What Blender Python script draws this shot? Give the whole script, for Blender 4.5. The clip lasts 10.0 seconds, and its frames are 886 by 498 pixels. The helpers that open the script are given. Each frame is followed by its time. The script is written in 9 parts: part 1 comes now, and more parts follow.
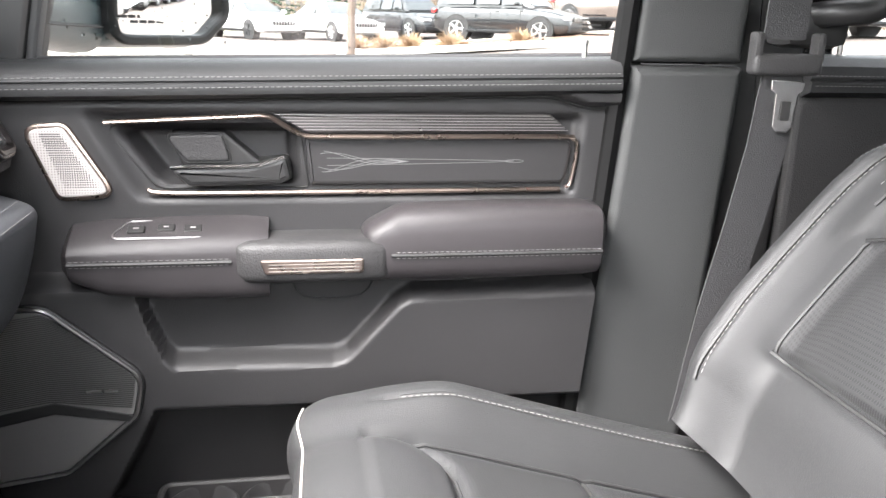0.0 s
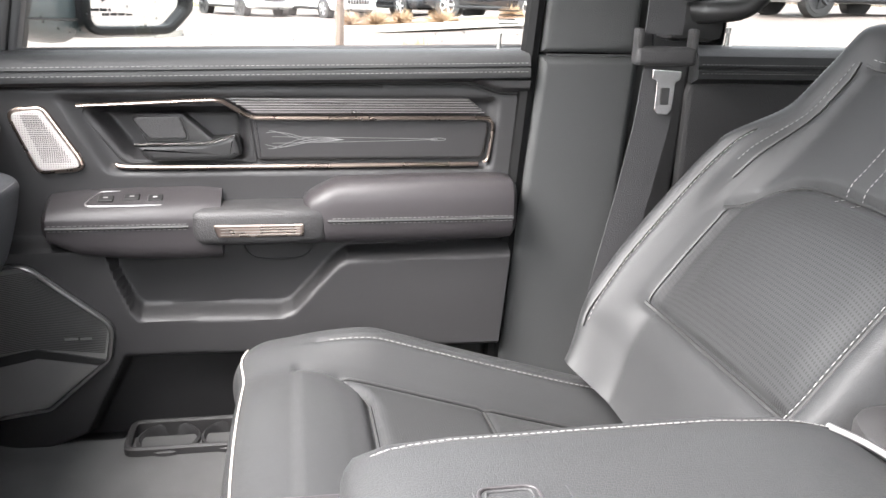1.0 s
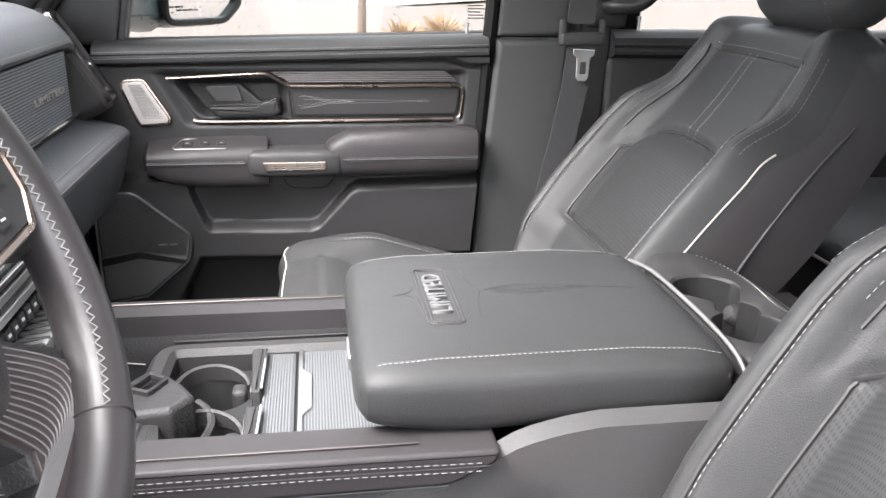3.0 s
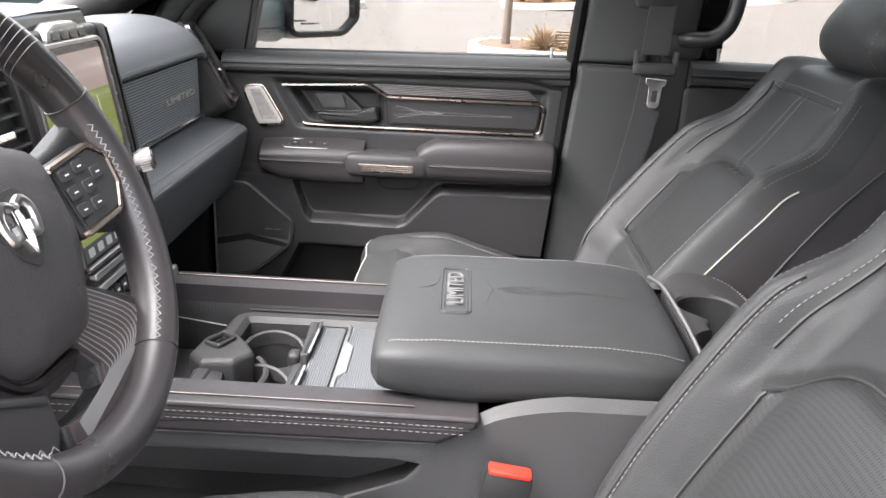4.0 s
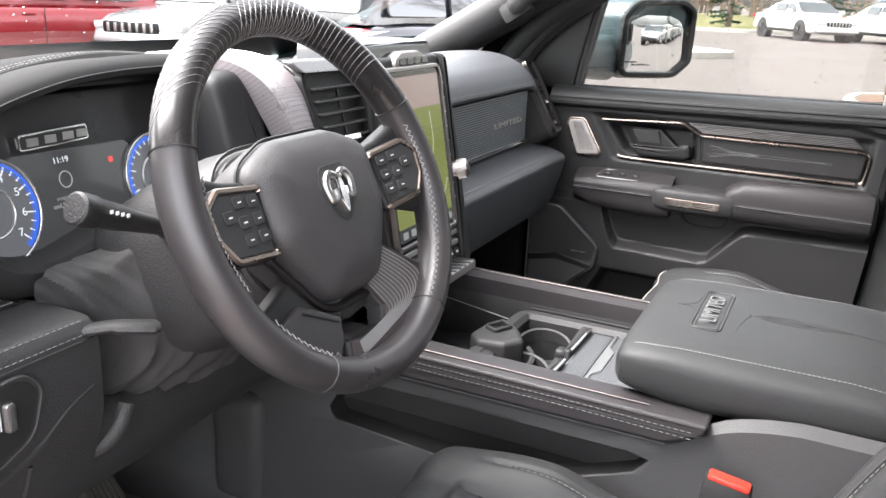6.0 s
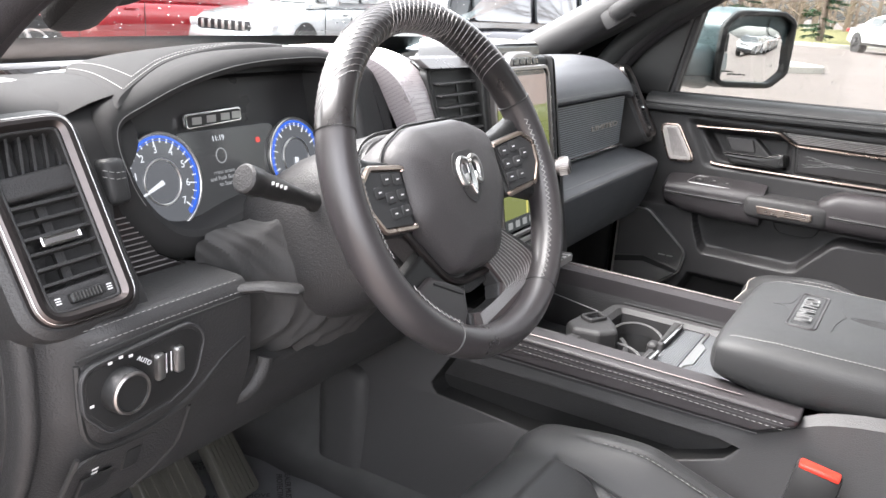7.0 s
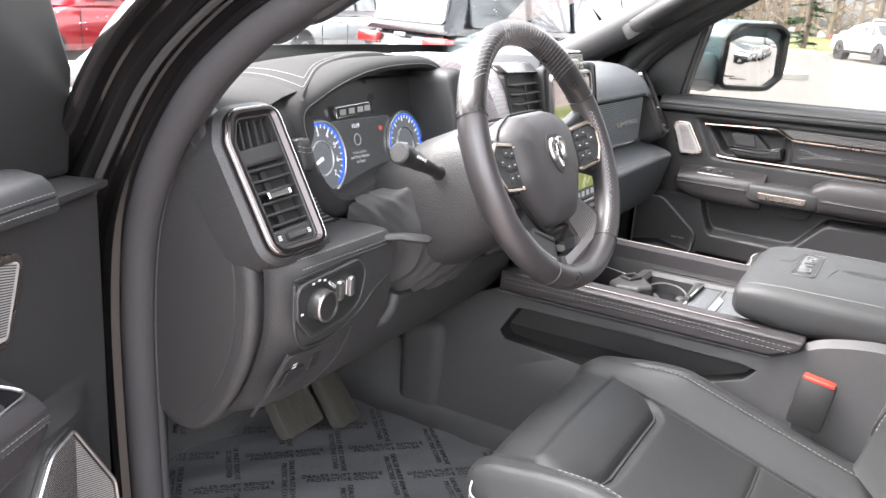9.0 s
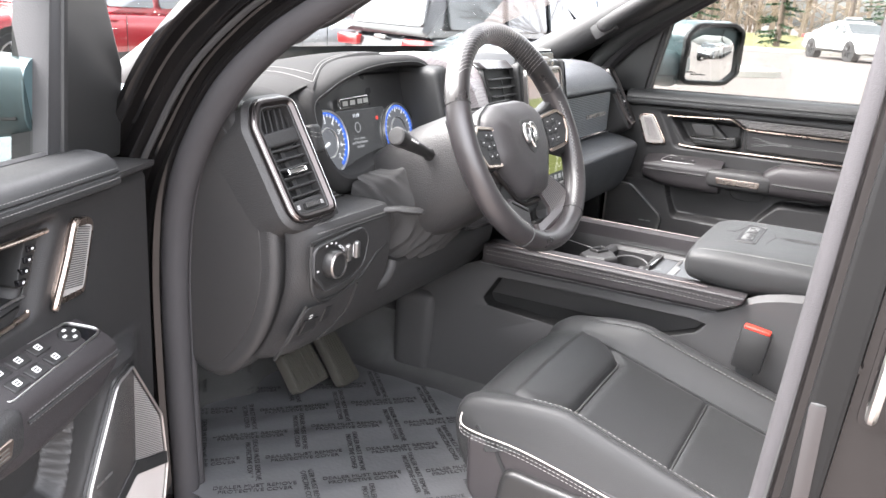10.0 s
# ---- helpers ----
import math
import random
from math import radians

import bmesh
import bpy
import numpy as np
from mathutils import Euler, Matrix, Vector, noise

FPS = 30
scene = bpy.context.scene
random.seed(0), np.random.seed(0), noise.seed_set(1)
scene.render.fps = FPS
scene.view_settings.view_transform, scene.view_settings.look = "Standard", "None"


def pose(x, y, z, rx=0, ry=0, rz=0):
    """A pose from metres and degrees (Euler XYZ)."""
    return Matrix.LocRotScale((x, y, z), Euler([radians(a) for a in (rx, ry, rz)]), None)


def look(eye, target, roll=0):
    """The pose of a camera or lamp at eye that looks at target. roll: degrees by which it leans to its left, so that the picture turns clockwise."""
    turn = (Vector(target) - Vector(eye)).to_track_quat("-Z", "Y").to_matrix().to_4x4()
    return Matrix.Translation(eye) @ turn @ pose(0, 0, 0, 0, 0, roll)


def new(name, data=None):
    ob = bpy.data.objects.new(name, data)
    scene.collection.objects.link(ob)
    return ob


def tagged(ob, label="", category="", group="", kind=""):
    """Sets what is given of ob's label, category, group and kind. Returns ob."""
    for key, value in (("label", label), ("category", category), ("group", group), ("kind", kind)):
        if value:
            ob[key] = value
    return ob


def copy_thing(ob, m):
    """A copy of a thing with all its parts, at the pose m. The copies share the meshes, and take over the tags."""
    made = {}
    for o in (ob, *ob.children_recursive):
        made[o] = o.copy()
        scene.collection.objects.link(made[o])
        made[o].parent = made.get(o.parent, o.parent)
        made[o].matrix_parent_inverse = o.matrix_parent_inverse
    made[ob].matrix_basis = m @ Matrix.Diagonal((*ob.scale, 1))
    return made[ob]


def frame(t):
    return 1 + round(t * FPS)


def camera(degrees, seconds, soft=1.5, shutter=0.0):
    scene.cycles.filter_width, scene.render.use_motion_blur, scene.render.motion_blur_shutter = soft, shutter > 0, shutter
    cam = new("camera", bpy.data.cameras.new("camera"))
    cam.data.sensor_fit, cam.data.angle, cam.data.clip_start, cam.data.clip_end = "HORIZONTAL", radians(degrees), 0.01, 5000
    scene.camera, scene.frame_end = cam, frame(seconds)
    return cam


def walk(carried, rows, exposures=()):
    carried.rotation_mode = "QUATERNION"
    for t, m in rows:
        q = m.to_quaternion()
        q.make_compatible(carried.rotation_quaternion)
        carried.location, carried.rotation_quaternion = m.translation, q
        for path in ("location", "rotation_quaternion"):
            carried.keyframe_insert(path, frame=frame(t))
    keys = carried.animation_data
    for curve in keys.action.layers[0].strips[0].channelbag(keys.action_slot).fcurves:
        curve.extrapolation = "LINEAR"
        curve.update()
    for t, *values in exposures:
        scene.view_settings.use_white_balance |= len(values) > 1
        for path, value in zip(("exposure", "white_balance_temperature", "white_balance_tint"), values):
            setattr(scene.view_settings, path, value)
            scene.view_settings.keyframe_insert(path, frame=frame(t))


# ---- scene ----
cam = camera(56.1, 10.0)
PATH = [
    (0, (0.065, -0.189, 1.329), (0.406, 1.708, 0.793), 1.5),
    (0.5, (0.103, -0.263, 1.327), (0.455, 1.627, 0.775), 1.6),
    (1, (0.125, -0.354, 1.358), (0.478, 1.525, 0.771), 1.6),
    (1.5, (0.114, -0.469, 1.373), (0.51, 1.395, 0.764), 1.8),
    (2, (0.113, -0.573, 1.381), (0.506, 1.287, 0.759), 1.7),
    (2.5, (0.115, -0.687, 1.387), (0.477, 1.172, 0.745), 1.5),
    (2.7, (0.116, -0.737, 1.394), (0.441, 1.128, 0.749), 1.1),
    (3.8, (0.196, -0.963, 1.469), (0.309, 0.922, 0.81), 2.6),
    (4, (0.233, -0.972, 1.47), (0.207, 0.917, 0.815), 2.7),
    (4.5, (0.321, -0.996, 1.476), (0.013, 0.876, 0.843), 2.3),
    (5, (0.349, -1.018, 1.473), (-0.168, 0.814, 0.859), 2.3),
    (5.5, (0.353, -1.048, 1.469), (-0.333, 0.732, 0.867), 2.4),
    (6, (0.346, -1.081, 1.465), (-0.467, 0.649, 0.878), 2.5),
    (6.2, (0.34, -1.096, 1.464), (-0.513, 0.617, 0.88), 2.8),
    (7.3, (0.337, -1.199, 1.459), (-0.645, 0.442, 0.874), 4.1),
    (7.5, (0.346, -1.216, 1.458), (-0.643, 0.422, 0.875), 4.1),
    (8, (0.35, -1.283, 1.458), (-0.635, 0.358, 0.876), 4.4),
    (8.5, (0.345, -1.388, 1.468), (-0.621, 0.267, 0.893), 4.1),
    (9, (0.357, -1.483, 1.471), (-0.58, 0.189, 0.901), 4.1),
    (9.5, (0.394, -1.57, 1.475), (-0.524, 0.114, 0.91), 3.9),
    (10, (0.441, -1.658, 1.476), (-0.458, 0.038, 0.913), 3.6),
]
EXPOSURES = [(t, e, 6500, 13) for t, e in ((0.0, 4.82), (1.5, 4.55), (2.7, 4.3), (3.8, 4.05), (4.5, 3.93), (5.5, 3.86), (7.3, 4.12), (8.5, 4.3), (10.0, 4.35))]
walk(cam, [(t, look(eye, target, roll)) for t, eye, target, roll in PATH], EXPOSURES)

# ---- sky and sun: bright overcast ----
world = bpy.data.worlds.new("overcast")
scene.world = world
world.use_nodes = True
wn, wl = world.node_tree.nodes, world.node_tree.links
sky = wn.new("ShaderNodeTexSky")
sky.sky_type, sky.sun_disc = "NISHITA", False
sky.sun_elevation, sky.sun_rotation = radians(56), radians(-110)
sky.dust_density, sky.air_density = 4.0, 1.2
grey = wn.new("ShaderNodeHueSaturation")
grey.inputs["Saturation"].default_value = 0.18
wl.new(sky.outputs["Color"], grey.inputs["Color"])
wl.new(grey.outputs["Color"], wn["Background"].inputs["Color"])
wn["Background"].inputs["Strength"].default_value = 0.13
sun = new("sun", bpy.data.lights.new("sun", "SUN"))
sun.data.energy, sun.data.angle, sun.data.color = 1.15, radians(60), (1.0, 0.965, 0.945)
sun.matrix_world = look((-5.0, -2.4, 8), (0, 0, 0))

# ---- tools ----
def V(*a):
    return Vector(a)


def nodes_of(name):
    m = bpy.data.materials.new(name)
    m.use_nodes = True
    t = m.node_tree
    return m, t.nodes, t.links, t.nodes["Principled BSDF"]


def mat(name, color, rough=0.5, metal=0.0, grain=0.0, size=400.0, kind="noise", vary=0.25, vsize=14.0, coat=0.0, spec=0.5, rvary=0.08, level=False, hole=0.3):
    """A surface with colour variation at a broad scale and fine relief at a small one."""
    m, n, l, p = nodes_of(name)
    tc = n.new("ShaderNodeTexCoord")
    broad = n.new("ShaderNodeTexNoise")
    broad.inputs["Scale"].default_value, broad.inputs["Detail"].default_value = vsize, 5.0
    l.new(tc.outputs["Object"], broad.inputs["Vector"])
    ramp = n.new("ShaderNodeMix")
    ramp.data_type = "RGBA"
    lo = [c * (1 - vary) for c in color]
    hi = [min(1.0, c * (1 + vary)) for c in color]
    ramp.inputs["A"].default_value, ramp.inputs["B"].default_value = (*lo, 1), (*hi, 1)
    l.new(broad.outputs["Fac"], ramp.inputs["Factor"])
    l.new(ramp.outputs["Result"], p.inputs["Base Color"])
    rr = n.new("ShaderNodeMapRange")
    rr.inputs["To Min"].default_value, rr.inputs["To Max"].default_value = max(0.02, rough - rvary), rough + rvary
    l.new(broad.outputs["Fac"], rr.inputs["Value"])
    l.new(rr.outputs["Result"], p.inputs["Roughness"])
    p.inputs["Metallic"].default_value = metal
    p.inputs["Coat Weight"].default_value = coat
    p.inputs["Specular IOR Level"].default_value = spec if metal > 0.5 else spec * 1.3
    if grain:
        if kind == "leather":
            f = n.new("ShaderNodeTexVoronoi")
            f.feature = "DISTANCE_TO_EDGE"
            f.inputs["Scale"].default_value = size
            l.new(tc.outputs["Object"], f.inputs["Vector"])
            h = n.new("ShaderNodeMath")
            h.operation = "MINIMUM"
            h.inputs[1].default_value = 0.12
            l.new(f.outputs["Distance"], h.inputs[0])
            height = h.outputs["Value"]
        elif kind == "dots":
            f = n.new("ShaderNodeTexVoronoi")
            f.inputs["Scale"].default_value, f.inputs["Randomness"].default_value = size, 0.0
            flatten = n.new("ShaderNodeMapping")
            flatten.inputs["Scale"].default_value = (1, 1, 0) if level else (1, 1, 1)
            l.new(tc.outputs["Object"], flatten.inputs["Vector"])
            l.new(flatten.outputs["Vector"], f.inputs["Vector"])
            h = n.new("ShaderNodeMath")
            h.operation = "GREATER_THAN"
            h.inputs[1].default_value = 0.3
            l.new(f.outputs["Distance"], h.inputs[0])
            height = h.outputs["Value"]
            holes = n.new("ShaderNodeMix")
            holes.data_type = "RGBA"
            holes.inputs["A"].default_value = (*[c * hole for c in color], 1)
            l.new(ramp.outputs["Result"], holes.inputs["B"])
            l.new(height, holes.inputs["Factor"])
            l.new(holes.outputs["Result"], p.inputs["Base Color"])
        else:
            f = n.new("ShaderNodeTexNoise")
            f.inputs["Scale"].default_value, f.inputs["Detail"].default_value = size, 3.0
            l.new(tc.outputs["Object"], f.inputs["Vector"])
            height = f.outputs["Fac"]
        b = n.new("ShaderNodeBump")
        b.inputs["Strength"].default_value, b.inputs["Distance"].default_value = grain, 0.0009
        l.new(height, b.inputs["Height"])
        l.new(b.outputs["Normal"], p.inputs["Normal"])
    return m


def glow(name, color, power=1.0, rough=0.15):
    m, n, l, p = nodes_of(name)
    p.inputs["Base Color"].default_value = (*[c * 0.05 for c in color], 1)
    p.inputs["Emission Color"].default_value, p.inputs["Emission Strength"].default_value = (*color, 1), power
    p.inputs["Roughness"].default_value = rough
    return m


def pane_mat(name, tint=(0.56, 0.575, 0.565), shine=0.03):
    m, n, l, p = nodes_of(name)
    n.remove(p)
    clear, gloss, edge, power, mix = (n.new("ShaderNode" + k) for k in ("BsdfTransparent", "BsdfGlossy", "LayerWeight", "Math", "MixShader"))
    clear.inputs["Color"].default_value = (*tint, 1)
    gloss.inputs["Roughness"].default_value = 0.02
    power.operation = "MULTIPLY_ADD"
    cube = n.new("ShaderNodeMath")
    cube.operation = "POWER"
    cube.inputs[1].default_value = 4.0
    l.new(edge.outputs["Facing"], cube.inputs[0])
    l.new(cube.outputs["Value"], power.inputs[0])
    power.inputs[1].default_value, power.inputs[2].default_value = 0.45, shine
    l.new(power.outputs["Value"], mix.inputs["Fac"])
    l.new(clear.outputs["BSDF"], mix.inputs[1])
    l.new(gloss.outputs["BSDF"], mix.inputs[2])
    l.new(mix.outputs["Shader"], n["Material Output"].inputs["Surface"])
    return m


def finish(name, bm, material, parent=None, sharp=38, recalc=True):
    if recalc:
        bmesh.ops.remove_doubles(bm, verts=bm.verts, dist=1e-6)
        bmesh.ops.recalc_face_normals(bm, faces=bm.faces)
    me = bpy.data.meshes.new(name)
    bm.to_mesh(me)
    bm.free()
    for m in (material if isinstance(material, (list, tuple)) else [material]):
        me.materials.append(m)
    me.shade_smooth()
    me.set_sharp_from_angle(angle=radians(sharp))
    return new(name, me)


def thing(name, at, label, category, group="", kind=""):
    """An Empty at the base of a thing; its parts are given in the world's metres."""
    ob = new(name)
    ob.location = at
    ob.empty_display_size = 0.05
    return tagged(ob, label, category, group, kind)


def part(name, bm, material, parent, label="", sharp=38, local=False, recalc=True):
    ob = finish(name, bm, material, None, sharp, recalc)
    ob.parent = parent
    if parent.type == "EMPTY" and not local:
        ob.matrix_parent_inverse = Matrix.Translation(-parent.location)
    return tagged(ob, label)


def marks(name, bm, material, parent, label="", local=False):
    """Print or piercing too small to pick apart, as one part."""
    return tagged(part(name, bm, material, parent, label, local=local), label, kind="stuff")


def solo(name, bm, material, label, category, group="", kind="", sharp=38, recalc=True):
    return tagged(finish(name, bm, material, None, sharp, recalc), label, category, group, kind)


def B():
    return bmesh.new()


def box(bm, c, s, bev=0.0, m=None, seg=2):
    """A box round c with sides s and rounded edges, turned by m about c."""
    r = bmesh.ops.create_cube(bm, size=1.0)
    vs = r["verts"]
    for v in vs:
        v.co = Vector((v.co.x * s[0], v.co.y * s[1], v.co.z * s[2]))
    if bev:
        es = list({e for v in vs for e in v.link_edges})
        g = bmesh.ops.bevel(bm, geom=es, offset=bev, segments=seg, affect="EDGES", profile=0.6)
        vs = list({v for f in g["faces"] for v in f.verts} | {v for v in vs if v.is_valid})
    t = Matrix.Translation(c) @ (m.to_4x4() if m else Matrix())
    bmesh.ops.transform(bm, matrix=t, verts=vs)
    return bm


def rounded(pts, r=0.01, n=5):
    """A polygon with its corners rounded; a corner may carry its own radius as a third number."""
    out, k = [], len(pts)
    for i in range(k):
        p, q, s = (Vector(pts[j % k][:2]) for j in (i, i - 1, i + 1))
        a, b = (q - p), (s - p)
        rad = pts[i][2] if len(pts[i]) > 2 else r
        if rad <= 0 or a.length < 1e-6 or b.length < 1e-6:
            out.append(p)
            continue
        ang = a.angle(b)
        d = min(rad / max(math.tan(ang / 2), 0.05), 0.45 * a.length, 0.45 * b.length)
        s0, s1 = p + a.normalized() * d, p + b.normalized() * d
        for j in range(n + 1):
            t = j / n
            out.append((1 - t) ** 2 * s0 + 2 * t * (1 - t) * p + t * t * s1)
    return out


def area2(ring):
    return sum(ring[i - 1][0] * ring[i][1] - ring[i][0] * ring[i - 1][1] for i in range(len(ring)))


def inset(ring, d):
    """A ring moved inwards by d; edges that would turn over close up to a corner."""
    ring = [Vector(p[:2]) for p in ring]
    sign, out, k = (1 if area2(ring) > 0 else -1), [], len(ring)
    for i in range(k):
        a, b, c = ring[i - 1], ring[i], ring[(i + 1) % k]
        u, v = b - a, c - b
        u = u.normalized() if u.length > 1e-7 else Vector((0, 0))
        v = v.normalized() if v.length > 1e-7 else Vector((0, 0))
        e = u + v
        if e.length < 1e-6:
            out.append(b.copy())
            continue
        e.normalize()
        out.append(b + Vector((-e.y, e.x)) * (d * sign / max(e.dot(u) if u.length else 1.0, 0.45)))
    turned = [(out[(i + 1) % k] - out[i]).dot(ring[(i + 1) % k] - ring[i]) <= 0 for i in range(k)]
    if not any(turned) or all(turned):
        return out
    start = next(i for i in range(k) if not turned[i])
    i = 0
    while i < k:
        p = (start + i) % k
        if turned[p]:
            run = 0
            while turned[(p + run) % k]:
                run += 1
            a0, a1 = out[(p - 1) % k], out[p]
            b0, b1 = out[(p + run) % k], out[(p + run + 1) % k]
            r, q = a1 - a0, b1 - b0
            den = r.x * q.y - r.y * q.x
            if abs(den) > 1e-9:
                t = ((b0.x - a0.x) * q.y - (b0.y - a0.y) * q.x) / den
                m = a0 + r * t
            else:
                m = (a1 + b0) / 2
            if (m - (a1 + b0) / 2).length > 3 * abs(d):
                m = (a1 + b0) / 2
            for n in range(run + 1):
                out[(p + n) % k] = m.copy()
            i += run
        i += 1
    return out


def loft(bm, rings, caps=True, closed=True, loop=False):
    """A skin over rings of equally many points."""
    vs = [[bm.verts.new(p) for p in r] for r in rings]
    pairs = list(zip(vs, vs[1:])) + ([(vs[-1], vs[0])] if loop else [])
    for a, b in pairs:
        k = len(a)
        for i in range(k if closed else k - 1):
            j = (i + 1) % k
            bm.faces.new((a[i], a[j], b[j], b[i]))
    if caps and closed and not loop:
        bm.faces.new(vs[0][::-1])
        bm.faces.new(vs[-1])
    return bm


def prism(bm, ring, f, w0, w1, bev=0.003, seg=2, hole=None):
    """A plate over a 2D ring, from depth w0 to w1 with a rounded upper edge; f maps (u, v, w) to a place."""
    rings = [[f(p[0], p[1], w0) for p in ring]]
    for i in range(seg + 1):
        a = math.pi / 2 * i / seg
        r = inset(ring, bev * (1 - math.cos(a))) if bev else ring
        rings.append([f(p[0], p[1], w1 - bev * (1 - math.sin(a))) for p in r])
        if not bev:
            break
    if bev:
        rings.append([f(p[0], p[1], w1) for p in inset(ring, bev * 1.25 + 0.0003)])
    return loft(bm, rings)


def frame_ring(bm, ring, f, width, w0, w1, bev=0.0015):
    """A rim of that width that runs along a 2D ring, on its inside."""
    inner = inset(ring, width)
    steps = [(ring, w0), (ring, w1 - bev), (inset(ring, bev), w1), (inset(ring, width - bev), w1), (inner, w1 - bev), (inner, w0)]
    return loft(bm, [[f(p[0], p[1], w) for p in r] for r, w in steps], caps=False, loop=True)


def smooth(pts, k=6, closed=False):
    """A Catmull-Rom curve through points."""
    pts = [Vector(p) for p in pts]
    n, out = len(pts), []
    for i in range(n if closed else n - 1):
        g = (lambda j: pts[j % n]) if closed else (lambda j: pts[min(max(j, 0), n - 1)])
        a, b, c, d = g(i - 1), g(i), g(i + 1), g(i + 2)
        for j in range(k):
            t = j / k
            out.append(0.5 * ((2 * b) + (c - a) * t + (2 * a - 5 * b + 4 * c - d) * t * t + (3 * b - a - 3 * c + d) * t ** 3))
    if not closed:
        out.append(pts[-1])
    return out


def tube(bm, pts, r, n=8, closed=False, flat=1.0, up=None):
    """A round bar along points; r may be a number or one a point; flat squeezes it along up."""
    pts = [Vector(p) for p in pts]
    k, rings = len(pts), []
    side = None
    for i, p in enumerate(pts):
        a = pts[i - 1] if (i or closed) else p
        b = pts[(i + 1) % k] if (i < k - 1 or closed) else p
        t = (b - a).normalized()
        if up is not None:
            side = t.cross(Vector(up)).normalized()
        elif side is None:
            side = t.orthogonal().normalized()
        else:
            side = (side - t * side.dot(t)).normalized()
        other = t.cross(side)
        rr = r[i] if isinstance(r, (list, tuple)) else r
        rings.append([p + side * math.cos(2 * math.pi * j / n) * rr + other * math.sin(2 * math.pi * j / n) * rr * flat for j in range(n)])
    return loft(bm, rings, caps=not closed, loop=closed)


def stitch(bm, pts, r=0.0007, dash=0.0055, gap=0.0022, lift=(0, 0, 0)):
    """A row of thread stitches along a curve."""
    pts = [Vector(p) + Vector(lift) for p in pts]
    r *= 0.60
    lens = [0.0]
    for a, b in zip(pts, pts[1:]):
        lens.append(lens[-1] + (b - a).length)

    def at(s):
        for i in range(len(pts) - 1):
            if s <= lens[i + 1]:
                return pts[i].lerp(pts[i + 1], (s - lens[i]) / max(lens[i + 1] - lens[i], 1e-9))
        return pts[-1]
    s = 0.0
    while s + dash < lens[-1]:
        a, b = at(s), at(s + dash)
        if (b - a).length > 1e-5:
            tube(bm, [a, a.lerp(b, 0.5), b], [r * 0.6, r, r * 0.6], 5)
        s += dash + gap
    return bm


def skin(bm, nu, nv, fn, cu=False):
    """A net of nu by nv meshes over the function fn(s, t), s and t from 0 to 1."""
    rows = [[bm.verts.new(fn(i / nu, j / nv)) for j in range(nv + 1)] for i in range(nu if cu else nu + 1)]
    for i in range(nu):
        for j in range(nv):
            a, b = rows[i], rows[(i + 1) % len(rows)]
            bm.faces.new((a[j], b[j], b[j + 1], a[j + 1]))
    return bm


def oval(cx, cy, a, b, n=24, e=2.0):
    """A superellipse as a 2D ring."""
    out = []
    for i in range(n):
        t = 2 * math.pi * i / n
        c, s = math.cos(t), math.sin(t)
        out.append(Vector((cx + a * math.copysign(abs(c) ** (2 / e), c), cy + b * math.copysign(abs(s) ** (2 / e), s))))
    return out


def lathe(bm, prof, m, n=24):
    """A turned body: prof holds (radius, height) along m's z."""
    rings = [[m @ Vector((r * math.cos(2 * math.pi * i / n), r * math.sin(2 * math.pi * i / n), h)) for i in range(n)] for r, h in prof]
    return loft(bm, rings)


def step(a, b, x):
    t = min(max((x - a) / (b - a), 0.0), 1.0)
    return t * t * (3 - 2 * t)


def lin(x, xs, ys):
    return float(np.interp(x, xs, ys))


def words(name, text, size, m, material, parent, depth=0.0006, local=False, align="CENTER", mesh=None, label=""):
    """Lettering in the built-in font, laid at the pose m (x along the line, z out of the surface)."""
    if mesh is None:
        cu = bpy.data.curves.new(name, "FONT")
        cu.body, cu.size, cu.extrude, cu.align_x, cu.align_y = text, size, depth, align, "CENTER"
        tmp = bpy.data.objects.new(name, cu)
        scene.collection.objects.link(tmp)
        mesh = bpy.data.meshes.new_from_object(tmp.evaluated_get(bpy.context.evaluated_depsgraph_get()))
        mesh.name = name
        bpy.data.objects.remove(tmp)
        mesh.materials.clear()
        mesh.materials.append(material)
    ob = new(name, mesh)
    ob.parent = parent
    if parent.type == "EMPTY" and not local:
        ob.matrix_parent_inverse = Matrix.Translation(-parent.location)
    ob.matrix_basis = m
    return tagged(ob, label)


def axes(o, x, z):
    """A pose at o whose x and z axes point that way."""
    z = Vector(z).normalized()
    x = Vector(x)
    x = (x - z * x.dot(z)).normalized()
    y = z.cross(x)
    m = Matrix((x, y, z)).transposed().to_4x4()
    m.translation = o
    return m


# ---- materials ----
LEATHER = mat("black_leather", (0.0275, 0.028, 0.0285), 0.43, grain=1.0, size=430, kind="leather", vary=0.14, vsize=9, spec=0.20)
WHEELHIDE = mat("smooth_wheel_leather", (0.032, 0.029, 0.030), 0.30, grain=0.35, size=800, kind="leather", vary=0.2, vsize=14, spec=0.5)
HOODHIDE = mat("matt_hood_leather", (0.021, 0.0203, 0.0208), 0.50, grain=0.7, size=700, kind="leather", vary=0.14, vsize=10, spec=0.30)
HUBSKIN = mat("satin_grained_cover", (0.040, 0.037, 0.038), 0.46, grain=1.2, size=330, kind="leather", vary=0.14, vsize=9, spec=0.42)
LEATHER_SIDE = mat("dark_leather", (0.028, 0.0255, 0.0268), 0.42, grain=0.6, size=700, kind="leather", vary=0.15, vsize=9, spec=0.28)
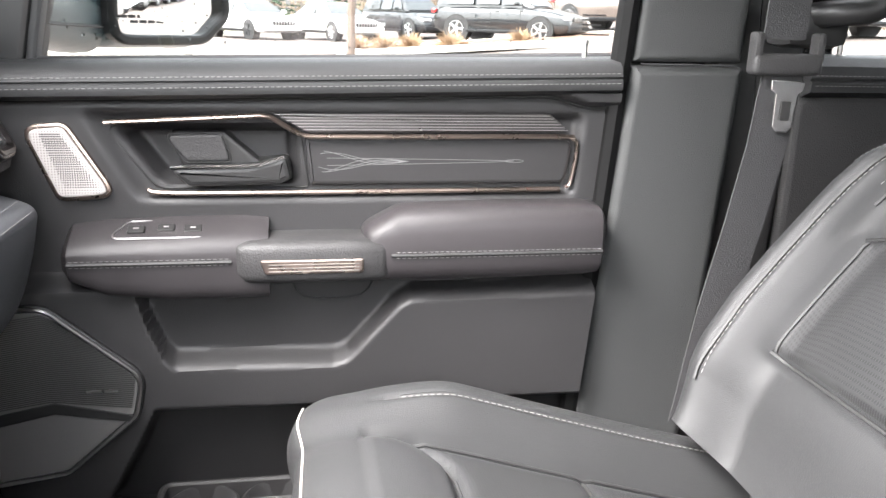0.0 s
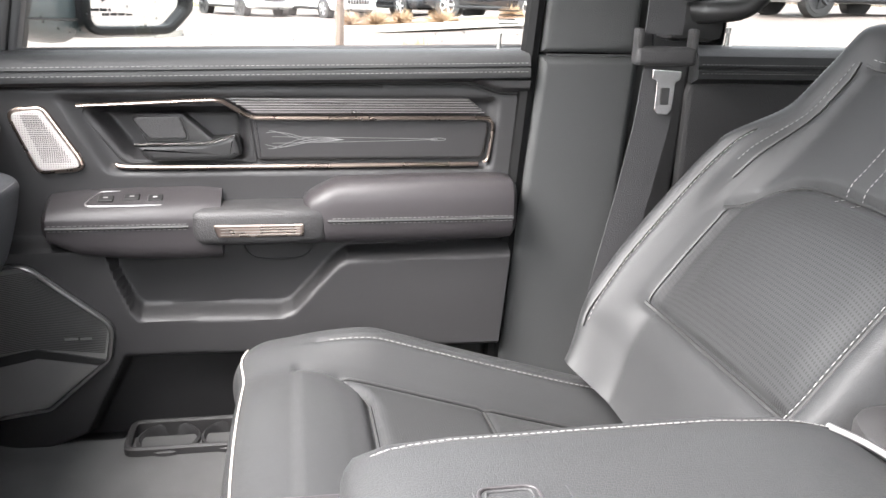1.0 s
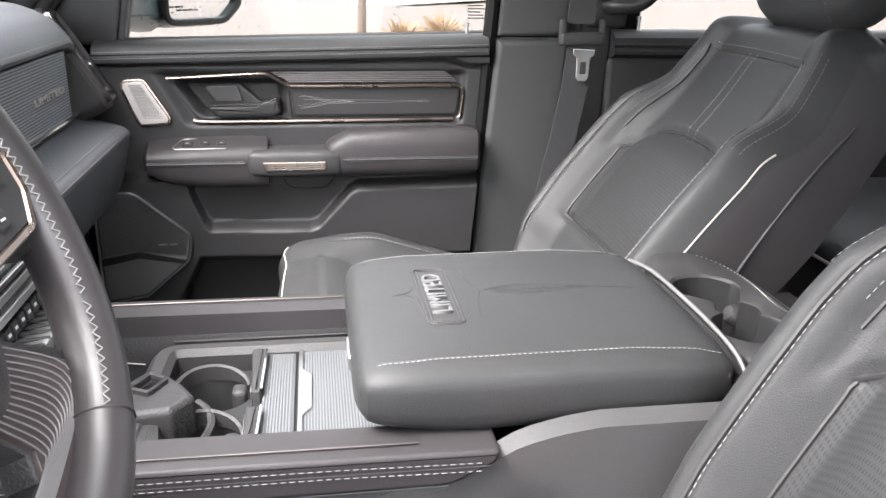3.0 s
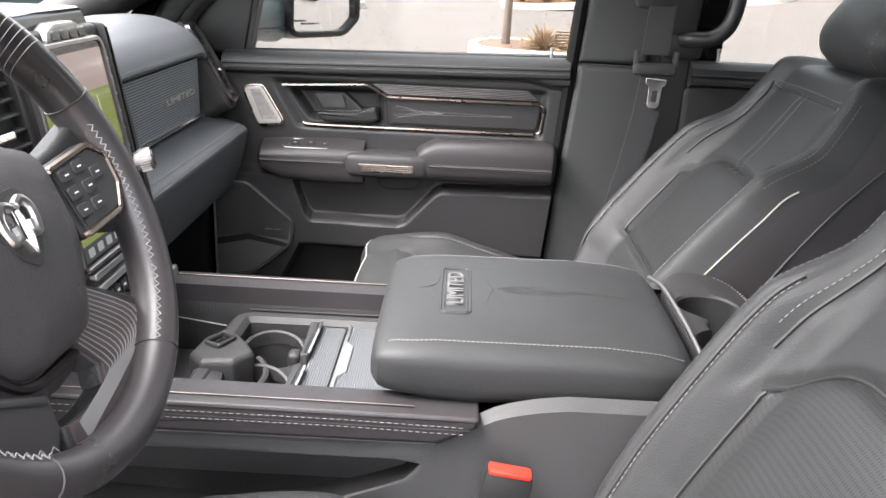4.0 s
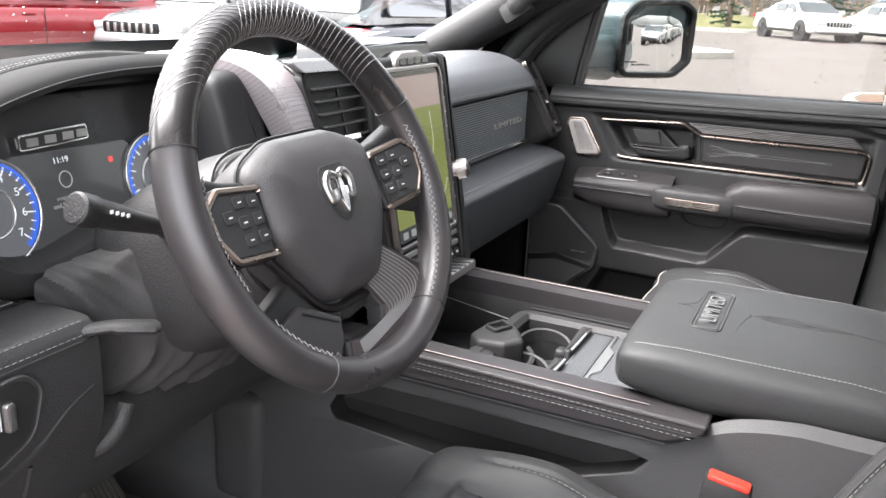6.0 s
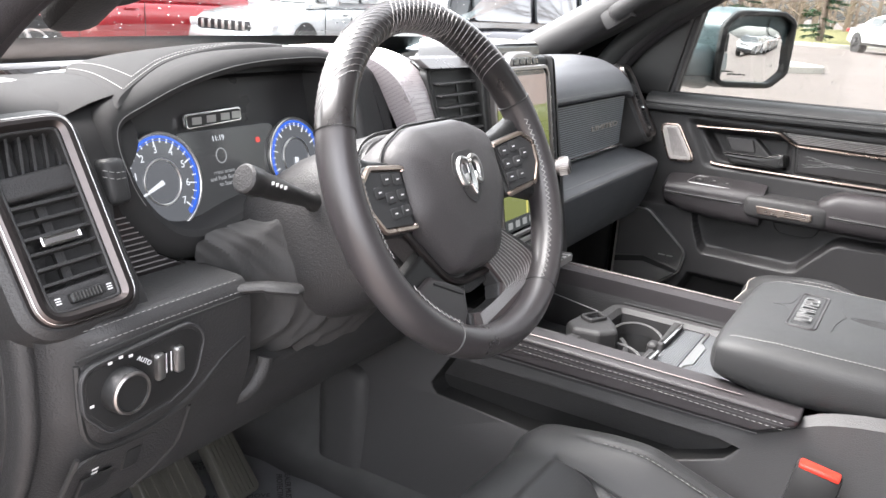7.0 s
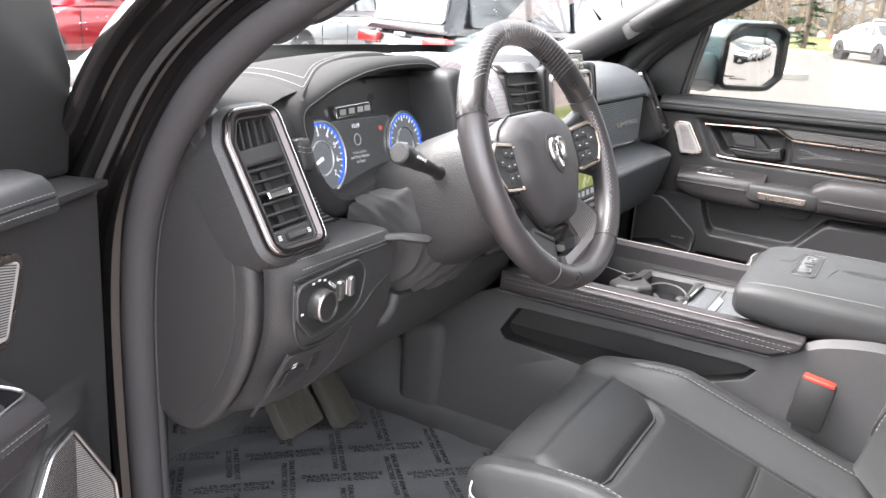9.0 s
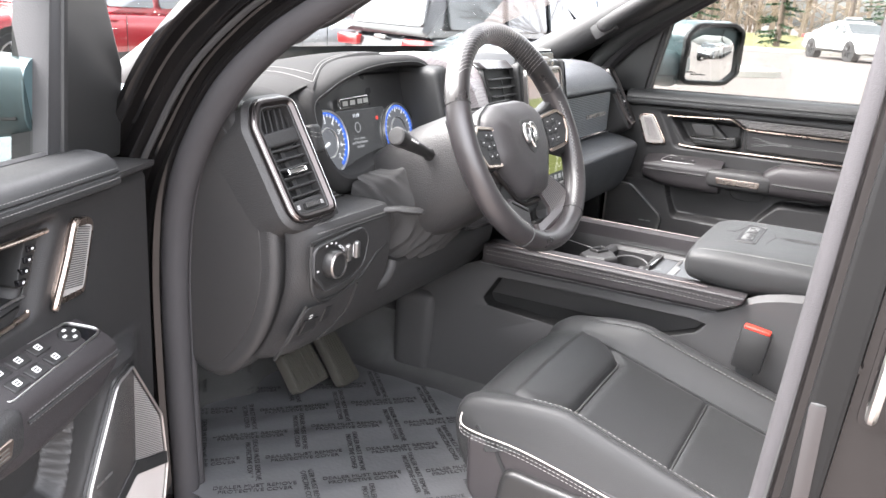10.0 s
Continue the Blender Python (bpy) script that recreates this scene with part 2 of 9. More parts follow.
PERF = mat("perforated_leather", (0.0265, 0.027, 0.0275), 0.48, grain=0.6, size=300, kind="dots", vary=0.1, vsize=9, level=True, spec=0.20, hole=0.55)
SOFT = mat("soft_black_plastic", (0.028, 0.0275, 0.0278), 0.50, grain=0.9, size=480, vary=0.12, vsize=8, spec=0.32)
DOORSKIN = mat("black_door_skin", (0.022, 0.0215, 0.0220), 0.43, grain=1.0, size=400, kind="leather", vary=0.14, vsize=7, spec=0.36)
GRAINED = mat("grained_black_plastic", (0.028, 0.0272, 0.0272), 0.54, grain=0.9, size=520, kind="leather", vary=0.12, vsize=7, spec=0.30)
PLAIN = mat("satin_black_plastic", (0.016, 0.016, 0.016), 0.38, grain=0.2, size=1200, vary=0.15, spec=0.36)
GLOSSY = mat("piano_black", (0.008, 0.008, 0.009), 0.12, vary=0.2, coat=0.6)
RUBBER = mat("black_rubber", (0.022, 0.022, 0.023), 0.62, grain=0.4, size=600, vary=0.2)
DARKCHROME = mat("dark_satin_chrome", (0.34, 0.32, 0.31), 0.32, 1.0, vary=0.08)
CHROME = mat("polished_chrome", (0.86, 0.85, 0.84), 0.12, 1.0, vary=0.05, rvary=0.05)
SATIN = mat("satin_silver", (0.55, 0.54, 0.53), 0.34, 1.0, vary=0.08)
BRONZE = mat("warm_bronze_trim", (0.46, 0.375, 0.325), 0.28, 1.0, vary=0.12)
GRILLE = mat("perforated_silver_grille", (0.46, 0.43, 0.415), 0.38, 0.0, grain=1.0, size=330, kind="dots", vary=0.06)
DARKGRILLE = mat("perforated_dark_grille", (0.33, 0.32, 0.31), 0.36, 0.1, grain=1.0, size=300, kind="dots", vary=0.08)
# darker copy of the silver grille, with footwell shade put into its colour
SHADEGRILLE = mat("shaded_woofer_grille", (0.115, 0.112, 0.108), 0.42, 0.0, grain=1.0, size=300, kind="dots", vary=0.08, spec=0.6)
THREAD = mat("grey_thread", (0.23, 0.225, 0.22), 0.8, vary=0.15, vsize=200)
DIMTHREAD = mat("dim_grey_thread", (0.15, 0.15, 0.15), 0.8, vary=0.15, vsize=200)
PIPING = mat("pale_piping", (0.36, 0.33, 0.30), 0.5, vary=0.08)
WOOD = mat("dark_lined_wood", (0.020, 0.018, 0.018), 0.30, grain=0.2, size=300, vary=0.35, vsize=30, coat=0.15)
FRAMING = mat("dark_bronze_satin", (0.095, 0.084, 0.082), 0.36, 1.0, vary=0.1)
INLAY = mat("fine_silver_inlay", (0.27, 0.26, 0.26), 0.35, 0.3, vary=0.1)
CARPET = mat("black_carpet", (0.060, 0.060, 0.059), 0.95, grain=1.0, size=900, vary=0.35, vsize=25)
MATTING = mat("grey_protective_paper_mat", (0.092, 0.093, 0.096), 0.50, grain=0.4, size=160, vary=0.18, vsize=8)
INK = mat("black_ink", (0.012, 0.012, 0.012), 0.6, vary=0.1)
WHITE = mat("white_marking", (0.70, 0.70, 0.70), 0.5, vary=0.05)
REDMARK = mat("red_plastic", (0.55, 0.035, 0.02), 0.35, vary=0.1)
WEB = mat("woven_black_webbing", (0.020, 0.020, 0.021), 0.7, grain=1.0, size=700, vary=0.2, vsize=60)
CLOTH = mat("grey_lining_cloth", (0.09, 0.09, 0.09), 0.9, grain=0.6, size=900, vary=0.12, vsize=12)
BOOT = mat("black_cloth_boot", (0.024, 0.0235, 0.0235), 0.85, grain=0.8, size=800, vary=0.25, vsize=15)
PAINT = mat("black_metallic_paint", (0.006, 0.0055, 0.0055), 0.07, 0.0, vary=0.3, vsize=60, coat=0.0, rvary=0.02, spec=0.30)
TEAL = mat("dark_teal_paint", (0.050, 0.085, 0.092), 0.38, 0.2, vary=0.15, vsize=40, coat=0.25)
PEDAL = mat("worn_pedal_rubber", (0.034, 0.032, 0.026), 0.7, grain=0.6, size=300, vary=0.4, vsize=40)
MIRROR = mat("mirror_silver", (0.92, 0.94, 0.94), 0.01, 1.0, vary=0.01, rvary=0.0)
# tint added to darken the bright outside view; light still enters the cab
GLASS = pane_mat("view_dimming_glass")
DIMGLASS = pane_mat("privacy_glass", (0.45, 0.47, 0.47))
DROP = pane_mat("water_drop", (0.9, 0.92, 0.93), 0.25)
STEEL = mat("zinc_steel", (0.50, 0.49, 0.47), 0.35, 1.0, vary=0.15)
DASHTOP = mat("matt_dash_top", (0.029, 0.0288, 0.029), 0.85, grain=1.0, size=430, kind="leather", vary=0.12, vsize=10, spec=0.06)
CONSKIN = mat("grained_console_plastic", (0.046, 0.0455, 0.046), 0.58, grain=1.2, size=330, kind="leather", vary=0.12, vsize=7, spec=0.28)
PILLARSKIN = mat("dark_grey_pillar_plastic", (0.040, 0.0415, 0.0412), 0.52, grain=0.7, size=800, vary=0.10, vsize=9, spec=0.32)
SEALSKIN = mat("flocked_seal_rubber", (0.037, 0.0355, 0.0375), 0.72, grain=0.5, size=700, vary=0.12, vsize=12, spec=0.16)
# lighter, bluer copy of the leather: windscreen sky light put into the colour
SKYLITHIDE = mat("sky_lit_pad_leather", (0.056, 0.059, 0.064), 0.44, grain=1.0, size=430, kind="leather", vary=0.12, vsize=9, spec=0.34)
STRIPBLACK = mat("matt_black_strip", (0.006, 0.006, 0.006), 0.5, vary=0.1, spec=0.12)
PANELRIB = mat("blue_grey_panel_ribs", (0.20, 0.21, 0.225), 0.45, vary=0.08)
PANELDARK = mat("blue_grey_panel", (0.045, 0.048, 0.052), 0.5, vary=0.08)
SPOKEWOOD = mat("lined_brown_wood", (0.050, 0.039, 0.039), 0.32, grain=0.2, size=300, vary=0.25, vsize=30, coat=0.15)
RIBPALE = mat("pale_grey_ribs", (0.105, 0.11, 0.115), 0.55, vary=0.08, spec=0.3)
RIBDARK = mat("dark_grey_ribs", (0.062, 0.066, 0.070), 0.55, vary=0.08, spec=0.3)

# ---- vehicle doors: u runs to the rear, v up, w into the cab ----
def dl(u, v, w):
    return Vector((u, -w, v))


def lower_edge(u):
    return lin(u, [-0.30, -0.125, -0.112, -0.096, -0.085, 0.105, 0.122, 0.185, 0.20, 0.50], [1.03, 1.03, 0.98, 0.94, 0.928, 0.924, 0.930, 0.998, 1.006, 1.010])


def panel_depth(u, v):
    w = 0.0
    w += 0.030 * step(-0.004, 0.016, lower_edge(u) - v) * step(-0.350, -0.250, u)
    low = lin(u, [-0.30, -0.17, -0.11, 0.46], [0.70, 0.75, 0.866, 0.860])
    w -= 0.062 * step(0.0, 0.03, low - v)
    w += 0.105 * step(0.0, 0.02, 0.668 - v) * step(-0.34, -0.20, u) * (1 - step(0.14, 0.22, u))
    crease = lin(u, [-0.3, 0.375, 0.42, 0.5], [1.230, 1.240, 1.226, 1.227])
    w += 0.014 * step(-0.004, 0.01, v - crease)
    w -= 0.006 * math.exp(-((v - crease) / 0.004) ** 2)
    # the shallow dish round the pull handle and the trim
    inside = step(1.112, 1.126, v) * (1 - step(1.208, 1.222, v)) * step(-0.17, -0.14, u + (1.2 - v) * -0.55) * (1 - step(0.408, 0.425, u))
    w -= 0.012 * inside
    # the hollow behind the inner handle
    left = lin(v, [1.128, 1.205], [-0.092, -0.146])
    w -= 0.030 * step(0.0, 0.020, u - left) * (1 - step(0.050, 0.070, u)) * step(1.130, 1.146, v) * (1 - step(1.190, 1.206, v))
    return w


def make_door(name, place, label, driver=False):
    door = tagged(new(name), label, "vehicle door")
    door.empty_display_size = 0.05
    door.matrix_basis = place
    P = lambda n, bm, m, lab="", par=None, sharp=38: part(n, bm, m, par or door, lab, sharp, True)

    # moulded inner panel
    bm = B()
    us = np.linspace(-0.375 if driver else -0.30, 0.46, 221)
    vs = np.linspace(0.58, 1.245, 201)
    grid = [[bm.verts.new(dl(u - 0.085 * (1.27 - v) * step(0.26, 0.46, u), v, panel_depth(u, v))) for v in vs] for u in us]
    for i in range(len(us) - 1):
        for j in range(len(vs) - 1):
            bm.faces.new((grid[i][j], grid[i + 1][j], grid[i + 1][j + 1], grid[i][j + 1]))
    edge = [grid[i][0] for i in range(len(us))] + [grid[-1][j] for j in range(1, len(vs))] + [grid[i][-1] for i in range(len(us) - 2, -1, -1)] + [grid[0][j] for j in range(len(vs) - 2, 0, -1)]
    back = [bm.verts.new((v.co.x, 0.05, v.co.z)) for v in edge]
    for i in range(len(edge)):
        j = (i + 1) % len(edge)
        bm.faces.new((edge[j], edge[i], back[i], back[j]))
    P("inner_panel", bm, DOORSKIN)

    # outer skin and frame
    bm = B()
    skin(bm, 20, 12, lambda s, t: V(-0.46 + 1.0 * s, 0.085 + 0.035 * math.sin(math.pi * t) ** 0.6, 0.46 + 0.80 * t))
    P("outer_skin", bm, TEAL, "dark teal painted outer skin")
    bm = B()
    prism(bm, rounded([(-0.36, 0.50), (0.50, 0.50), (0.50, 1.262), (-0.36, 1.262)], 0.02), dl, -0.085, -0.064, 0.006)
    P("door_shell", bm, PAINT, "black painted door shell")

    # padded sill with its two seams
    def sill(u):
        rise = lin(u, [-0.3, 0.5], [-0.004, 0.013])
        return [dl(u, v + rise, w) for w, v in ((-0.045, 1.235), (-0.045, 1.268), (-0.040, 1.274), (-0.02, 1.276), (0.004, 1.272), (0.014, 1.265), (0.019, 1.255), (0.0195, 1.2535), (0.0175, 1.2515),
                                                (0.020, 1.2495), (0.021, 1.245), (0.021, 1.242), (0.020, 1.238), (0.012, 1.234), (0.0, 1.232))]
    bm = B()
    loft(bm, [sill(u) for u in np.linspace(-0.272, 0.455, 40)])
    pad = P("sill_pad", bm, LEATHER)
    for v, w in ((1.2575, 0.0195), (1.246, 0.0218)):
        bm = B()
        stitch(bm, [dl(u, v + lin(u, [-0.3, 0.5], [-0.004, 0.013]), w) for u in np.linspace(-0.268, 0.452, 30)], 0.0006, 0.0045, 0.002)
        P("stitching", bm, THREAD, "", pad)

    crease = lambda u: lin(u, [-0.3, 0.375, 0.42, 0.5], [1.230, 1.240, 1.226, 1.227])
    P("sill_groove", tube(B(), [dl(u, crease(u) - 0.0005, panel_depth(u, crease(u)) + 0.0012) for u in np.linspace(-0.272, 0.455, 50)], 0.0022, 5), INK)
    # tweeter grille
    ring = rounded([(-0.238, 1.203), (-0.188, 1.207), (-0.136, 1.120), (-0.204, 1.116)], 0.016, 6)
    tw = P("tweeter", prism(B(), ring, dl, -0.002, 0.006, 0.003), BRONZE)
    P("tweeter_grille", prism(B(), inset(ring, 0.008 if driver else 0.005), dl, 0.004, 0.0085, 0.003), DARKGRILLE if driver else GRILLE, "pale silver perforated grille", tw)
    holes = B()
    if driver:
        P("tweeter_edge", tube(B(), smooth([dl(-0.196, 1.2065, 0.006), dl(-0.186, 1.203, 0.008), dl(-0.166, 1.168, 0.009), dl(-0.142, 1.126, 0.008), dl(-0.142, 1.120, 0.006)], 5), 0.0045, 8), BRONZE, "broad bright bronze edge", tw)
        for i in range(27):
            v = 1.131 + i * 0.0024
            u0 = lin(v, [1.117, 1.206], [-0.203, -0.236]) + 0.014
            u1 = lin(v, [1.121, 1.206], [-0.138, -0.189]) - 0.013
            tube(holes, [dl(u0, v, 0.0086), dl(u1, v + 0.006, 0.0086)], 0.00075, 4)
    for i in range(0 if driver else 24):
        for j in range(13):
            v = 1.134 + i * 0.0026
            u0 = lin(v, [1.117, 1.206], [-0.203, -0.236]) + 0.016
            u1 = lin(v, [1.121, 1.206], [-0.138, -0.189]) - 0.012
            u = u0 + (u1 - u0) * (j + 0.5 * (i % 2)) / 13
            c = [holes.verts.new(dl(u + 0.00085 * math.cos(a), v + 0.00085 * math.sin(a), 0.0087)) for a in (0, 1.05, 2.09, 3.14, 4.19, 5.24)]
            holes.faces.new(c)
    tagged(P("grille_hole", holes, INK, "", tw), kind="stuff")

    # bowl of the inner handle
    bowl = rounded([(-0.152, 1.203, 0.012), (0.030, 1.213, 0.01), (0.070, 1.190, 0.008), (0.078, 1.128, 0.004), (-0.098, 1.128, 0.03)])
    bw = P("handle_base", prism(B(), rounded([(-0.082, 1.193), (-0.018, 1.194), (0.020, 1.160), (0.056, 1.164), (0.060, 1.136), (-0.060, 1.132)], 0.006), dl, -0.06, -0.014, 0.004), PLAIN)
    P("release_pocket", prism(B(), rounded([(-0.085, 1.190), (-0.022, 1.191), (-0.012, 1.160), (-0.062, 1.160)], 0.006), dl, -0.02, -0.011, 0.002), SOFT, "", bw)
    P("pocket_seam", tube(B(), [dl(p.x, p.y, -0.0135) for p in rounded([(-0.087, 1.192), (-0.020, 1.193), (-0.010, 1.158), (-0.064, 1.158)], 0.006)], 0.0010, 5, True), INK, "", bw)
    P("bowl_seam", tube(B(), [dl(p.x, p.y, -0.0112) for p in bowl], 0.0012, 5, True), INK, "", bw)
    P("release_lever", prism(B(), rounded([(-0.080, 1.155), (0.010, 1.157), (0.052, 1.168), (0.058, 1.142), (0.045, 1.136), (-0.058, 1.134)], 0.005), dl, -0.01, 0.014, 0.005), PLAIN, "", bw)
    P("lever_edge", tube(B(), smooth([dl(-0.078, 1.156, 0.012), dl(0.008, 1.158, 0.014), dl(0.03, 1.162, 0.014), dl(0.050, 1.168, 0.012)], 4), 0.0024, 6), CHROME, "bright chrome edge", bw)

    # ribbed wood strip, plain panel and metal trim
    strip = rounded([(0.040, 1.217, 0.003), (0.372, 1.219, 0.018), (0.400, 1.196, 0.01), (0.078, 1.194, 0.004)])
    st = P("ribbed_strip", prism(B(), strip, dl, -0.015, -0.001, 0.002), WOOD, "dark ribbed wood strip")
    for i in range(6):
        v = 1.1985 + i * 0.0035
        P("rib", tube(B(), [dl(0.073 - i * 0.0064, v, 0.0), dl(0.396 - i * 0.0048, v, 0.0)], 0.0004, 5), INLAY, "", st)
    inset_panel = rounded([(0.074, 1.188, 0.004), (0.405, 1.187, 0.012), (0.397, 1.132, 0.012), (0.080, 1.132, 0.004)])
    ip = P("padded_insert", prism(B(), inset_panel, dl, -0.015, -0.003, 0.004), HOODHIDE)
    bm = B()
    for k in range(5):
        a = 0.5 + k * 0.35
        pts = [dl(0.090 + 0.10 * t + 0.002 * k, 1.160 + 0.013 * math.sin(math.pi * t * 1.1 + a) * (1 - t) * (1 if k % 2 else -1), -0.0026) for t in np.linspace(0, 1, 14)]
        tube(bm, pts, 0.00035, 4)
    for s in (-1, 1):
        tube(bm, [dl(0.10 + 0.23 * t, 1.160 + s * 0.0045 * (1 - t) ** 0.7, -0.0026) for t in np.linspace(0, 1, 16)], 0.0003, 4)
    tube(bm, [dl(0.33 + 0.012 * math.cos(a), 1.160 + 0.0018 * math.sin(a), -0.0026) for a in np.linspace(0, 6.28, 14)], 0.0003, 4)
    P("scroll_stitching", bm, DIMTHREAD, "fine grey scroll stitching", ip)
    bm = B()
    tube(bm, smooth([dl(-0.149, 1.206, -0.002), dl(-0.09, 1.209, 0.001), dl(0.024, 1.215, 0.002)], 6) + smooth([dl(0.036, 1.213, 0.002), dl(0.066, 1.195, 0.002), dl(0.080, 1.191, 0.002)], 5)
         + smooth([dl(0.2, 1.1905, 0.002), dl(0.385, 1.191, 0.002), dl(0.402, 1.188, 0.001), dl(0.409, 1.178, 0.0), dl(0.404, 1.135, -0.001), dl(0.397, 1.127, -0.001)], 6), 0.0032, 8, flat=0.8)
    P("upper_trim", bm, BRONZE, "thin warm bronze trim line")
    bm = B()
    tube(bm, smooth([dl(-0.106, 1.128, -0.003), dl(-0.09, 1.1245, -0.002), dl(0.0, 1.1235, -0.002), dl(0.39, 1.1245, -0.002)], 8), 0.0032, 8)
    P("lower_trim", bm, BRONZE, "thin bronze trim line")

    # armrest in three pieces
    def arm(us, w1, lo, hi, e=4.5, slant=0.0):
        rings = []
        for u, a, b, c in zip(us, w1, lo, hi):
            rings.append([dl(u, p.y - slant * max(0.0, p.x + 0.01) * step((b + c) / 2 - 0.005, c, p.y), p.x) for p in oval((a - 0.03) / 2, (b + c) / 2, (a + 0.03) / 2, (c - b) / 2, 32, e)])
        return loft(B(), rings)
    front = P("switch_armrest", arm([-0.200, -0.197, -0.190, -0.15, -0.08, 0.0, 0.03], [0.020, 0.040, 0.048, 0.050, 0.050, 0.050, 0.045], [1.050, 1.040, 1.030, 1.012, 1.005, 1.005, 1.005], [1.076, 1.086, 1.094, 1.099, 1.101, 1.102, 1.099], 5.0, 0.42), LEATHER_SIDE)
    for v in (1.0575, 1.0505):
        P("stitching", stitch(B(), [dl(u, v, 0.0505) for u in np.linspace(-0.188, -0.012, 12)], 0.0006, 0.0045, 0.002), THREAD, "", front)
    P("seam_line", tube(B(), [dl(u, 1.054, 0.0508) for u in np.linspace(-0.190, -0.012, 12)], 0.0021, 5), INK, "", front)
    sw = rounded([(-0.150, 0.036, 0.010), (-0.128, 0.004, 0.014), (-0.030, 0.004, 0.010), (-0.040, 0.036, 0.014)])
    tilt = lambda u, v, w: dl(u, 1.0965 - 0.42 * (v + 0.01) + w, v + 0.4 * w)
    if driver:
        sw = rounded([(-0.190, 0.034, 0.012), (-0.166, 0.000, 0.016), (0.005, -0.004, 0.01), (0.0, 0.041, 0.012)])
    sp = P("switch_plate", prism(B(), sw, tilt, -0.006, 0.0015, 0.0008), GLOSSY, "", front)
    P("switch_plate_rim", frame_ring(B(), sw, tilt, 0.0020, -0.002, 0.0032, 0.0006), SATIN, "thin silver rim", sp)
    keys = [(-0.118, 0.021), (-0.085, 0.019), (-0.055, 0.021)] if not driver else [(-0.096, 0.010), (-0.096, 0.029), (-0.062, 0.010), (-0.062, 0.029), (-0.030, 0.010), (-0.030, 0.029)]
    kw, kh = (0.0135, 0.0075) if driver else (0.010, 0.0065)
    for u, v in keys:
        k = P("window_switch", prism(B(), rounded([(u - kw, v - kh), (u + kw, v - kh), (u + kw, v + kh), (u - kw, v + kh)], 0.003), tilt, 0.0, 0.0052, 0.0015), PLAIN, "", sp)
        bm = B()
        if driver:
            # small window outline
            frame_ring(bm, rounded([(u - 0.005, v - 0.0035), (u + 0.004, v - 0.0035), (u + 0.005, v + 0.0035), (u - 0.003, v + 0.0035)], 0.001), tilt, 0.0011, 0.0048, 0.0057, 0)
            prism(bm, [(u - 0.004, v - 0.0005), (u + 0.004, v - 0.0005), (u + 0.004, v + 0.0006), (u - 0.004, v + 0.0006)], tilt, 0.0048, 0.0057, 0)
        else:
            prism(bm, rounded([(u - 0.003, v - 0.0012), (u + 0.003, v - 0.0012), (u + 0.003, v + 0.0012), (u - 0.003, v + 0.0012)], 0.0005), tilt, 0.0048, 0.0056, 0)
        P("marking", bm, WHITE if driver else THREAD, "small white mark", k)
    if driver:
        dial = P("mirror_switch", prism(B(), oval(-0.146, 0.016, 0.015, 0.011, 20), tilt, 0.0, 0.004, 0.0015), PLAIN, "", sp)
        for du, dv in ((-0.009, 0), (0.009, 0), (0, -0.0065), (0, 0.0065)):
            P("marking", prism(B(), rounded([(-0.146 + du - 0.003, 0.016 + dv - 0.0013), (-0.146 + du + 0.003, 0.016 + dv - 0.0013), (-0.146 + du + 0.003, 0.016 + dv + 0.0013), (-0.146 + du - 0.003, 0.016 + dv + 0.0013)], 0.0006), tilt, 0.0035, 0.0046, 0), WHITE, "", dial)
        # seat memory keys beside the handle bowl
        mp = P("memory_plate", prism(B(), rounded([(-0.136, 1.200), (-0.112, 1.203), (-0.092, 1.158), (-0.112, 1.154)], 0.004), dl, -0.03, -0.004, 0.002), PLAIN)
        for i in range(4):
            u, v = -0.120 + 0.0065 * i, 1.194 - 0.0105 * i
            k = P("memory_key", prism(B(), rounded([(u - 0.007, v - 0.004), (u + 0.007, v - 0.003), (u + 0.008, v + 0.004), (u - 0.006, v + 0.003)], 0.0015), dl, -0.006, -0.001, 0.001), GLOSSY, "", mp)
            P("marking", prism(B(), [(u - 0.0016, v - 0.0012), (u + 0.0016, v - 0.0012), (u + 0.0016, v + 0.0012), (u - 0.0016, v + 0.0012)], dl, -0.0015, -0.0006, 0), WHITE, "", k)
    pull = P("pull_handle", arm([-0.012, -0.006, 0.004, 0.05, 0.12, 0.160, 0.170, 0.175], [0.040, 0.050, 0.055, 0.057, 0.057, 0.055, 0.050, 0.04], [1.035, 1.030, 1.025, 1.024, 1.024, 1.024, 1.028, 1.034], [1.070, 1.075, 1.077, 1.078, 1.078, 1.077, 1.074, 1.068]), SOFT)
    bz = rounded([(0.020, 1.0565, 0.003), (0.139, 1.0565, 0.003), (0.139, 1.0395, 0.004), (0.026, 1.0395, 0.004)])
    P("pull_bezel", prism(B(), bz, dl, 0.05, 0.0585, 0.0015), BRONZE, "pale bronze inlaid bezel", pull)
    bm = B()
    for i in range(3):
        tube(bm, [dl(0.03, 1.043 + i * 0.004, 0.0588), dl(0.134, 1.043 + i * 0.004, 0.0588)], 0.0006, 4)
    tagged(P("bezel_line", bm, SATIN, "", pull), kind="stuff")
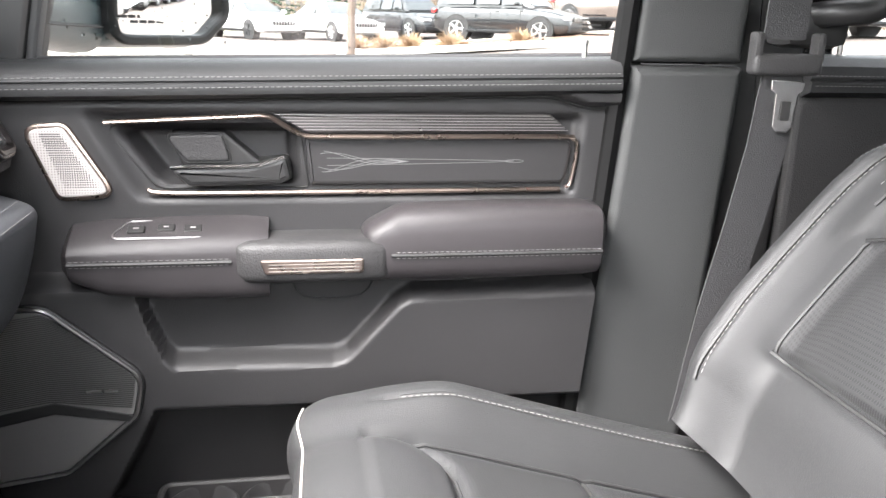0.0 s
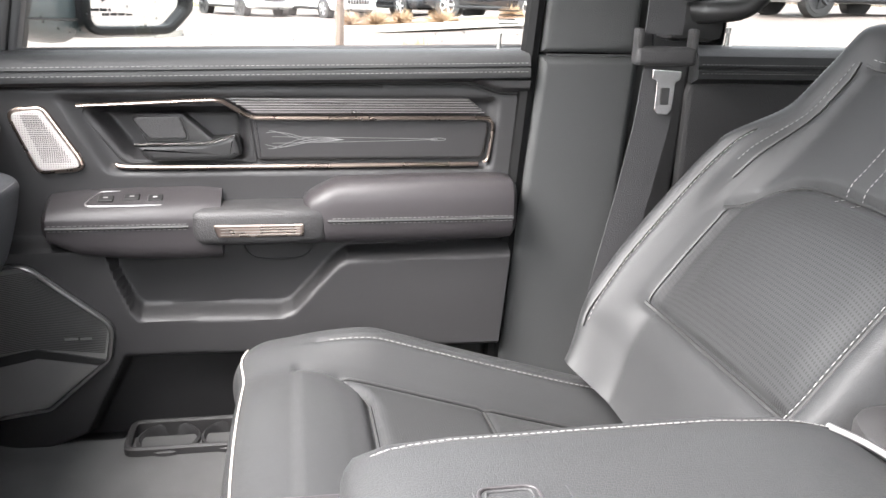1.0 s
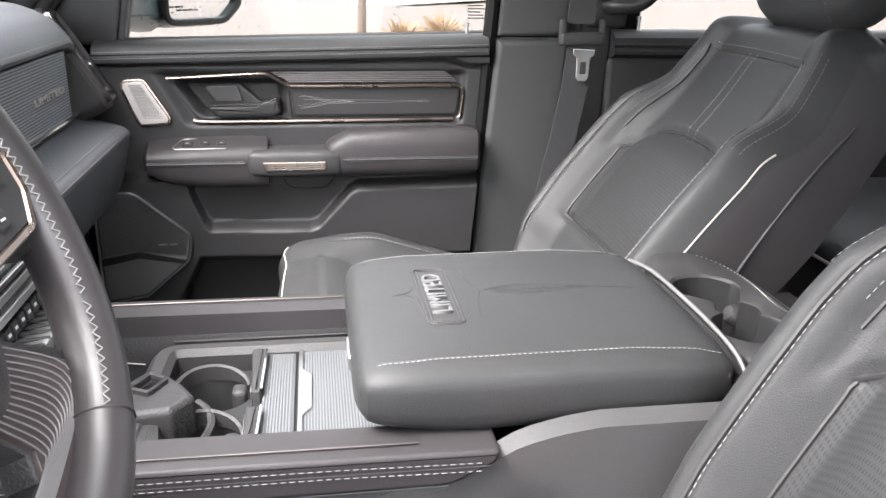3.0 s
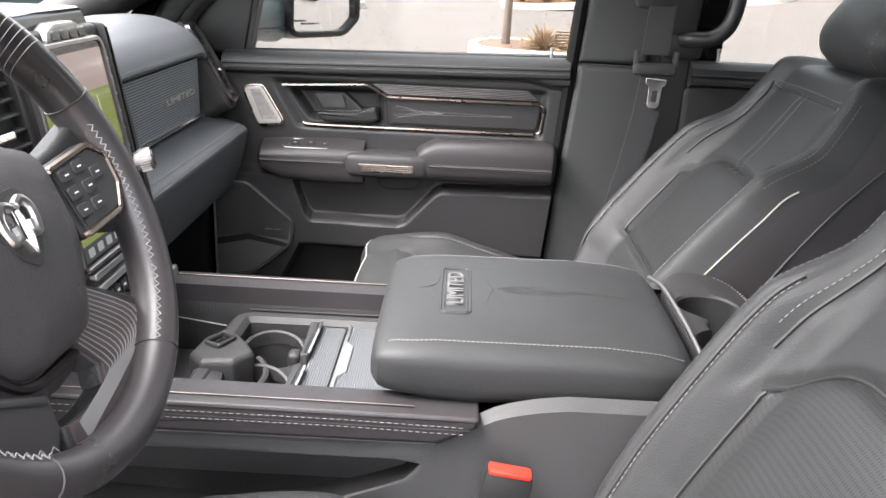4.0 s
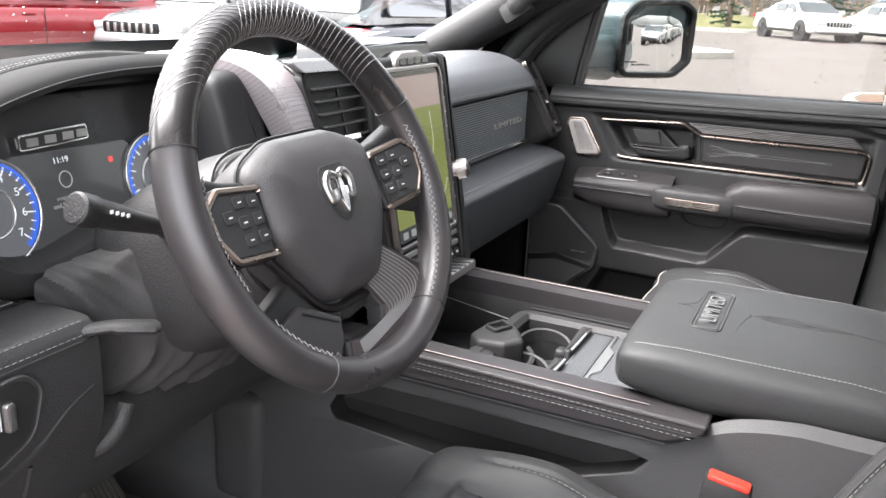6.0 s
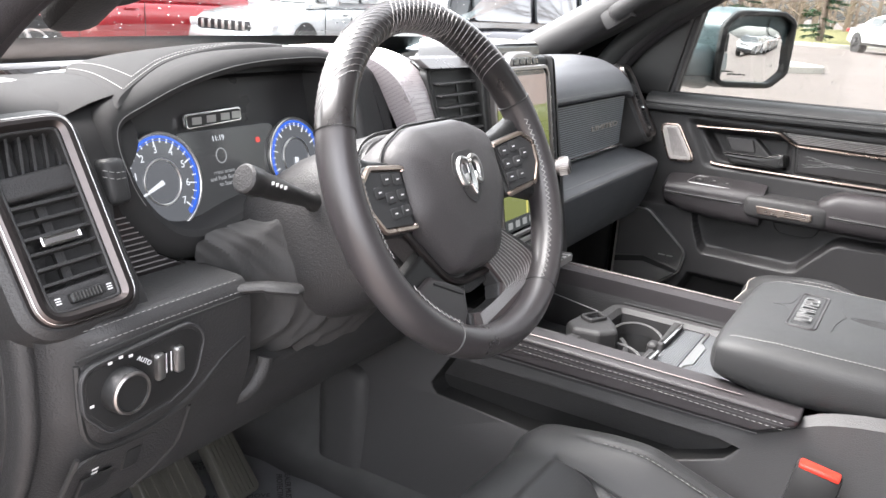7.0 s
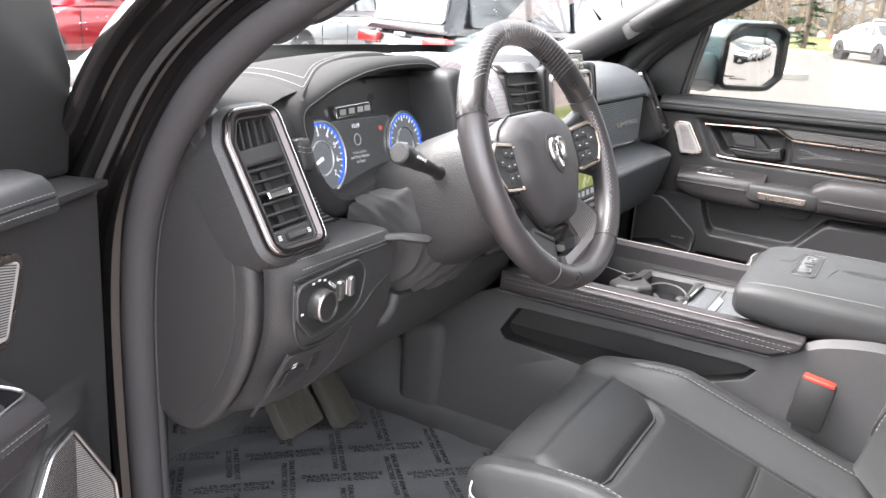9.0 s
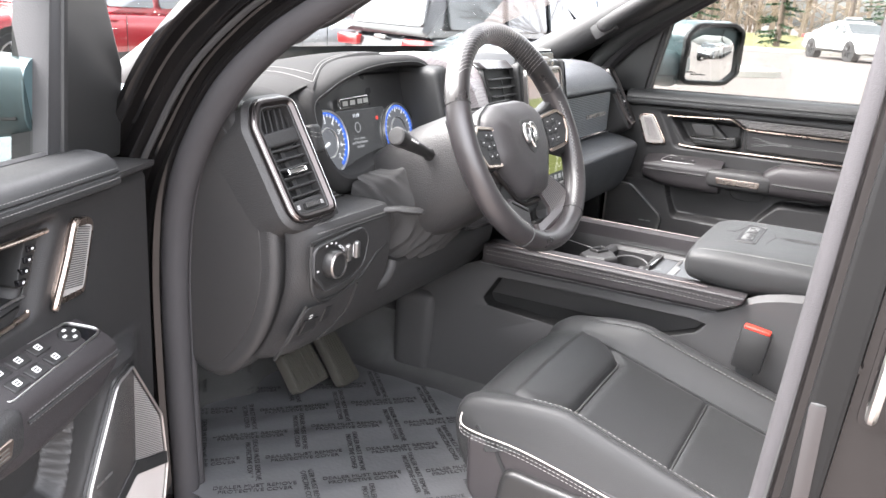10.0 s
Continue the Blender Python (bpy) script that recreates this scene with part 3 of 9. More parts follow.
    rear = P("armrest_pad", arm([0.140, 0.143, 0.150, 0.165, 0.185, 0.30, 0.415, 0.432, 0.438, 0.441], [0.030, 0.042, 0.05, 0.052, 0.054, 0.055, 0.055, 0.053, 0.045, 0.03], [1.035, 1.028, 1.022, 1.020, 1.020, 1.020, 1.022, 1.024, 1.030, 1.04],
                                 [1.080, 1.086, 1.092, 1.100, 1.110, 1.113, 1.113, 1.110, 1.104, 1.09], 3.4), LEATHER_SIDE)
    for v in (1.0615, 1.0545):
        P("stitching", stitch(B(), [dl(u, v, lin(u, [0.15, 0.185, 0.43], [0.051, 0.0548, 0.0556])) for u in np.linspace(0.178, 0.430, 16)], 0.0006, 0.0045, 0.002), THREAD, "", rear)
    P("seam_line", tube(B(), [dl(u, 1.058, lin(u, [0.15, 0.185, 0.43], [0.0512, 0.0550, 0.0558])) for u in np.linspace(0.172, 0.432, 16)], 0.0021, 5), INK, "", rear)
    bm = B()
    tube(bm, smooth([dl(0.055, 1.024, 0.02), dl(0.062, 1.003, 0.008), dl(0.08, 0.992, 0.004), dl(0.13, 0.992, 0.004), dl(0.148, 1.003, 0.008), dl(0.155, 1.022, 0.02)], 5), 0.0014, 5)
    P("pull_cup_seam", bm, RUBBER)

    # woofer grille low on the panel
    gr = rounded([(-0.300, 1.004, 0.01), (-0.222, 1.003, 0.04), (-0.116, 0.912, 0.035), (-0.126, 0.858, 0.03), (-0.211, 0.785, 0.03), (-0.300, 0.772, 0.01)])
    if driver:
        gr = rounded([(-0.250, 1.012, 0.012), (-0.205, 1.004, 0.03), (-0.126, 0.895, 0.05), (-0.126, 0.820, 0.03), (-0.211, 0.750, 0.03), (-0.315, 0.740, 0.02), (-0.338, 0.820, 0.03), (-0.326, 0.905, 0.03)])
    wf = P("woofer", prism(B(), gr, dl, -0.06, 0.034, 0.004), PLAIN)
    P("woofer_rim", frame_ring(B(), inset(gr, 0.003), dl, 0.0040, 0.030, 0.0385), SATIN, "thin chrome rim", wf)
    bm = B()
    ring = inset(gr, 0.0085)
    prism(bm, ring, dl, 0.028, 0.0355, 0.001)
    # same grille on both doors; the passenger one is painted as in shade
    P("woofer_grille", bm, GRILLE if driver else SHADEGRILLE, "", wf)
    bm = B()
    if driver:
        for i in range(58):
            v = 0.866 + i * 0.0026
            mid = lin(v, [0.866, 1.01], [-0.243, -0.250])
            ua = lin(v - 0.035, [0.740, 0.820, 0.905, 1.012], [-0.315, -0.338, -0.326, -0.250]) + 0.010
            ub = lin(v - 0.030, [0.820, 0.895, 1.004, 1.012], [-0.126, -0.128, -0.207, -0.245]) - 0.012
            if ub > mid > ua:
                tube(bm, [dl(ua, v - 0.42 * (mid - ua), 0.0358), dl(mid, v, 0.0368), dl(ub, v - 0.30 * (ub - mid), 0.0358)], 0.00055, 4)
    else:
        for i in range(44):
            v = 0.884 + i * 0.0025
            u1 = lin(v - 0.012, [0.785, 0.858, 0.912, 1.003], [-0.211, -0.126, -0.116, -0.222]) - 0.012
            tube(bm, [dl(-0.292, v - 0.010, 0.0358), dl(-0.225, v, 0.0362), dl(u1, v - 0.012, 0.0358)], 0.0006, 4)
    tagged(P("grille_rib", bm, PLAIN, "", wf), kind="stuff")
    bm = B()
    if driver:
        prism(bm, [(-0.330, 0.842), (-0.243, 0.876), (-0.140, 0.830), (-0.138, 0.812), (-0.243, 0.856), (-0.332, 0.822)], dl, 0.034, 0.0385, 0.001)
    else:
        prism(bm, rounded([(-0.292, 0.868), (-0.222, 0.882), (-0.132, 0.862), (-0.134, 0.853), (-0.222, 0.868), (-0.292, 0.853)], 0.002), dl, 0.034, 0.0375, 0.001)
    P("grille_band", bm, PLAIN, "", wf)
    bm = B()
    for i, (a, b) in enumerate(((-0.185, -0.168), (-0.165, -0.150))):
        prism(bm, [(a, 0.893), (b, 0.893), (b, 0.896), (a, 0.896)], dl, 0.035, 0.0372, 0)
    tagged(P("maker_bar", bm, SATIN, "", wf), kind="stuff")

    # bottle tray at the foot of the panel
    bm = B()
    tray = rounded([(-0.118, -0.012, 0.02), (0.16, -0.012, 0.02), (0.16, 0.075, 0.02), (-0.118, 0.075, 0.02)], 0.02)
    flat = lambda u, v, w: dl(u, w, v)
    frame_ring(bm, tray, flat, 0.009, 0.64, 0.742, 0.003)
    bt = P("bottle_tray", bm, GRAINED)
    for u in (-0.060, 0.030):
        bm = B()
        lathe(bm, [(0.044, 0.0), (0.0445, 0.046), (0.041, 0.048), (0.0385, 0.044), (0.036, 0.004), (0.0, 0.004)], Matrix.Translation(dl(u, 0.688, 0.034)), 28)
        P("bottle_cup", bm, SOFT, "", bt)

    # window rubber, lock pin, sail panel
    bm = B()
    tube(bm, [dl(-0.26, 1.270, -0.046), dl(0.10, 1.278, -0.046), dl(0.47, 1.287, -0.046)], 0.005, 6)
    P("window_seal", bm, RUBBER)
    bm = B()
    lathe(bm, [(0.009, 0.0), (0.009, 0.002), (0.0035, 0.003), (0.003, 0.018), (0.0042, 0.019), (0.0042, 0.024), (0.0, 0.0245)], Matrix.Translation(dl(0.417, 1.283, -0.018)), 12)
    P("lock_pin", bm, SATIN)
    sail = [(-0.400, 1.262), (-0.238, 1.262), (-0.188, 1.50), (-0.215, 1.50), (-0.30, 1.40)] if not driver else [(-0.383, 1.245), (-0.246, 1.250), (-0.280, 1.53), (-0.320, 1.53), (-0.362, 1.455), (-0.400, 1.36)]
    P("sail_panel", prism(B(), rounded(sail, 0.008), dl, -0.07, -0.035, 0.006), PLAIN)
    bm = B()
    fr = [(-0.238, 1.262), (-0.226, 1.262), (-0.155, 1.60), (0.0, 1.70), (0.47, 1.735), (0.512, 1.72), (0.482, 1.26), (0.50, 1.26), (0.545, 1.74), (0.47, 1.765), (-0.01, 1.73), (-0.175, 1.62)]
    if driver:
        fr[:3] = [(-0.250, 1.262), (-0.222, 1.262), (-0.251, 1.46)]
        fr[-1:] = [(-0.295, 1.60), (-0.282, 1.46)]
    prism(bm, fr, dl, -0.085, -0.04, 0.004)
    P("window_frame", bm, RUBBER, "black window frame with rubber seal")
    bm = B()
    prism(bm, [(-0.24, 1.25), (0.49, 1.25), (0.51, 1.725), (0.0, 1.71), (-0.165, 1.61)], dl, -0.062, -0.059, 0)
    g = P("window_pane", bm, GLASS, "glass tinted to dim the view, spotted with rain")
    g.visible_shadow = False
    return door


p_door = make_door("passenger_door", Matrix.Translation((0, 0.80, 0)), "closed passenger door with black leather armrest and bronze trim")
swing = 0.385
ang = Vector((math.sin(swing), -math.cos(swing), 0))
inw = Vector((-ang.y, ang.x, 0))
door_m = Matrix((ang, -inw, (0, 0, 1))).transposed().to_4x4()
door_m.translation = Vector((-0.2794, -1.2388, 0.012))
d_door = make_door("driver_door", door_m, "open driver door with black leather armrest and window switches", True)

# sticker on the passenger window
lines = B()
for i in range(5):
    prism(lines, [(0.425, 1.312 + i * 0.006), (0.462 - 0.006 * (i % 3), 1.312 + i * 0.006), (0.462 - 0.006 * (i % 3), 1.314 + i * 0.006), (0.425, 1.314 + i * 0.006)], dl, -0.0585, -0.058, 0)
marks("window_marking", lines, INK, p_door, "small dark etched lines", True)
# rain on the outside of the passenger window
rnd = random.Random(5)
bm = B()
for i in range(420):
    u, v = rnd.uniform(-0.2, 0.47), rnd.uniform(1.29, 1.70)
    r = rnd.uniform(0.0008, 0.0022)
    c = dl(u, v, -0.0625)
    rings = [[c + Vector((r * k * math.cos(a), d * r, r * k * 1.15 * math.sin(a))) for a in np.linspace(0, 2 * math.pi, 7)[:-1]] for k, d in ((1.0, 0.0), (0.8, 0.45), (0.4, 0.7))]
    loft(bm, rings)
tagged(part("raindrops", bm, DROP, p_door, "scattered raindrops", local=True), kind="stuff").visible_shadow = False


# ---- outside mirrors ----
def make_mirror(name, side, label):
    mm = thing(name, (-0.2, side * 1.0, 1.28), label, "wing mirror", "wing mirrors")
    f = lambda u, v, w: V(-0.205 + w * 0.8 + (u - 1.0) * 0.80 + (v - 1.38) * 0.05, side * (u - w * 0.6), v)
    ring = rounded([(1.028, 1.285, 0.03), (1.165, 1.283, 0.035), (1.202, 1.32, 0.03), (1.197, 1.452, 0.03), (1.165, 1.472, 0.03), (1.05, 1.468, 0.04), (1.025, 1.43, 0.03)], 0.03, 6)
    big = inset(ring, -0.008)
    rings = [[f(p.x, p.y, 0.0) for p in inset(ring, 0.010)], [f(p.x, p.y, 0.012) for p in inset(ring, 0.006)], [f(p.x, p.y, 0.012) for p in ring], [f(p.x, p.y, -0.02) for p in big],
             [f(p.x - 0.012, p.y, -0.07) for p in inset(ring, -0.008)], [f(p.x - 0.03, p.y, -0.115) for p in inset(ring, 0.004)], [f(p.x - 0.04, p.y, -0.14) for p in inset(ring, 0.028)]]
    part("housing", loft(B(), rings), TEAL, mm, "dark teal painted housing with raindrops")
    part("bezel", frame_ring(B(), inset(ring, -0.003), f, 0.0135, -0.012, 0.0150, 0.003), PLAIN, mm, "black bezel round the glass")
    # slightly convex glass, tipped up a little
    gm = Vector((1.112, 1.378))
    glass = []
    for k in (1.0, 0.85, 0.7, 0.55, 0.4, 0.25, 0.1):
        row = []
        for p in inset(ring, 0.0105):
            q = gm + (p - gm) * k
            row.append(f(q.x, q.y, 0.0035 - (q - gm).length_squared / 2.6) - V((q.y - 1.378) * 0.045, 0, 0))
        glass.append(row)
    part("mirror_glass", loft(B(), glass), MIRROR, mm)
    spot = rounded([(1.135, 1.415, 0.02), (1.182, 1.405, 0.01), (1.183, 1.45, 0.015), (1.135, 1.458, 0.01)], 0.01)
    part("spotter_rim", frame_ring(B(), spot, f, 0.0012, 0.0025, 0.004, 0.0004), RUBBER, mm)
    bm = B()
    for i in range(2):
        for j in range(7 - 3 * i):
            u = 1.045 + 0.012 * j + 0.015 * i
            prism(bm, [(u, 1.318 - i * 0.007), (u + 0.010, 1.318 - i * 0.007), (u + 0.010, 1.322 - i * 0.007), (u, 1.322 - i * 0.007)], f, 0.003, 0.0036, 0)
    marks("caution_marking", bm, INK, mm, "tiny dark caution line")
    bm = B()
    rings = []
    for k in range(7):
        t = k / 6
        y = 0.86 + 0.17 * t
        rings.append([V(-0.262 + 0.03 * t + p.x, side * y, 1.335 - 0.008 * t + p.y) for p in oval(0, 0, 0.045, 0.045 + 0.012 * t, 20, 3.2)])
    arm = part("arm", loft(bm, rings), TEAL, mm, "dark teal painted arm")
    for q in (-0.0455, 0.0455):
        part("arm_seam", tube(B(), [V(-0.262 + q, side * 0.87, 1.312), V(-0.232 + q, side * 1.02, 1.306)], 0.0022, 5), INK, arm)
    bm = B()
    for i in range(90):
        u, v = rnd.uniform(1.0, 1.19), rnd.uniform(1.29, 1.465)
        r = rnd.uniform(0.0008, 0.0018)
        box(bm, V(-0.165 - rnd.uniform(0.0, 0.06), side * (1.0 - 0.001), v), (r * 2, r, r * 2), 0)
    tagged(part("raindrops", bm, DROP, mm, "tiny raindrops"), kind="stuff")
    return mm


p_mirror = make_mirror("wing_mirror", 1, "dark teal wing mirror wet with rain beside the passenger window")
d_mirror = copy_thing(p_mirror, door_m @ Matrix.Translation((-0.2, 0.2, 1.28)))
tagged(d_mirror, "dark teal wing mirror outside the open driver door")

# ---- cab shell ----
MID = -0.03
bm = B()


def floor_z(x, y):
    z = 0.715
    z += 0.20 * step(-0.52, -0.85, x) ** 1.0
    tunnel = 0.10 * (1 - step(0.12, 0.20, abs(y - MID)))
    side = 0.014 * step(0.66, 0.72, y - MID)
    return z + tunnel + side


skin(bm, 60, 60, lambda s, t: V(-0.92 + 2.6 * s, -0.78 + 1.56 * t, floor_z(-0.92 + 2.6 * s, -0.78 + 1.56 * t)))
solo("floor", bm, CARPET, "black carpeted cab floor with centre tunnel", "floor", kind="structure")
bm = B()
box(bm, (0.38, 0, 0.655), (2.6, 1.70, 0.05), 0.01)
solo("floor_pan", bm, PAINT, "black painted steel floor pan under the carpet", "floor pan", kind="structure")

# roof lining, rear wall, front bulkhead
bm = B()
skin(bm, 30, 24, lambda s, t: V(0.06 + 1.63 * s, -0.72 + 1.44 * t, 1.735 + 0.05 * math.sin(math.pi * s) ** 0.5 * math.sin(math.pi * t) ** 0.5))
g = bmesh.ops.extrude_face_region(bm, geom=list(bm.faces))
bmesh.ops.translate(bm, vec=(0, 0, 0.03), verts=[v for v in g["geom"] if isinstance(v, bmesh.types.BMVert)])
solo("ceiling", bm, CLOTH, "grey cloth roof lining of the cab", "ceiling", kind="structure")
bm = B()
skin(bm, 24, 20, lambda s, t: V(0.02 + 1.73 * s, -0.78 + 1.56 * t, 1.795 + 0.06 * math.sin(math.pi * s) ** 0.5 * math.sin(math.pi * t) ** 0.5))
solo("roof", bm, TEAL, "dark teal painted steel roof of the cab", "roof", kind="structure")
bm = B()
box(bm, (1.70, 0, 1.0), (0.04, 1.60, 0.66), 0.01)
box(bm, (1.70, -0.66, 1.53), (0.04, 0.28, 0.46), 0.01)
box(bm, (1.70, 0.66, 1.53), (0.04, 0.28, 0.46), 0.01)
solo("wall_rear", bm, SOFT, "black trimmed rear wall of the cab", "wall", kind="structure")
bm = B()
box(bm, (1.70, 0, 1.545), (0.006, 1.06, 0.42))
w = solo("window_rear", bm, DIMGLASS, "tinted glass window in the rear wall", "window", kind="structure")
w.visible_shadow = False
bm = B()
box(bm, (-0.94, 0, 0.98), (0.04, 1.60, 0.62), 0.01)
solo("wall_front", bm, CARPET, "black carpeted bulkhead in front of the pedals", "bulkhead", kind="structure")

# kick panels close the footwells at the sides
for s, x1 in ((1, -0.315), (-1, -0.455)):
    bm = B()
    box(bm, ((x1 - 0.92) / 2, s * 0.782, 0.95), (x1 + 0.92, 0.03, 0.62), 0.008)
    solo("kick_panel", bm, PLAIN, "black plastic kick panel beside the footwell", "kick panel", kind="structure")

# windscreen
bm = B()
skin(bm, 16, 24, lambda s, t: V(-0.98 + 1.02 * s - 0.10 * (1 - s) * (1 - (2 * t - 1) ** 2), (-0.74 + 1.48 * t) * (1.0 - 0.06 * s), 1.30 + 0.43 * s))
w = solo("windscreen", bm, GLASS, "sloping windscreen tinted to dim the view, spotted with rain", "windscreen", kind="structure", recalc=False)
w.visible_shadow = False
bm = B()
skin(bm, 3, 24, lambda s, t: V(-0.976 + 1.02 * 0.13 * s - 0.10 * (1 - 0.13 * s) * (1 - (2 * t - 1) ** 2), (-0.74 + 1.48 * t) * (1.0 - 0.008 * s), 1.296 + 0.43 * 0.13 * s))
part("dark_border", bm, PLAIN, w, "black printed border along the foot of the glass", recalc=False)
bm = B()
for i in range(900):
    s, t = rnd.random(), rnd.random()
    p = V(-0.98 + 1.02 * s - 0.10 * (1 - s) * (1 - (2 * t - 1) ** 2), (-0.74 + 1.48 * t) * (1.0 - 0.06 * s), 1.302 + 0.43 * s)
    r = rnd.uniform(0.0010, 0.0028)
    m = axes(p, (0, 1, 0), (-0.47, 0, 0.88))
    loft(bm, [[m @ V(r * k * math.cos(a), r * k * math.sin(a), h * r) for a in np.linspace(0, 2 * math.pi, 7)[:-1]] for k, h in ((1, 0), (0.8, 0.4), (0.35, 0.6))])
w = solo("raindrops", bm, DROP, "scattered raindrops on the windscreen", "raindrops", kind="stuff")
w.visible_shadow = False
bm = B()
skin(bm, 6, 24, lambda s, t: V(-1.16 + 0.20 * s - 0.10 * (1 - (2 * t - 1) ** 2), -0.78 + 1.56 * t, 1.285 + 0.018 * math.sin(3 * s)))
solo("cowl", bm, PLAIN, "black plastic cowl below the windscreen", "cowl", kind="structure")
for y0, y1 in ((-0.62, 0.02), (-0.02, 0.60)):
    wi = thing("wiper", (-1.05, y0, 1.31), "black windscreen wiper resting at the foot of the glass", "wiper", "windscreen wipers")
    part("blade", tube(B(), smooth([V(-1.05, y0, 1.315), V(-1.085, (y0 + y1) / 2, 1.317), V(-1.06, y1, 1.318)], 8), 0.009, 6), RUBBER, wi)
    part("arm", tube(B(), [V(-1.10, y1 + 0.02, 1.315), V(-1.075, (y0 + y1) / 2, 1.33)], 0.007, 6), PLAIN, wi)
# bonnet
bm = B()
skin(bm, 24, 28, lambda s, t: V(-2.15 + (1.02 + 0.42 * abs(2 * t - 1) ** 6) * s, -0.80 + 1.60 * t, 1.10 + 0.12 * s ** 0.6 + (0.06 + 0.09 * s) * abs(2 * t - 1) ** 5 + 0.02 * math.exp(-((abs(2 * t - 1) - 0.55) / 0.12) ** 2)))
solo("bonnet", bm, TEAL, "dark teal painted bonnet wet with rain", "bonnet", kind="structure")
for s in (-1, 1):
    bm = B()
    skin(bm, 20, 10, lambda a, t: V(-2.15 + 1.65 * a, s * (0.798 + 0.145 * math.sin(math.pi * min(1, t * 2.2) / 2) ** 0.9 + 0.02 * math.sin(math.pi * t)), 1.375 - 0.15 * (1 - a) - 0.80 * t))
    fe = solo("fender", bm, TEAL, "dark teal painted front wing of the pickup", "front wing", kind="structure")
    part("shut_line", tube(B(), [V(-2.1 + 1.58 * a, s * 0.878, 1.300 - 0.15 * (1 - a)) for a in np.linspace(0, 1, 12)], 0.0035, 5), INK, fe)


# A-pillars: inner trim, seal and painted jamb
def pillar_line(y, dx=0.0, dz=0.0):
    return smooth([V(-0.425 + dx, y, 0.70), V(-0.436 + dx, y, 0.92), V(-0.436 + dx, y, 1.10), V(-0.412 + dx, y, 1.225 + dz), V(-0.346 + dx, y * 0.995, 1.342 + dz), V(-0.270 + dx, y * 0.985, 1.418 + dz), V(-0.18 + dx, y * 0.97, 1.478 + dz), V(0.05 + dx, y * 0.93, 1.615 + dz)], 6)


for s in (-1, 1):
    nm = "driver" if s < 0 else "passenger"
    bm = B()
    tube(bm, pillar_line(s * 0.806, -0.034), 0.024, 10)
    solo("pillar_lining", bm, PILLARSKIN, "dark lining under the %s door seal" % nm, "lining", kind="structure")
    bm = B()
    tube(bm, pillar_line(s * 0.828), 0.020, 12)
    sl = solo("door_seal", bm, SEALSKIN, "soft black rubber door seal along the %s opening" % nm, "door seal", kind="structure")
    part("seal_lip", tube(B(), pillar_line(s * 0.808, 0.003), 0.0115, 10), SEALSKIN, sl)
    # stepped door opening: flats that face outward, short steps that face the rear
    pts = pillar_line(s * 0.842, -0.016)
    fold = ((-0.012, -0.022), (0.0, 0.003), (0.004, 0.009), (0.038, 0.003), (0.042, 0.006), (0.045, 0.036), (0.049, 0.043), (0.082, 0.035), (0.086, 0.038), (0.090, 0.060), (0.096, 0.066), (0.115, 0.061), (0.134, 0.044), (0.134, -0.03), (0.03, -0.04))
    rings, gap = [], []
    for i, p in enumerate(pts):
        t = (pts[min(i + 1, len(pts) - 1)] - pts[max(i - 1, 0)]).normalized()
        fw = V(-t.z, 0, t.x)
        k = 0.62 + 0.48 * (1 - step(1.12, 1.30, p.z))
        rings.append([p + fw * (a * k) + V(0, s * b, 0) for a, b in fold])
        gap.append(p + fw * (0.0465 * k) + V(0, s * 0.020, 0))
    jb = solo("jamb", loft(B(), rings), PAINT, "glossy black painted windscreen pillar and door jamb", "door jamb", kind="structure", sharp=28)
    part("gap_seal", tube(B(), gap, 0.0065, 8), RUBBER, jb)
    # padded inner trim of the windscreen pillar
    bm = B()
    a = [V(-0.60, 0.70, 1.31), V(-0.47, 0.705, 1.385), V(-0.33, 0.705, 1.468), V(-0.20, 0.70, 1.545), V(0.0, 0.68, 1.665)]
    rings = []
    for p in smooth(a, 5):
        rings.append([V(p.x + q.x, s * (p.y + (0.045 if s > 0 else 0.070) + q.y), p.z - q.x * 0.55) for q in oval(0, 0, 0.046 if s > 0 else 0.038, 0.082 if s > 0 else 0.050, 20, 2.6)])
    loft(bm, rings)
    solo("pillar_trim", bm, SOFT, "dark grey padded trim on the windscreen pillar", "pillar trim", kind="structure")
    # grab handle on the pillar
    gh = thing("grab_handle", (-0.27, s * 0.66, 1.45), "dark grey moulded grab handle on the windscreen pillar", "grab handle", "grab handles")
    hp = smooth([V(-0.335, s * 0.675, 1.445), V(-0.315, s * 0.645, 1.452), V(-0.275, s * 0.632, 1.478), V(-0.20, s * 0.628, 1.525), V(-0.10, s * 0.628, 1.588), V(-0.06, s * 0.65, 1.622), V(-0.04, s * 0.68, 1.64)], 6)
    part("grip", tube(B(), hp, 0.0155, 10, flat=1.25), SOFT, gh)
    for p, q in ((hp[2], 0.03), (hp[-3], 0.024)):
        part("mount", box(B(), p + V(0.0, s * 0.02, -0.006), (0.07, 0.05, 0.045), 0.014, Matrix.Rotation(radians(-33), 3, "Y")), SOFT, gh)

# sills under the door openings
for s in (-1, 1):
    bm = B()
    box(bm, (0.0, s * 0.80, 0.668), (0.86, 0.14, 0.09), 0.02)
    solo("door_sill", bm, SOFT, "dark plastic sill plate under the door opening", "door sill", kind="structure")

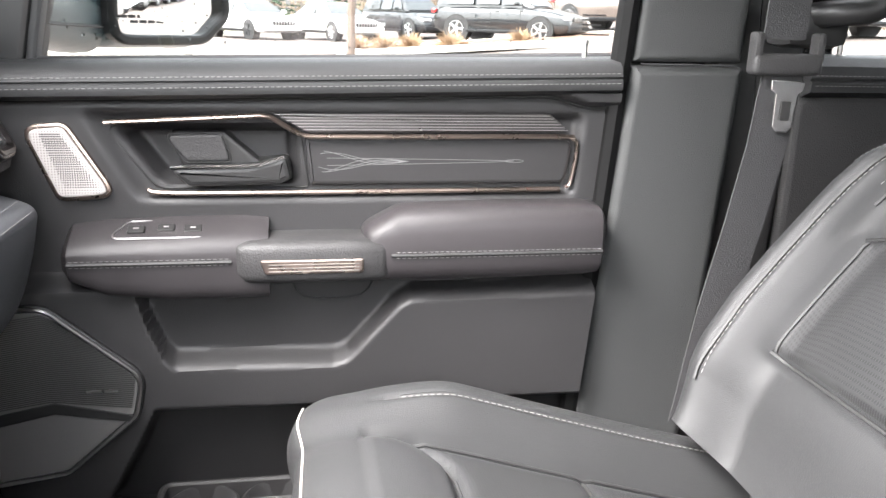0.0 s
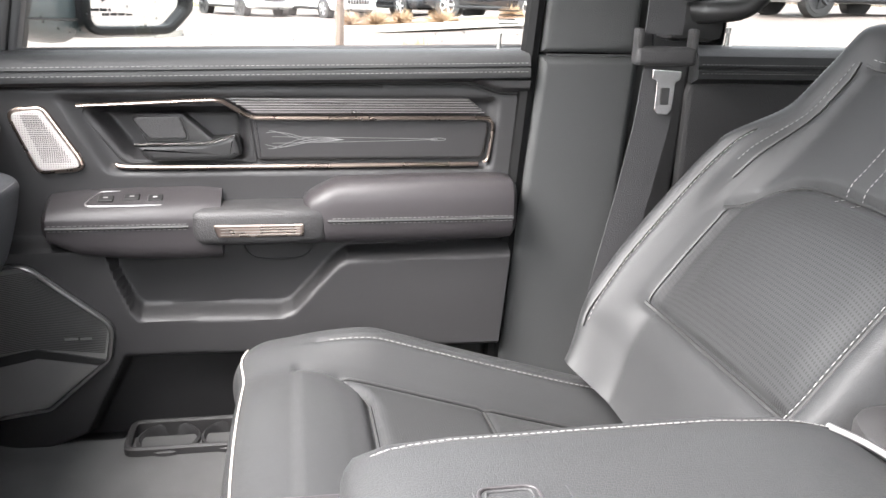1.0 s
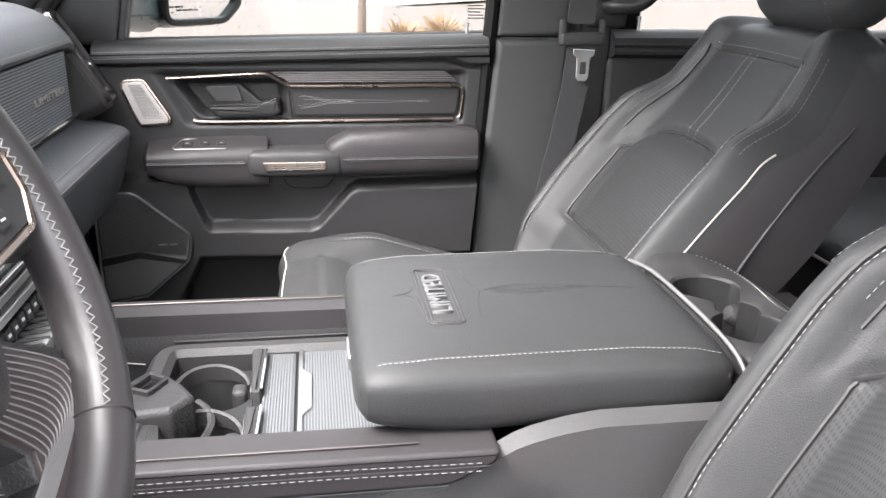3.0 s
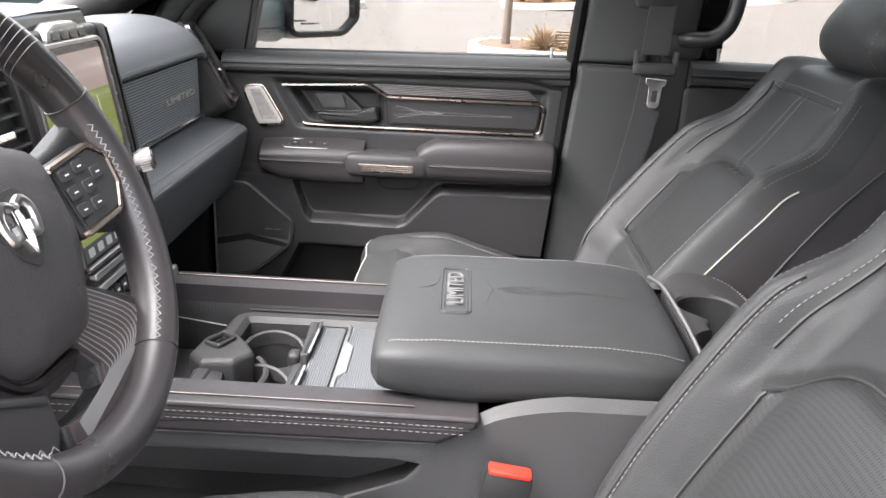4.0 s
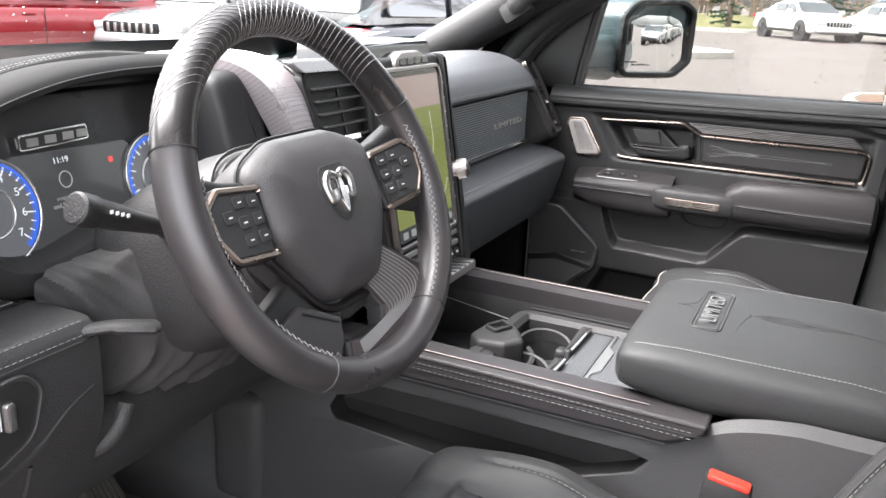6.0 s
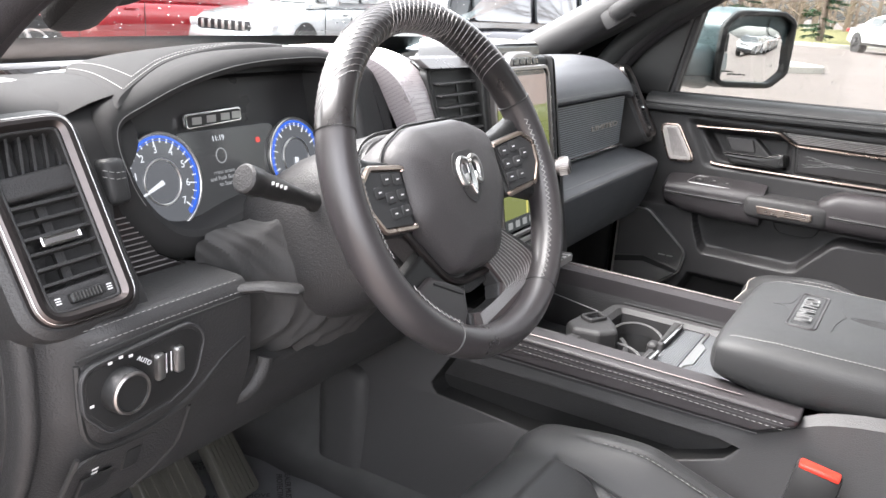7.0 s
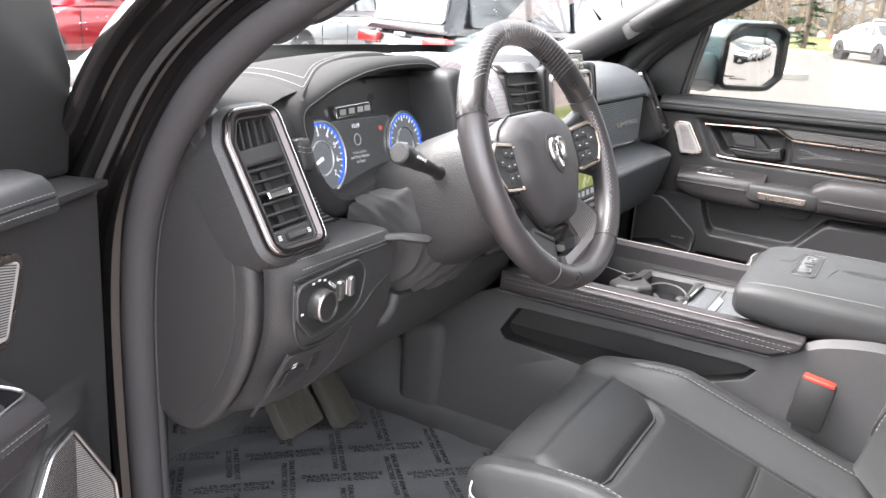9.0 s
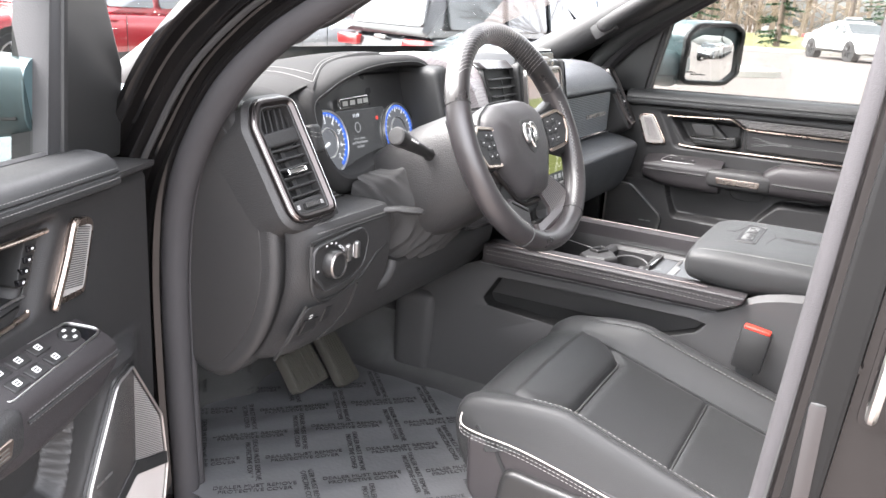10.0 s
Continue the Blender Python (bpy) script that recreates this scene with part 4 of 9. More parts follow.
# ---- B-pillars ----
for s in (-1, 1):
    nm = "passenger" if s > 0 else "driver"
    x0 = 0.0 if s > 0 else -0.055
    bp = thing("center_pillar", (0.52 + x0, s * 0.8, 0.7), "dark grey moulded centre pillar trim on the %s side" % nm, "pillar", "center pillars", "structure")
    def lean(x, z):
        return x + x0 + (z - 1.28) * 0.075
    def f(x, z, w):
        return V(lean(x, z), s * (0.815 - w), z)
    part("lower_trim", prism(B(), rounded([(0.462, 0.72), (0.625, 0.72), (0.618, 1.279), (0.472, 1.279)], 0.006), f, -0.03, 0.026, 0.012, 4), PILLARSKIN, bp)
    part("upper_trim", prism(B(), rounded([(0.472, 1.283), (0.615, 1.283), (0.595, 1.74), (0.475, 1.74)], 0.004), f, -0.03, 0.024, 0.012, 4), PILLARSKIN, bp)
    part("belt_channel", prism(B(), rounded([(0.600, 0.72), (0.715, 0.72), (0.70, 1.74), (0.585, 1.74)], 0.004), f, -0.03, 0.006, 0.004), PLAIN, bp)
    if s < 0:
        part("door_seal", tube(B(), [f(0.470, z, -0.010) for z in np.linspace(0.70, 1.74, 14)], 0.0165, 10), SEALSKIN, bp)
    else:
        # near-black colour here stands for the shaded gap between door and pillar
        part("door_seal", tube(B(), [f(0.459, z, 0.010) for z in np.linspace(0.70, 1.74, 14)], 0.0135, 8), STRIPBLACK, bp)
    part("seam", tube(B(), [f(0.478, 1.281, 0.029), f(0.60, 1.281, 0.029)], 0.0012, 5), RUBBER, bp)
    bm = B()
    rings = [[f(p.x, z, p.y) for p in rounded([(0.470, -0.04), (0.470, -0.015), (0.486, -0.035), (0.494, -0.080), (0.56, -0.085), (0.78, -0.085), (0.78, -0.04)], 0.008)] for z in np.linspace(0.45, 1.76, 10)]
    loft(bm, rings)
    part("painted_jamb", bm, PAINT, bp, "glossy black painted jamb")
    if s < 0:
        # black strip beside the seal, pressed upper fold, striker and latch plate
        part("black_strip", prism(B(), [(0.482, 0.46), (0.514, 0.46), (0.514, 1.75), (0.482, 1.75)], lambda u, v, w: f(u, v, -w), 0.028, 0.0885, 0.004), STRIPBLACK, bp, "matt black strip")
        part("upper_pressing", prism(B(), rounded([(0.522, 1.300, 0.03), (0.76, 1.315, 0.02), (0.76, 1.74, 0.02), (0.530, 1.74, 0.02)], 0.02), lambda u, v, w: f(u, v, -w), 0.080, 0.098, 0.010, 4), PAINT, bp)
        part("pressed_edge", tube(B(), [f(0.575, z, -0.086) for z in np.linspace(0.50, 1.28, 12)], 0.006, 8), PAINT, bp)
        st = part("striker_plate", prism(B(), rounded([(0.522, 1.145), (0.556, 1.145), (0.556, 1.245), (0.522, 1.245)], 0.012), lambda u, v, w: f(u, v, -0.085 - w), 0, 0.004, 0.001), PAINT, bp)
        part("striker_loop", tube(B(), smooth([f(0.532, 1.225, -0.088), f(0.532, 1.225, -0.106), f(0.532, 1.165, -0.106), f(0.532, 1.165, -0.088)], 4), 0.005, 8), STEEL, st)
        part("bolt", lathe(B(), [(0.007, 0), (0.007, 0.004), (0.0, 0.005)], axes(f(0.508, 1.197, -0.083), (1, 0, 0), (0, -1, 0)), 10), PAINT, bp)
        part("rubber_stop", box(B(), f(0.498, 1.06, -0.080), (0.018, 0.022, 0.20), 0.008), GLOSSY, bp)

# ---- seat belts ----
for s in (1,):
    sb = thing("seat_belt", (0.60, 0.69, 0.8), "black woven seat belt hanging from a loop on the pillar", "seat belt")
    def strap(pts, width, thick=0.0014):
        rings = []
        for p, wv in pts:
            p, wv = Vector(p), Vector(wv).normalized() * width / 2
            rings.append([p - wv, p - wv * 0.98 + V(0, -thick, 0), p + wv * 0.98 + V(0, -thick, 0), p + wv])
        return loft(B(), rings)
    part("upper_strap", strap([((0.625, 0.700, 1.70), (1, 0, 0)), ((0.612, 0.695, 1.45), (1, 0, 0)), ((0.604, 0.690, 1.315), (1, 0, 0))], 0.052), WEB, sb)
    part("lower_strap", strap([((0.607, 0.688, 1.285), (1, 0, 0.02)), ((0.600, 0.690, 1.20), (1, 0, 0.04)), ((0.582, 0.690, 1.10), (1, 0, 0.08)), ((0.560, 0.688, 1.0), (1, 0, 0.1)), ((0.535, 0.68, 0.86), (1, 0, 0.1))], 0.052), WEB, sb)
    gd = part("guide", box(B(), (0.606, 0.686, 1.288), (0.084, 0.022, 0.024), 0.007, seg=3), SOFT, sb, "grey plastic guide")
    for x in (0.569, 0.644):
        part("guide_horn", box(B(), (x, 0.686, 1.306), (0.010, 0.018, 0.034), 0.004), SOFT, gd)
    tr = [(0.590, 1.272), (0.632, 1.270), (0.630, 1.258), (0.624, 1.255), (0.622, 1.218), (0.616, 1.212), (0.602, 1.213), (0.597, 1.219), (0.597, 1.256), (0.590, 1.260)]
    tg = part("tongue", prism(B(), rounded(tr, 0.003), lambda u, v, w: V(u, 0.684 - w, v), 0, 0.004, 0.0012), CHROME, sb, "bright steel tongue")
    part("slot", prism(B(), rounded([(0.604, 1.248), (0.615, 1.248), (0.615, 1.226), (0.604, 1.226)], 0.002), lambda u, v, w: V(u, 0.679 - w, v), 0, 0.0015, 0.0003), INK, tg)
    part("height_adjuster", box(B(), (0.60, 0.715, 1.43), (0.075, 0.05, 0.06), 0.012), PLAIN, sb)
gh = thing("grab_handle", (0.70, 0.72, 1.35), "black curved grab handle on the centre pillar", "grab handle", "grab handles")
part("grip", tube(B(), smooth([V(0.655, 0.745, 1.340), V(0.672, 0.71, 1.345), V(0.715, 0.695, 1.352), V(0.742, 0.69, 1.385), V(0.752, 0.69, 1.46), V(0.756, 0.69, 1.56), V(0.74, 0.74, 1.62)], 6), 0.0155, 10), PLAIN, gh)
part("foot", box(B(), (0.665, 0.745, 1.33), (0.08, 0.06, 0.05), 0.016), PLAIN, gh)

# ---- rear doors ----
for s in (1, -1):
    rd = thing("rear_door", (1.1, s * 0.8, 0.6), "closed rear door with black panel and privacy window", "vehicle door", "rear doors")
    fr = lambda u, v, w: V(u, s * (0.80 - w), v)
    part("inner_panel", prism(B(), rounded([(0.70, 0.62), (1.55, 0.62), (1.55, 1.245), (0.70, 1.245)], 0.02), fr, -0.08, 0.0, 0.008), SOFT, rd)
    rings = [[fr(u, v + 0.012, w) for w, v in ((-0.05, 1.235), (-0.05, 1.274), (-0.02, 1.284), (0.004, 1.280), (0.016, 1.270), (0.019, 1.256), (0.016, 1.252), (0.021, 1.249), (0.020, 1.238), (0.0, 1.23))] for u in np.linspace(0.705, 1.5, 6)]
    pd = part("sill_pad", loft(B(), rings), LEATHER, rd)
    for v, w in ((1.2705, 0.0195), (1.258, 0.0218)):
        part("stitching", stitch(B(), [fr(0.71, v, w), fr(1.45, v, w)], 0.0006, 0.0045, 0.002), THREAD, pd)
    part("lock_pin", lathe(B(), [(0.009, 0.0), (0.009, 0.002), (0.0035, 0.003), (0.003, 0.02), (0.0045, 0.021), (0.0045, 0.028), (0.0, 0.0285)], Matrix.Translation(fr(0.765, 1.293, -0.02)), 12), SATIN, rd)
    g = part("window_pane", prism(B(), [(0.70, 1.27), (1.50, 1.28), (1.45, 1.72), (0.72, 1.735)], fr, -0.062, -0.059, 0), GLASS, rd, "glass spotted with rain")
    g.visible_shadow = False
    part("window_frame", prism(B(), [(0.70, 1.72), (1.45, 1.70), (1.52, 1.27), (1.56, 1.27), (1.49, 1.76), (0.70, 1.775)], fr, -0.085, -0.04, 0.004), RUBBER, rd)
    bm = B()
    skin(bm, 20, 12, lambda a, t: V(0.55 + 1.05 * a, s * (0.885 + 0.035 * math.sin(math.pi * t) ** 0.6), 0.46 + 0.80 * t))
    part("outer_skin", bm, TEAL, rd, "dark teal painted outer skin")
    bm = B()
    box(bm, (1.62, s * 0.80, 1.25), (0.16, 0.12, 1.05), 0.02)
    solo("rear_pillar", bm, SOFT, "dark trimmed rear pillar of the cab", "pillar", kind="structure")

# ---- rear bench ----
rb = thing("rear_bench", (1.25, 0, 0.72), "black leather rear bench seat with pale seams", "bench seat")
def pad(bm, c, s, e=4, n=28, k=9):
    """A soft block round c with sides s."""
    rings = []
    for i in range(k + 1):
        a = -1 + 2 * i / k
        q = (1 - abs(a) ** 6) ** (1 / 6) if abs(a) < 1 else 0.0
        q = max(q, 0.72)
        rings.append([V(c[0] + p.x * q, c[1] + a * s[1] / 2, c[2] + p.y * q) for p in oval(0, 0, s[0] / 2, s[2] / 2, n, e)])
    return loft(bm, rings)
for y in (-0.42, 0.36):
    part("cushion", pad(B(), (1.15, y, 0.95), (0.52, 0.72, 0.16)), LEATHER, rb)
    part("backrest", pad(B(), (1.50, y, 1.20), (0.16, 0.72, 0.58)), LEATHER, rb)
    part("piping", tube(B(), smooth([V(0.895, y - 0.33, 0.985), V(0.888, y, 0.99), V(0.895, y + 0.33, 0.985)], 6), 0.003, 6), PIPING, rb)

# ---- centre console ----
con = thing("center_console", (0.1, MID, 0.72), "black leather-wrapped centre console with cup holders and ribbed lids", "console")
YL, YR = -0.205, 0.145


def pad_block(bm, c, s):
    return box(bm, c, s, min(s) * 0.4, seg=3)



def con_top(x):
    return lin(x, [-0.42, -0.36, -0.24, 0.20, 0.228, 0.258, 0.290, 0.325, 0.36, 0.62, 0.68], [0.86, 0.93, 0.987, 0.988, 0.993, 1.011, 1.029, 1.038, 1.043, 1.043, 0.98])


XM = 0.224


def side_y(s, yy, x, z, d=0.0):
    t = (z - 0.72) / (con_top(x) - 0.72)
    return V(x, yy + s * (0.012 * (1 - t) - d) - s * 0.012 * step(0.965, 1.0, t), z)


def side_skin(bm, s, yy, x0, x1, n):
    return skin(bm, n, 30, lambda a, t: side_y(s, yy, x0 + (x1 - x0) * a, 0.72 + (con_top(x0 + (x1 - x0) * a) - 0.72) * t))


part("side_panel", side_skin(B(), 1, YR, -0.42, 0.68, 60), CONSKIN, con)
part("rear_side_panel", side_skin(B(), -1, YL, XM, 0.68, 30), CONSKIN, con)
# the driver side carries a long open pocket
mouth = rounded([(-0.198, 0.962, 0.012), (0.214, 0.964, 0.006), (0.192, 0.938, 0.02), (0.085, 0.898, 0.06), (-0.012, 0.884, 0.06), (-0.220, 0.897, 0.008), (-0.229, 0.911, 0.008)], 0.01, 6)
mc = Vector((-0.02, 0.93))
angles = sorted([2 * math.pi * i / 150 for i in range(150)] + [math.atan2(z - mc.y, x - mc.x) % (2 * math.pi) for x, z in ((-0.42, 0.72), (XM, 0.72), (XM, con_top(XM)), (-0.42, con_top(-0.42)), (-0.36, con_top(-0.36)), (-0.24, con_top(-0.24)))])


def mouth_r(d):
    best = 0.0
    for i in range(len(mouth)):
        p, q = mouth[i - 1] - mc, mouth[i] - mc
        e = q - p
        den = d.x * e.y - d.y * e.x
        if abs(den) > 1e-9:
            r, k = (p.x * e.y - p.y * e.x) / den, (p.x * d.y - p.y * d.x) / den
            if r > 0 and -1e-6 <= k <= 1 + 1e-6:
                best = max(best, r)
    return best


def panel_r(d):
    lo, hi = 0.0, 1.0
    for i in range(30):
        m = (lo + hi) / 2
        p = mc + d * m
        inside = -0.42 <= p.x <= XM and 0.72 <= p.y <= con_top(p.x)
        lo, hi = (m, hi) if inside else (lo, m)
    return lo


rings = [[] for i in range(9)]
for a in angles:
    d = Vector((math.cos(a), math.sin(a)))
    rm, rp = mouth_r(d), panel_r(d)
    for k, (r, dep) in enumerate([(rp, 0.0), (rp * 0.66 + rm * 0.34, 0.0), (rp * 0.33 + rm * 0.67, 0.0), (rm + 0.003, 0.0), (rm + 0.001, 0.0008), (rm, 0.003), (rm - 0.001, 0.018), (rm - 0.003, 0.034), (rm * 0.5, 0.036)]):
        p = mc + d * r
        rings[k].append(side_y(-1, YL, p.x, p.y, dep))
pp = part("pocket_panel", loft(B(), rings[:6], caps=False), CONSKIN, con, "grained side panel with a long open pocket")
# walls and back of the pocket, coloured blacker than the panel
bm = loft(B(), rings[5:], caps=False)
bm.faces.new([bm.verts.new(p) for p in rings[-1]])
part("pocket_inside", bm, mat("black_pocket_inside", (0.012, 0.012, 0.012), 0.8, grain=0.5, size=600, vary=0.2, spec=0.2), pp, "black pocket inside")
part("front_column", box(B(), (-0.385, YL + 0.025, 0.80), (0.10, 0.085, 0.19), 0.030, seg=5), CONSKIN, con, "rounded front end of the console")
# leather-wrapped side rails with chrome upper edge
for s, yy in ((-1, YL), (1, YR)):
    f = lambda u, v, w: V(u, yy + s * w, v)
    rail = rounded([(-0.235, 0.988, 0.004), (0.225, 0.990, 0.03), (0.266, 1.010, 0.006), (0.270, 1.023, 0.005), (-0.235, 1.026, 0.004)], 0.006)
    rl = part("side_rail", prism(B(), rail, f, -0.040, 0.010, 0.004, 3), LEATHER_SIDE, con, "leather-wrapped side rail")
    for v in (1.0145, 1.0065):
        part("stitching", stitch(B(), [f(x, v - 0.003 * step(0.1, 0.27, x), 0.0105) for x in np.linspace(-0.225, 0.258, 12)], 0.0007, 0.005, 0.0025), THREAD, rl)
    part("seam_line", tube(B(), [f(-0.23, 1.0105, 0.0098), f(0.260, 1.008, 0.0098)], 0.0006, 5), INK, rl)
    part("chrome_edge", tube(B(), [f(-0.235, 1.0265, -0.006), f(0.0, 1.0265, -0.006), f(0.20, 1.0255, -0.006)], 0.0011, 6, flat=0.8), FRAMING, rl, "thin dull silver edge")
    part("lower_edge", tube(B(), [f(-0.24, 0.985, 0.004), f(0.225, 0.987, 0.004)], 0.0006, 5), DIMTHREAD if s < 0 else RUBBER, rl)

# front well, cup block with its raised surround
part("tray_floor", box(B(), (-0.155, MID, 0.915), (0.17, 0.27, 0.02), 0.004), RUBBER, con)
part("tray_front", box(B(), (-0.236, MID, 0.95), (0.02, 0.27, 0.09), 0.006), PLAIN, con)
for s in (-1, 1):
    part("inner_wall", box(B(), (-0.02, MID + s * 0.1405, 0.958), (0.44, 0.012, 0.085), 0.003), SOFT, con)
    part("wall_line", tube(B(), [V(-0.225, MID + s * 0.1335, 0.985), V(-0.085, MID + s * 0.1335, 0.965)], 0.0009, 5), SATIN, con)
up = lambda u, v, w: V(u, v, w)
block = rounded([(-0.078, -0.164, 0.03), (-0.070, 0.1035, 0.035), (0.22, 0.1035, 0.002), (0.22, -0.164, 0.002)], 0.03, 7)
part("surround", frame_ring(B(), block, up, 0.027, 0.92, 0.9915, 0.007), SOFT, con, "raised soft grey surround")
part("surround_seam", tube(B(), [V(-0.05, 0.1030, 0.9925), V(0.16, 0.1030, 0.9925)], 0.0012, 5), INK, con)
for k, y in enumerate((-0.0805, 0.0205)):
    bm = B()
    c = [(0.0505, 0.0505, 40, 0.966), (0.0425, 0.0415, 2, 0.966), (0.0410, 0.0400, 2, 0.963), (0.0370, 0.0360, 2, 0.895), (0.0340, 0.0330, 2, 0.892)]
    loft(bm, [[V(p.x, p.y, z) for p in oval(0.002, y, a, b, 40, e)] for a, b, e, z in c], caps=False)
    bm.faces.new([bm.verts.new(V(p.x, p.y, 0.892)) for p in oval(0.002, y, 0.034, 0.033, 40, 2)])
    cup = part("cup_holder", bm, PLAIN, con, "sunken black cup holder")
    bm = B()
    arc = [(0.002 + 0.0425 * math.cos(t), y + 0.0415 * math.sin(t), t) for t in np.linspace(0.5, 3.3, 24)]
    rings = []
    for x, yy, t in arc:
        h = 0.016 * math.sin(math.pi * (t - 0.5) / 2.8) ** 0.6
        n = V(math.cos(t), math.sin(t), 0)
        p = V(x, yy, 0.962)
        rings.append([p - n * 0.003, p - n * 0.003 + V(0, 0, h + 0.002), p + V(0, 0, h + 0.004), p + n * 0.003 + V(0, 0, h + 0.002), p + n * 0.003])
    part("cup_collar", loft(bm, rings), SOFT, cup, "raised grey collar")
    part("cup_finger", pad_block(B(), (0.030, y - 0.006, 0.957), (0.016, 0.022, 0.036)), SOFT, cup)
# moulded clip that bridges the front of the cup block
bev = lambda u, v, w: V(u, v, 0.962 + w + 0.06 * (u + 0.05))
ring = rounded([(-0.088, -0.052), (-0.082, -0.006), (-0.064, 0.018), (-0.040, 0.004), (-0.022, -0.020), (-0.006, -0.050), (-0.026, -0.076), (-0.068, -0.078)], 0.009)
clip = part("holder_clip", prism(B(), ring, bev, 0.0, 0.040, 0.008, 3), SOFT, con, "moulded grey holder clip")
part("clip_hollow", frame_ring(B(), rounded([(-0.076, -0.030), (-0.058, 0.002), (-0.036, -0.016), (-0.052, -0.046)], 0.006), bev, 0.004, 0.036, 0.0465, 0.002), SOFT, clip)
part("clip_hollow_floor", prism(B(), rounded([(-0.073, -0.030), (-0.058, -0.002), (-0.039, -0.017), (-0.053, -0.042)], 0.004), bev, 0.038, 0.0408, 0.0002), GLOSSY, clip)
part("clip_bar", box(B(), (-0.052, -0.110, 0.976), (0.040, 0.090, 0.026), 0.009, Matrix.Rotation(radians(9), 3, "Z")), SOFT, clip)
part("clip_lip", tube(B(), smooth([V(-0.026, -0.118, 0.970), V(0.000, -0.090, 0.972), V(0.008, -0.060, 0.974), V(0.002, -0.034, 0.976), V(-0.010, -0.018, 0.978)], 5), 0.0042, 6), SOFT, clip)

# ribbed sliding lids
YC, YW = -0.0295, 0.209
for x0, x1, z in ((0.0565, 0.0905, 0.9835), (0.0935, 0.200, 0.9850)):
    lid = part("sliding_lid", box(B(), ((x0 + x1) / 2, YC, z - 0.006), (x1 - x0, YW, 0.012), 0.0015), RIBDARK, con, "ribbed pale grey sliding lid")
    bm = B()
    n = int((x1 - x0 - 0.002) / 0.0030)
    for i in range(n):
        x = x0 + 0.0025 + i * 0.0030
        box(bm, (x, YC, z + 0.0003), (0.0018, YW - 0.004, 0.0012), 0.0003, seg=1)
    tagged(part("rib", bm, RIBPALE, lid), kind="stuff")
part("lid_gap", box(B(), (0.092, YC, 0.975), (0.0035, YW, 0.008), 0), INK, con)
part("lid_grip", prism(B(), rounded([(0.0940, YC - 0.104), (0.0990, YC - 0.104), (0.0990, YC - 0.045), (0.1085, YC - 0.030), (0.1085, YC + 0.040), (0.0990, YC + 0.055), (0.0990, YC + 0.104), (0.0940, YC + 0.104)], 0.004), lambda u, v, w: V(u, v, 0.9850 + w), -0.004, 0.0035, 0.001), SATIN, con, "satin silver grip strip")
for y0, y1, w0, w1 in ((-0.030, 0.074, 0.010, 0.017), (-0.134, -0.056, 0.012, 0.016)):
    a = part("divider", prism(B(), rounded([(0.056 - w0, y0), (0.056, y0), (0.058, y1), (0.058 - w1, y1)], 0.004), lambda u, v, w: V(u, v, 0.962 + w), -0.02, 0.031, 0.004), SOFT, con)
    part("divider_edge", tube(B(), [V(0.0555, y0 + 0.004, 0.9925), V(0.0575, y1 - 0.004, 0.9925)], 0.0020, 6), CHROME, a, "bright chrome edge")
    part("divider_face", box(B(), (0.0455 if y0 > -0.1 else 0.043, (y0 + y1) / 2, 0.978), (0.003, (y1 - y0) * 0.8, 0.018), 0.001), SATIN, a, "satin face")

# ---- armrest lid ----
lid = thing("console_armrest", (0.32, MID, 1.02), "padded black leather armrest lid embossed with LIMITED", "armrest")


def lid_ring(x):
    a = lin(x, [0.148, 0.150, 0.158, 0.18, 0.30, 0.455, 0.488, 0.498], [0.120, 0.140, 0.151, 0.157, 0.160, 0.160, 0.152, 0.14])
    top = lin(x, [0.148, 0.150, 0.158, 0.175, 0.22, 0.40, 0.462, 0.488, 0.498], [1.060, 1.072, 1.081, 1.087, 1.091, 1.091, 1.086, 1.080, 1.07])
    bot = lin(x, [0.148, 0.16, 0.22, 0.26, 0.498], [1.035, 1.018, 1.006, 1.004, 1.02])
    pts = []
    for i in range(48):
        t = 2 * math.pi * i / 48
        c, s = math.cos(t), math.sin(t)
        e = 5.0 if s > 0 else 3.0
        y = MID + (a + 0.004 * s) * math.copysign(abs(c) ** (2 / e), c)
        mid = bot + (top - bot) * 0.45
        h = (top - mid) if s > 0 else (mid - bot)
        z = mid + h * math.copysign(abs(s) ** (2 / e), s) + (0.004 * (1 - ((y - MID) / 0.16) ** 2) if s > 0 else 0)
        pts.append(V(x, y, z))
    return pts


part("pad", loft(B(), [lid_ring(x) for x in (0.148, 0.1495, 0.152, 0.158, 0.166, 0.18, 0.20, 0.22, 0.26, 0.30, 0.35, 0.40, 0.43, 0.455, 0.47, 0.48, 0.49, 0.498)]), LEATHER, lid)


def lid_z(x, y):
    r = lid_ring(x)
    tops = [p for p in r if p.z > 1.05]
    tops.sort(key=lambda p: p.y)
    return lin(y, [p.y for p in tops], [p.z for p in tops])


for y0 in (MID - 0.136, MID + 0.136):
    pts = [V(x, y0 + (0.006 if y0 < MID else -0.006) * (1 - step(0.15, 0.2, x)), lid_z(x, y0) + 0.0006) for x in np.linspace(0.152, 0.486, 50)]
    part("stitching", stitch(B(), pts, 0.0007, 0.0036, 0.0014), THREAD, lid)
    part("seam_line", tube(B(), [p + V(0, 0.0022 if y0 < MID else -0.0022, -0.0006) for p in pts], 0.0011, 5), INK, lid)
fl = lambda u, v, w: V(u, v, lid_z(u, v) + w)
badge = rounded([(0.220, MID - 0.078, 0.010), (0.257, MID - 0.078, 0.010), (0.257, MID + 0.070, 0.010), (0.220, MID + 0.070, 0.010)], 0.010)
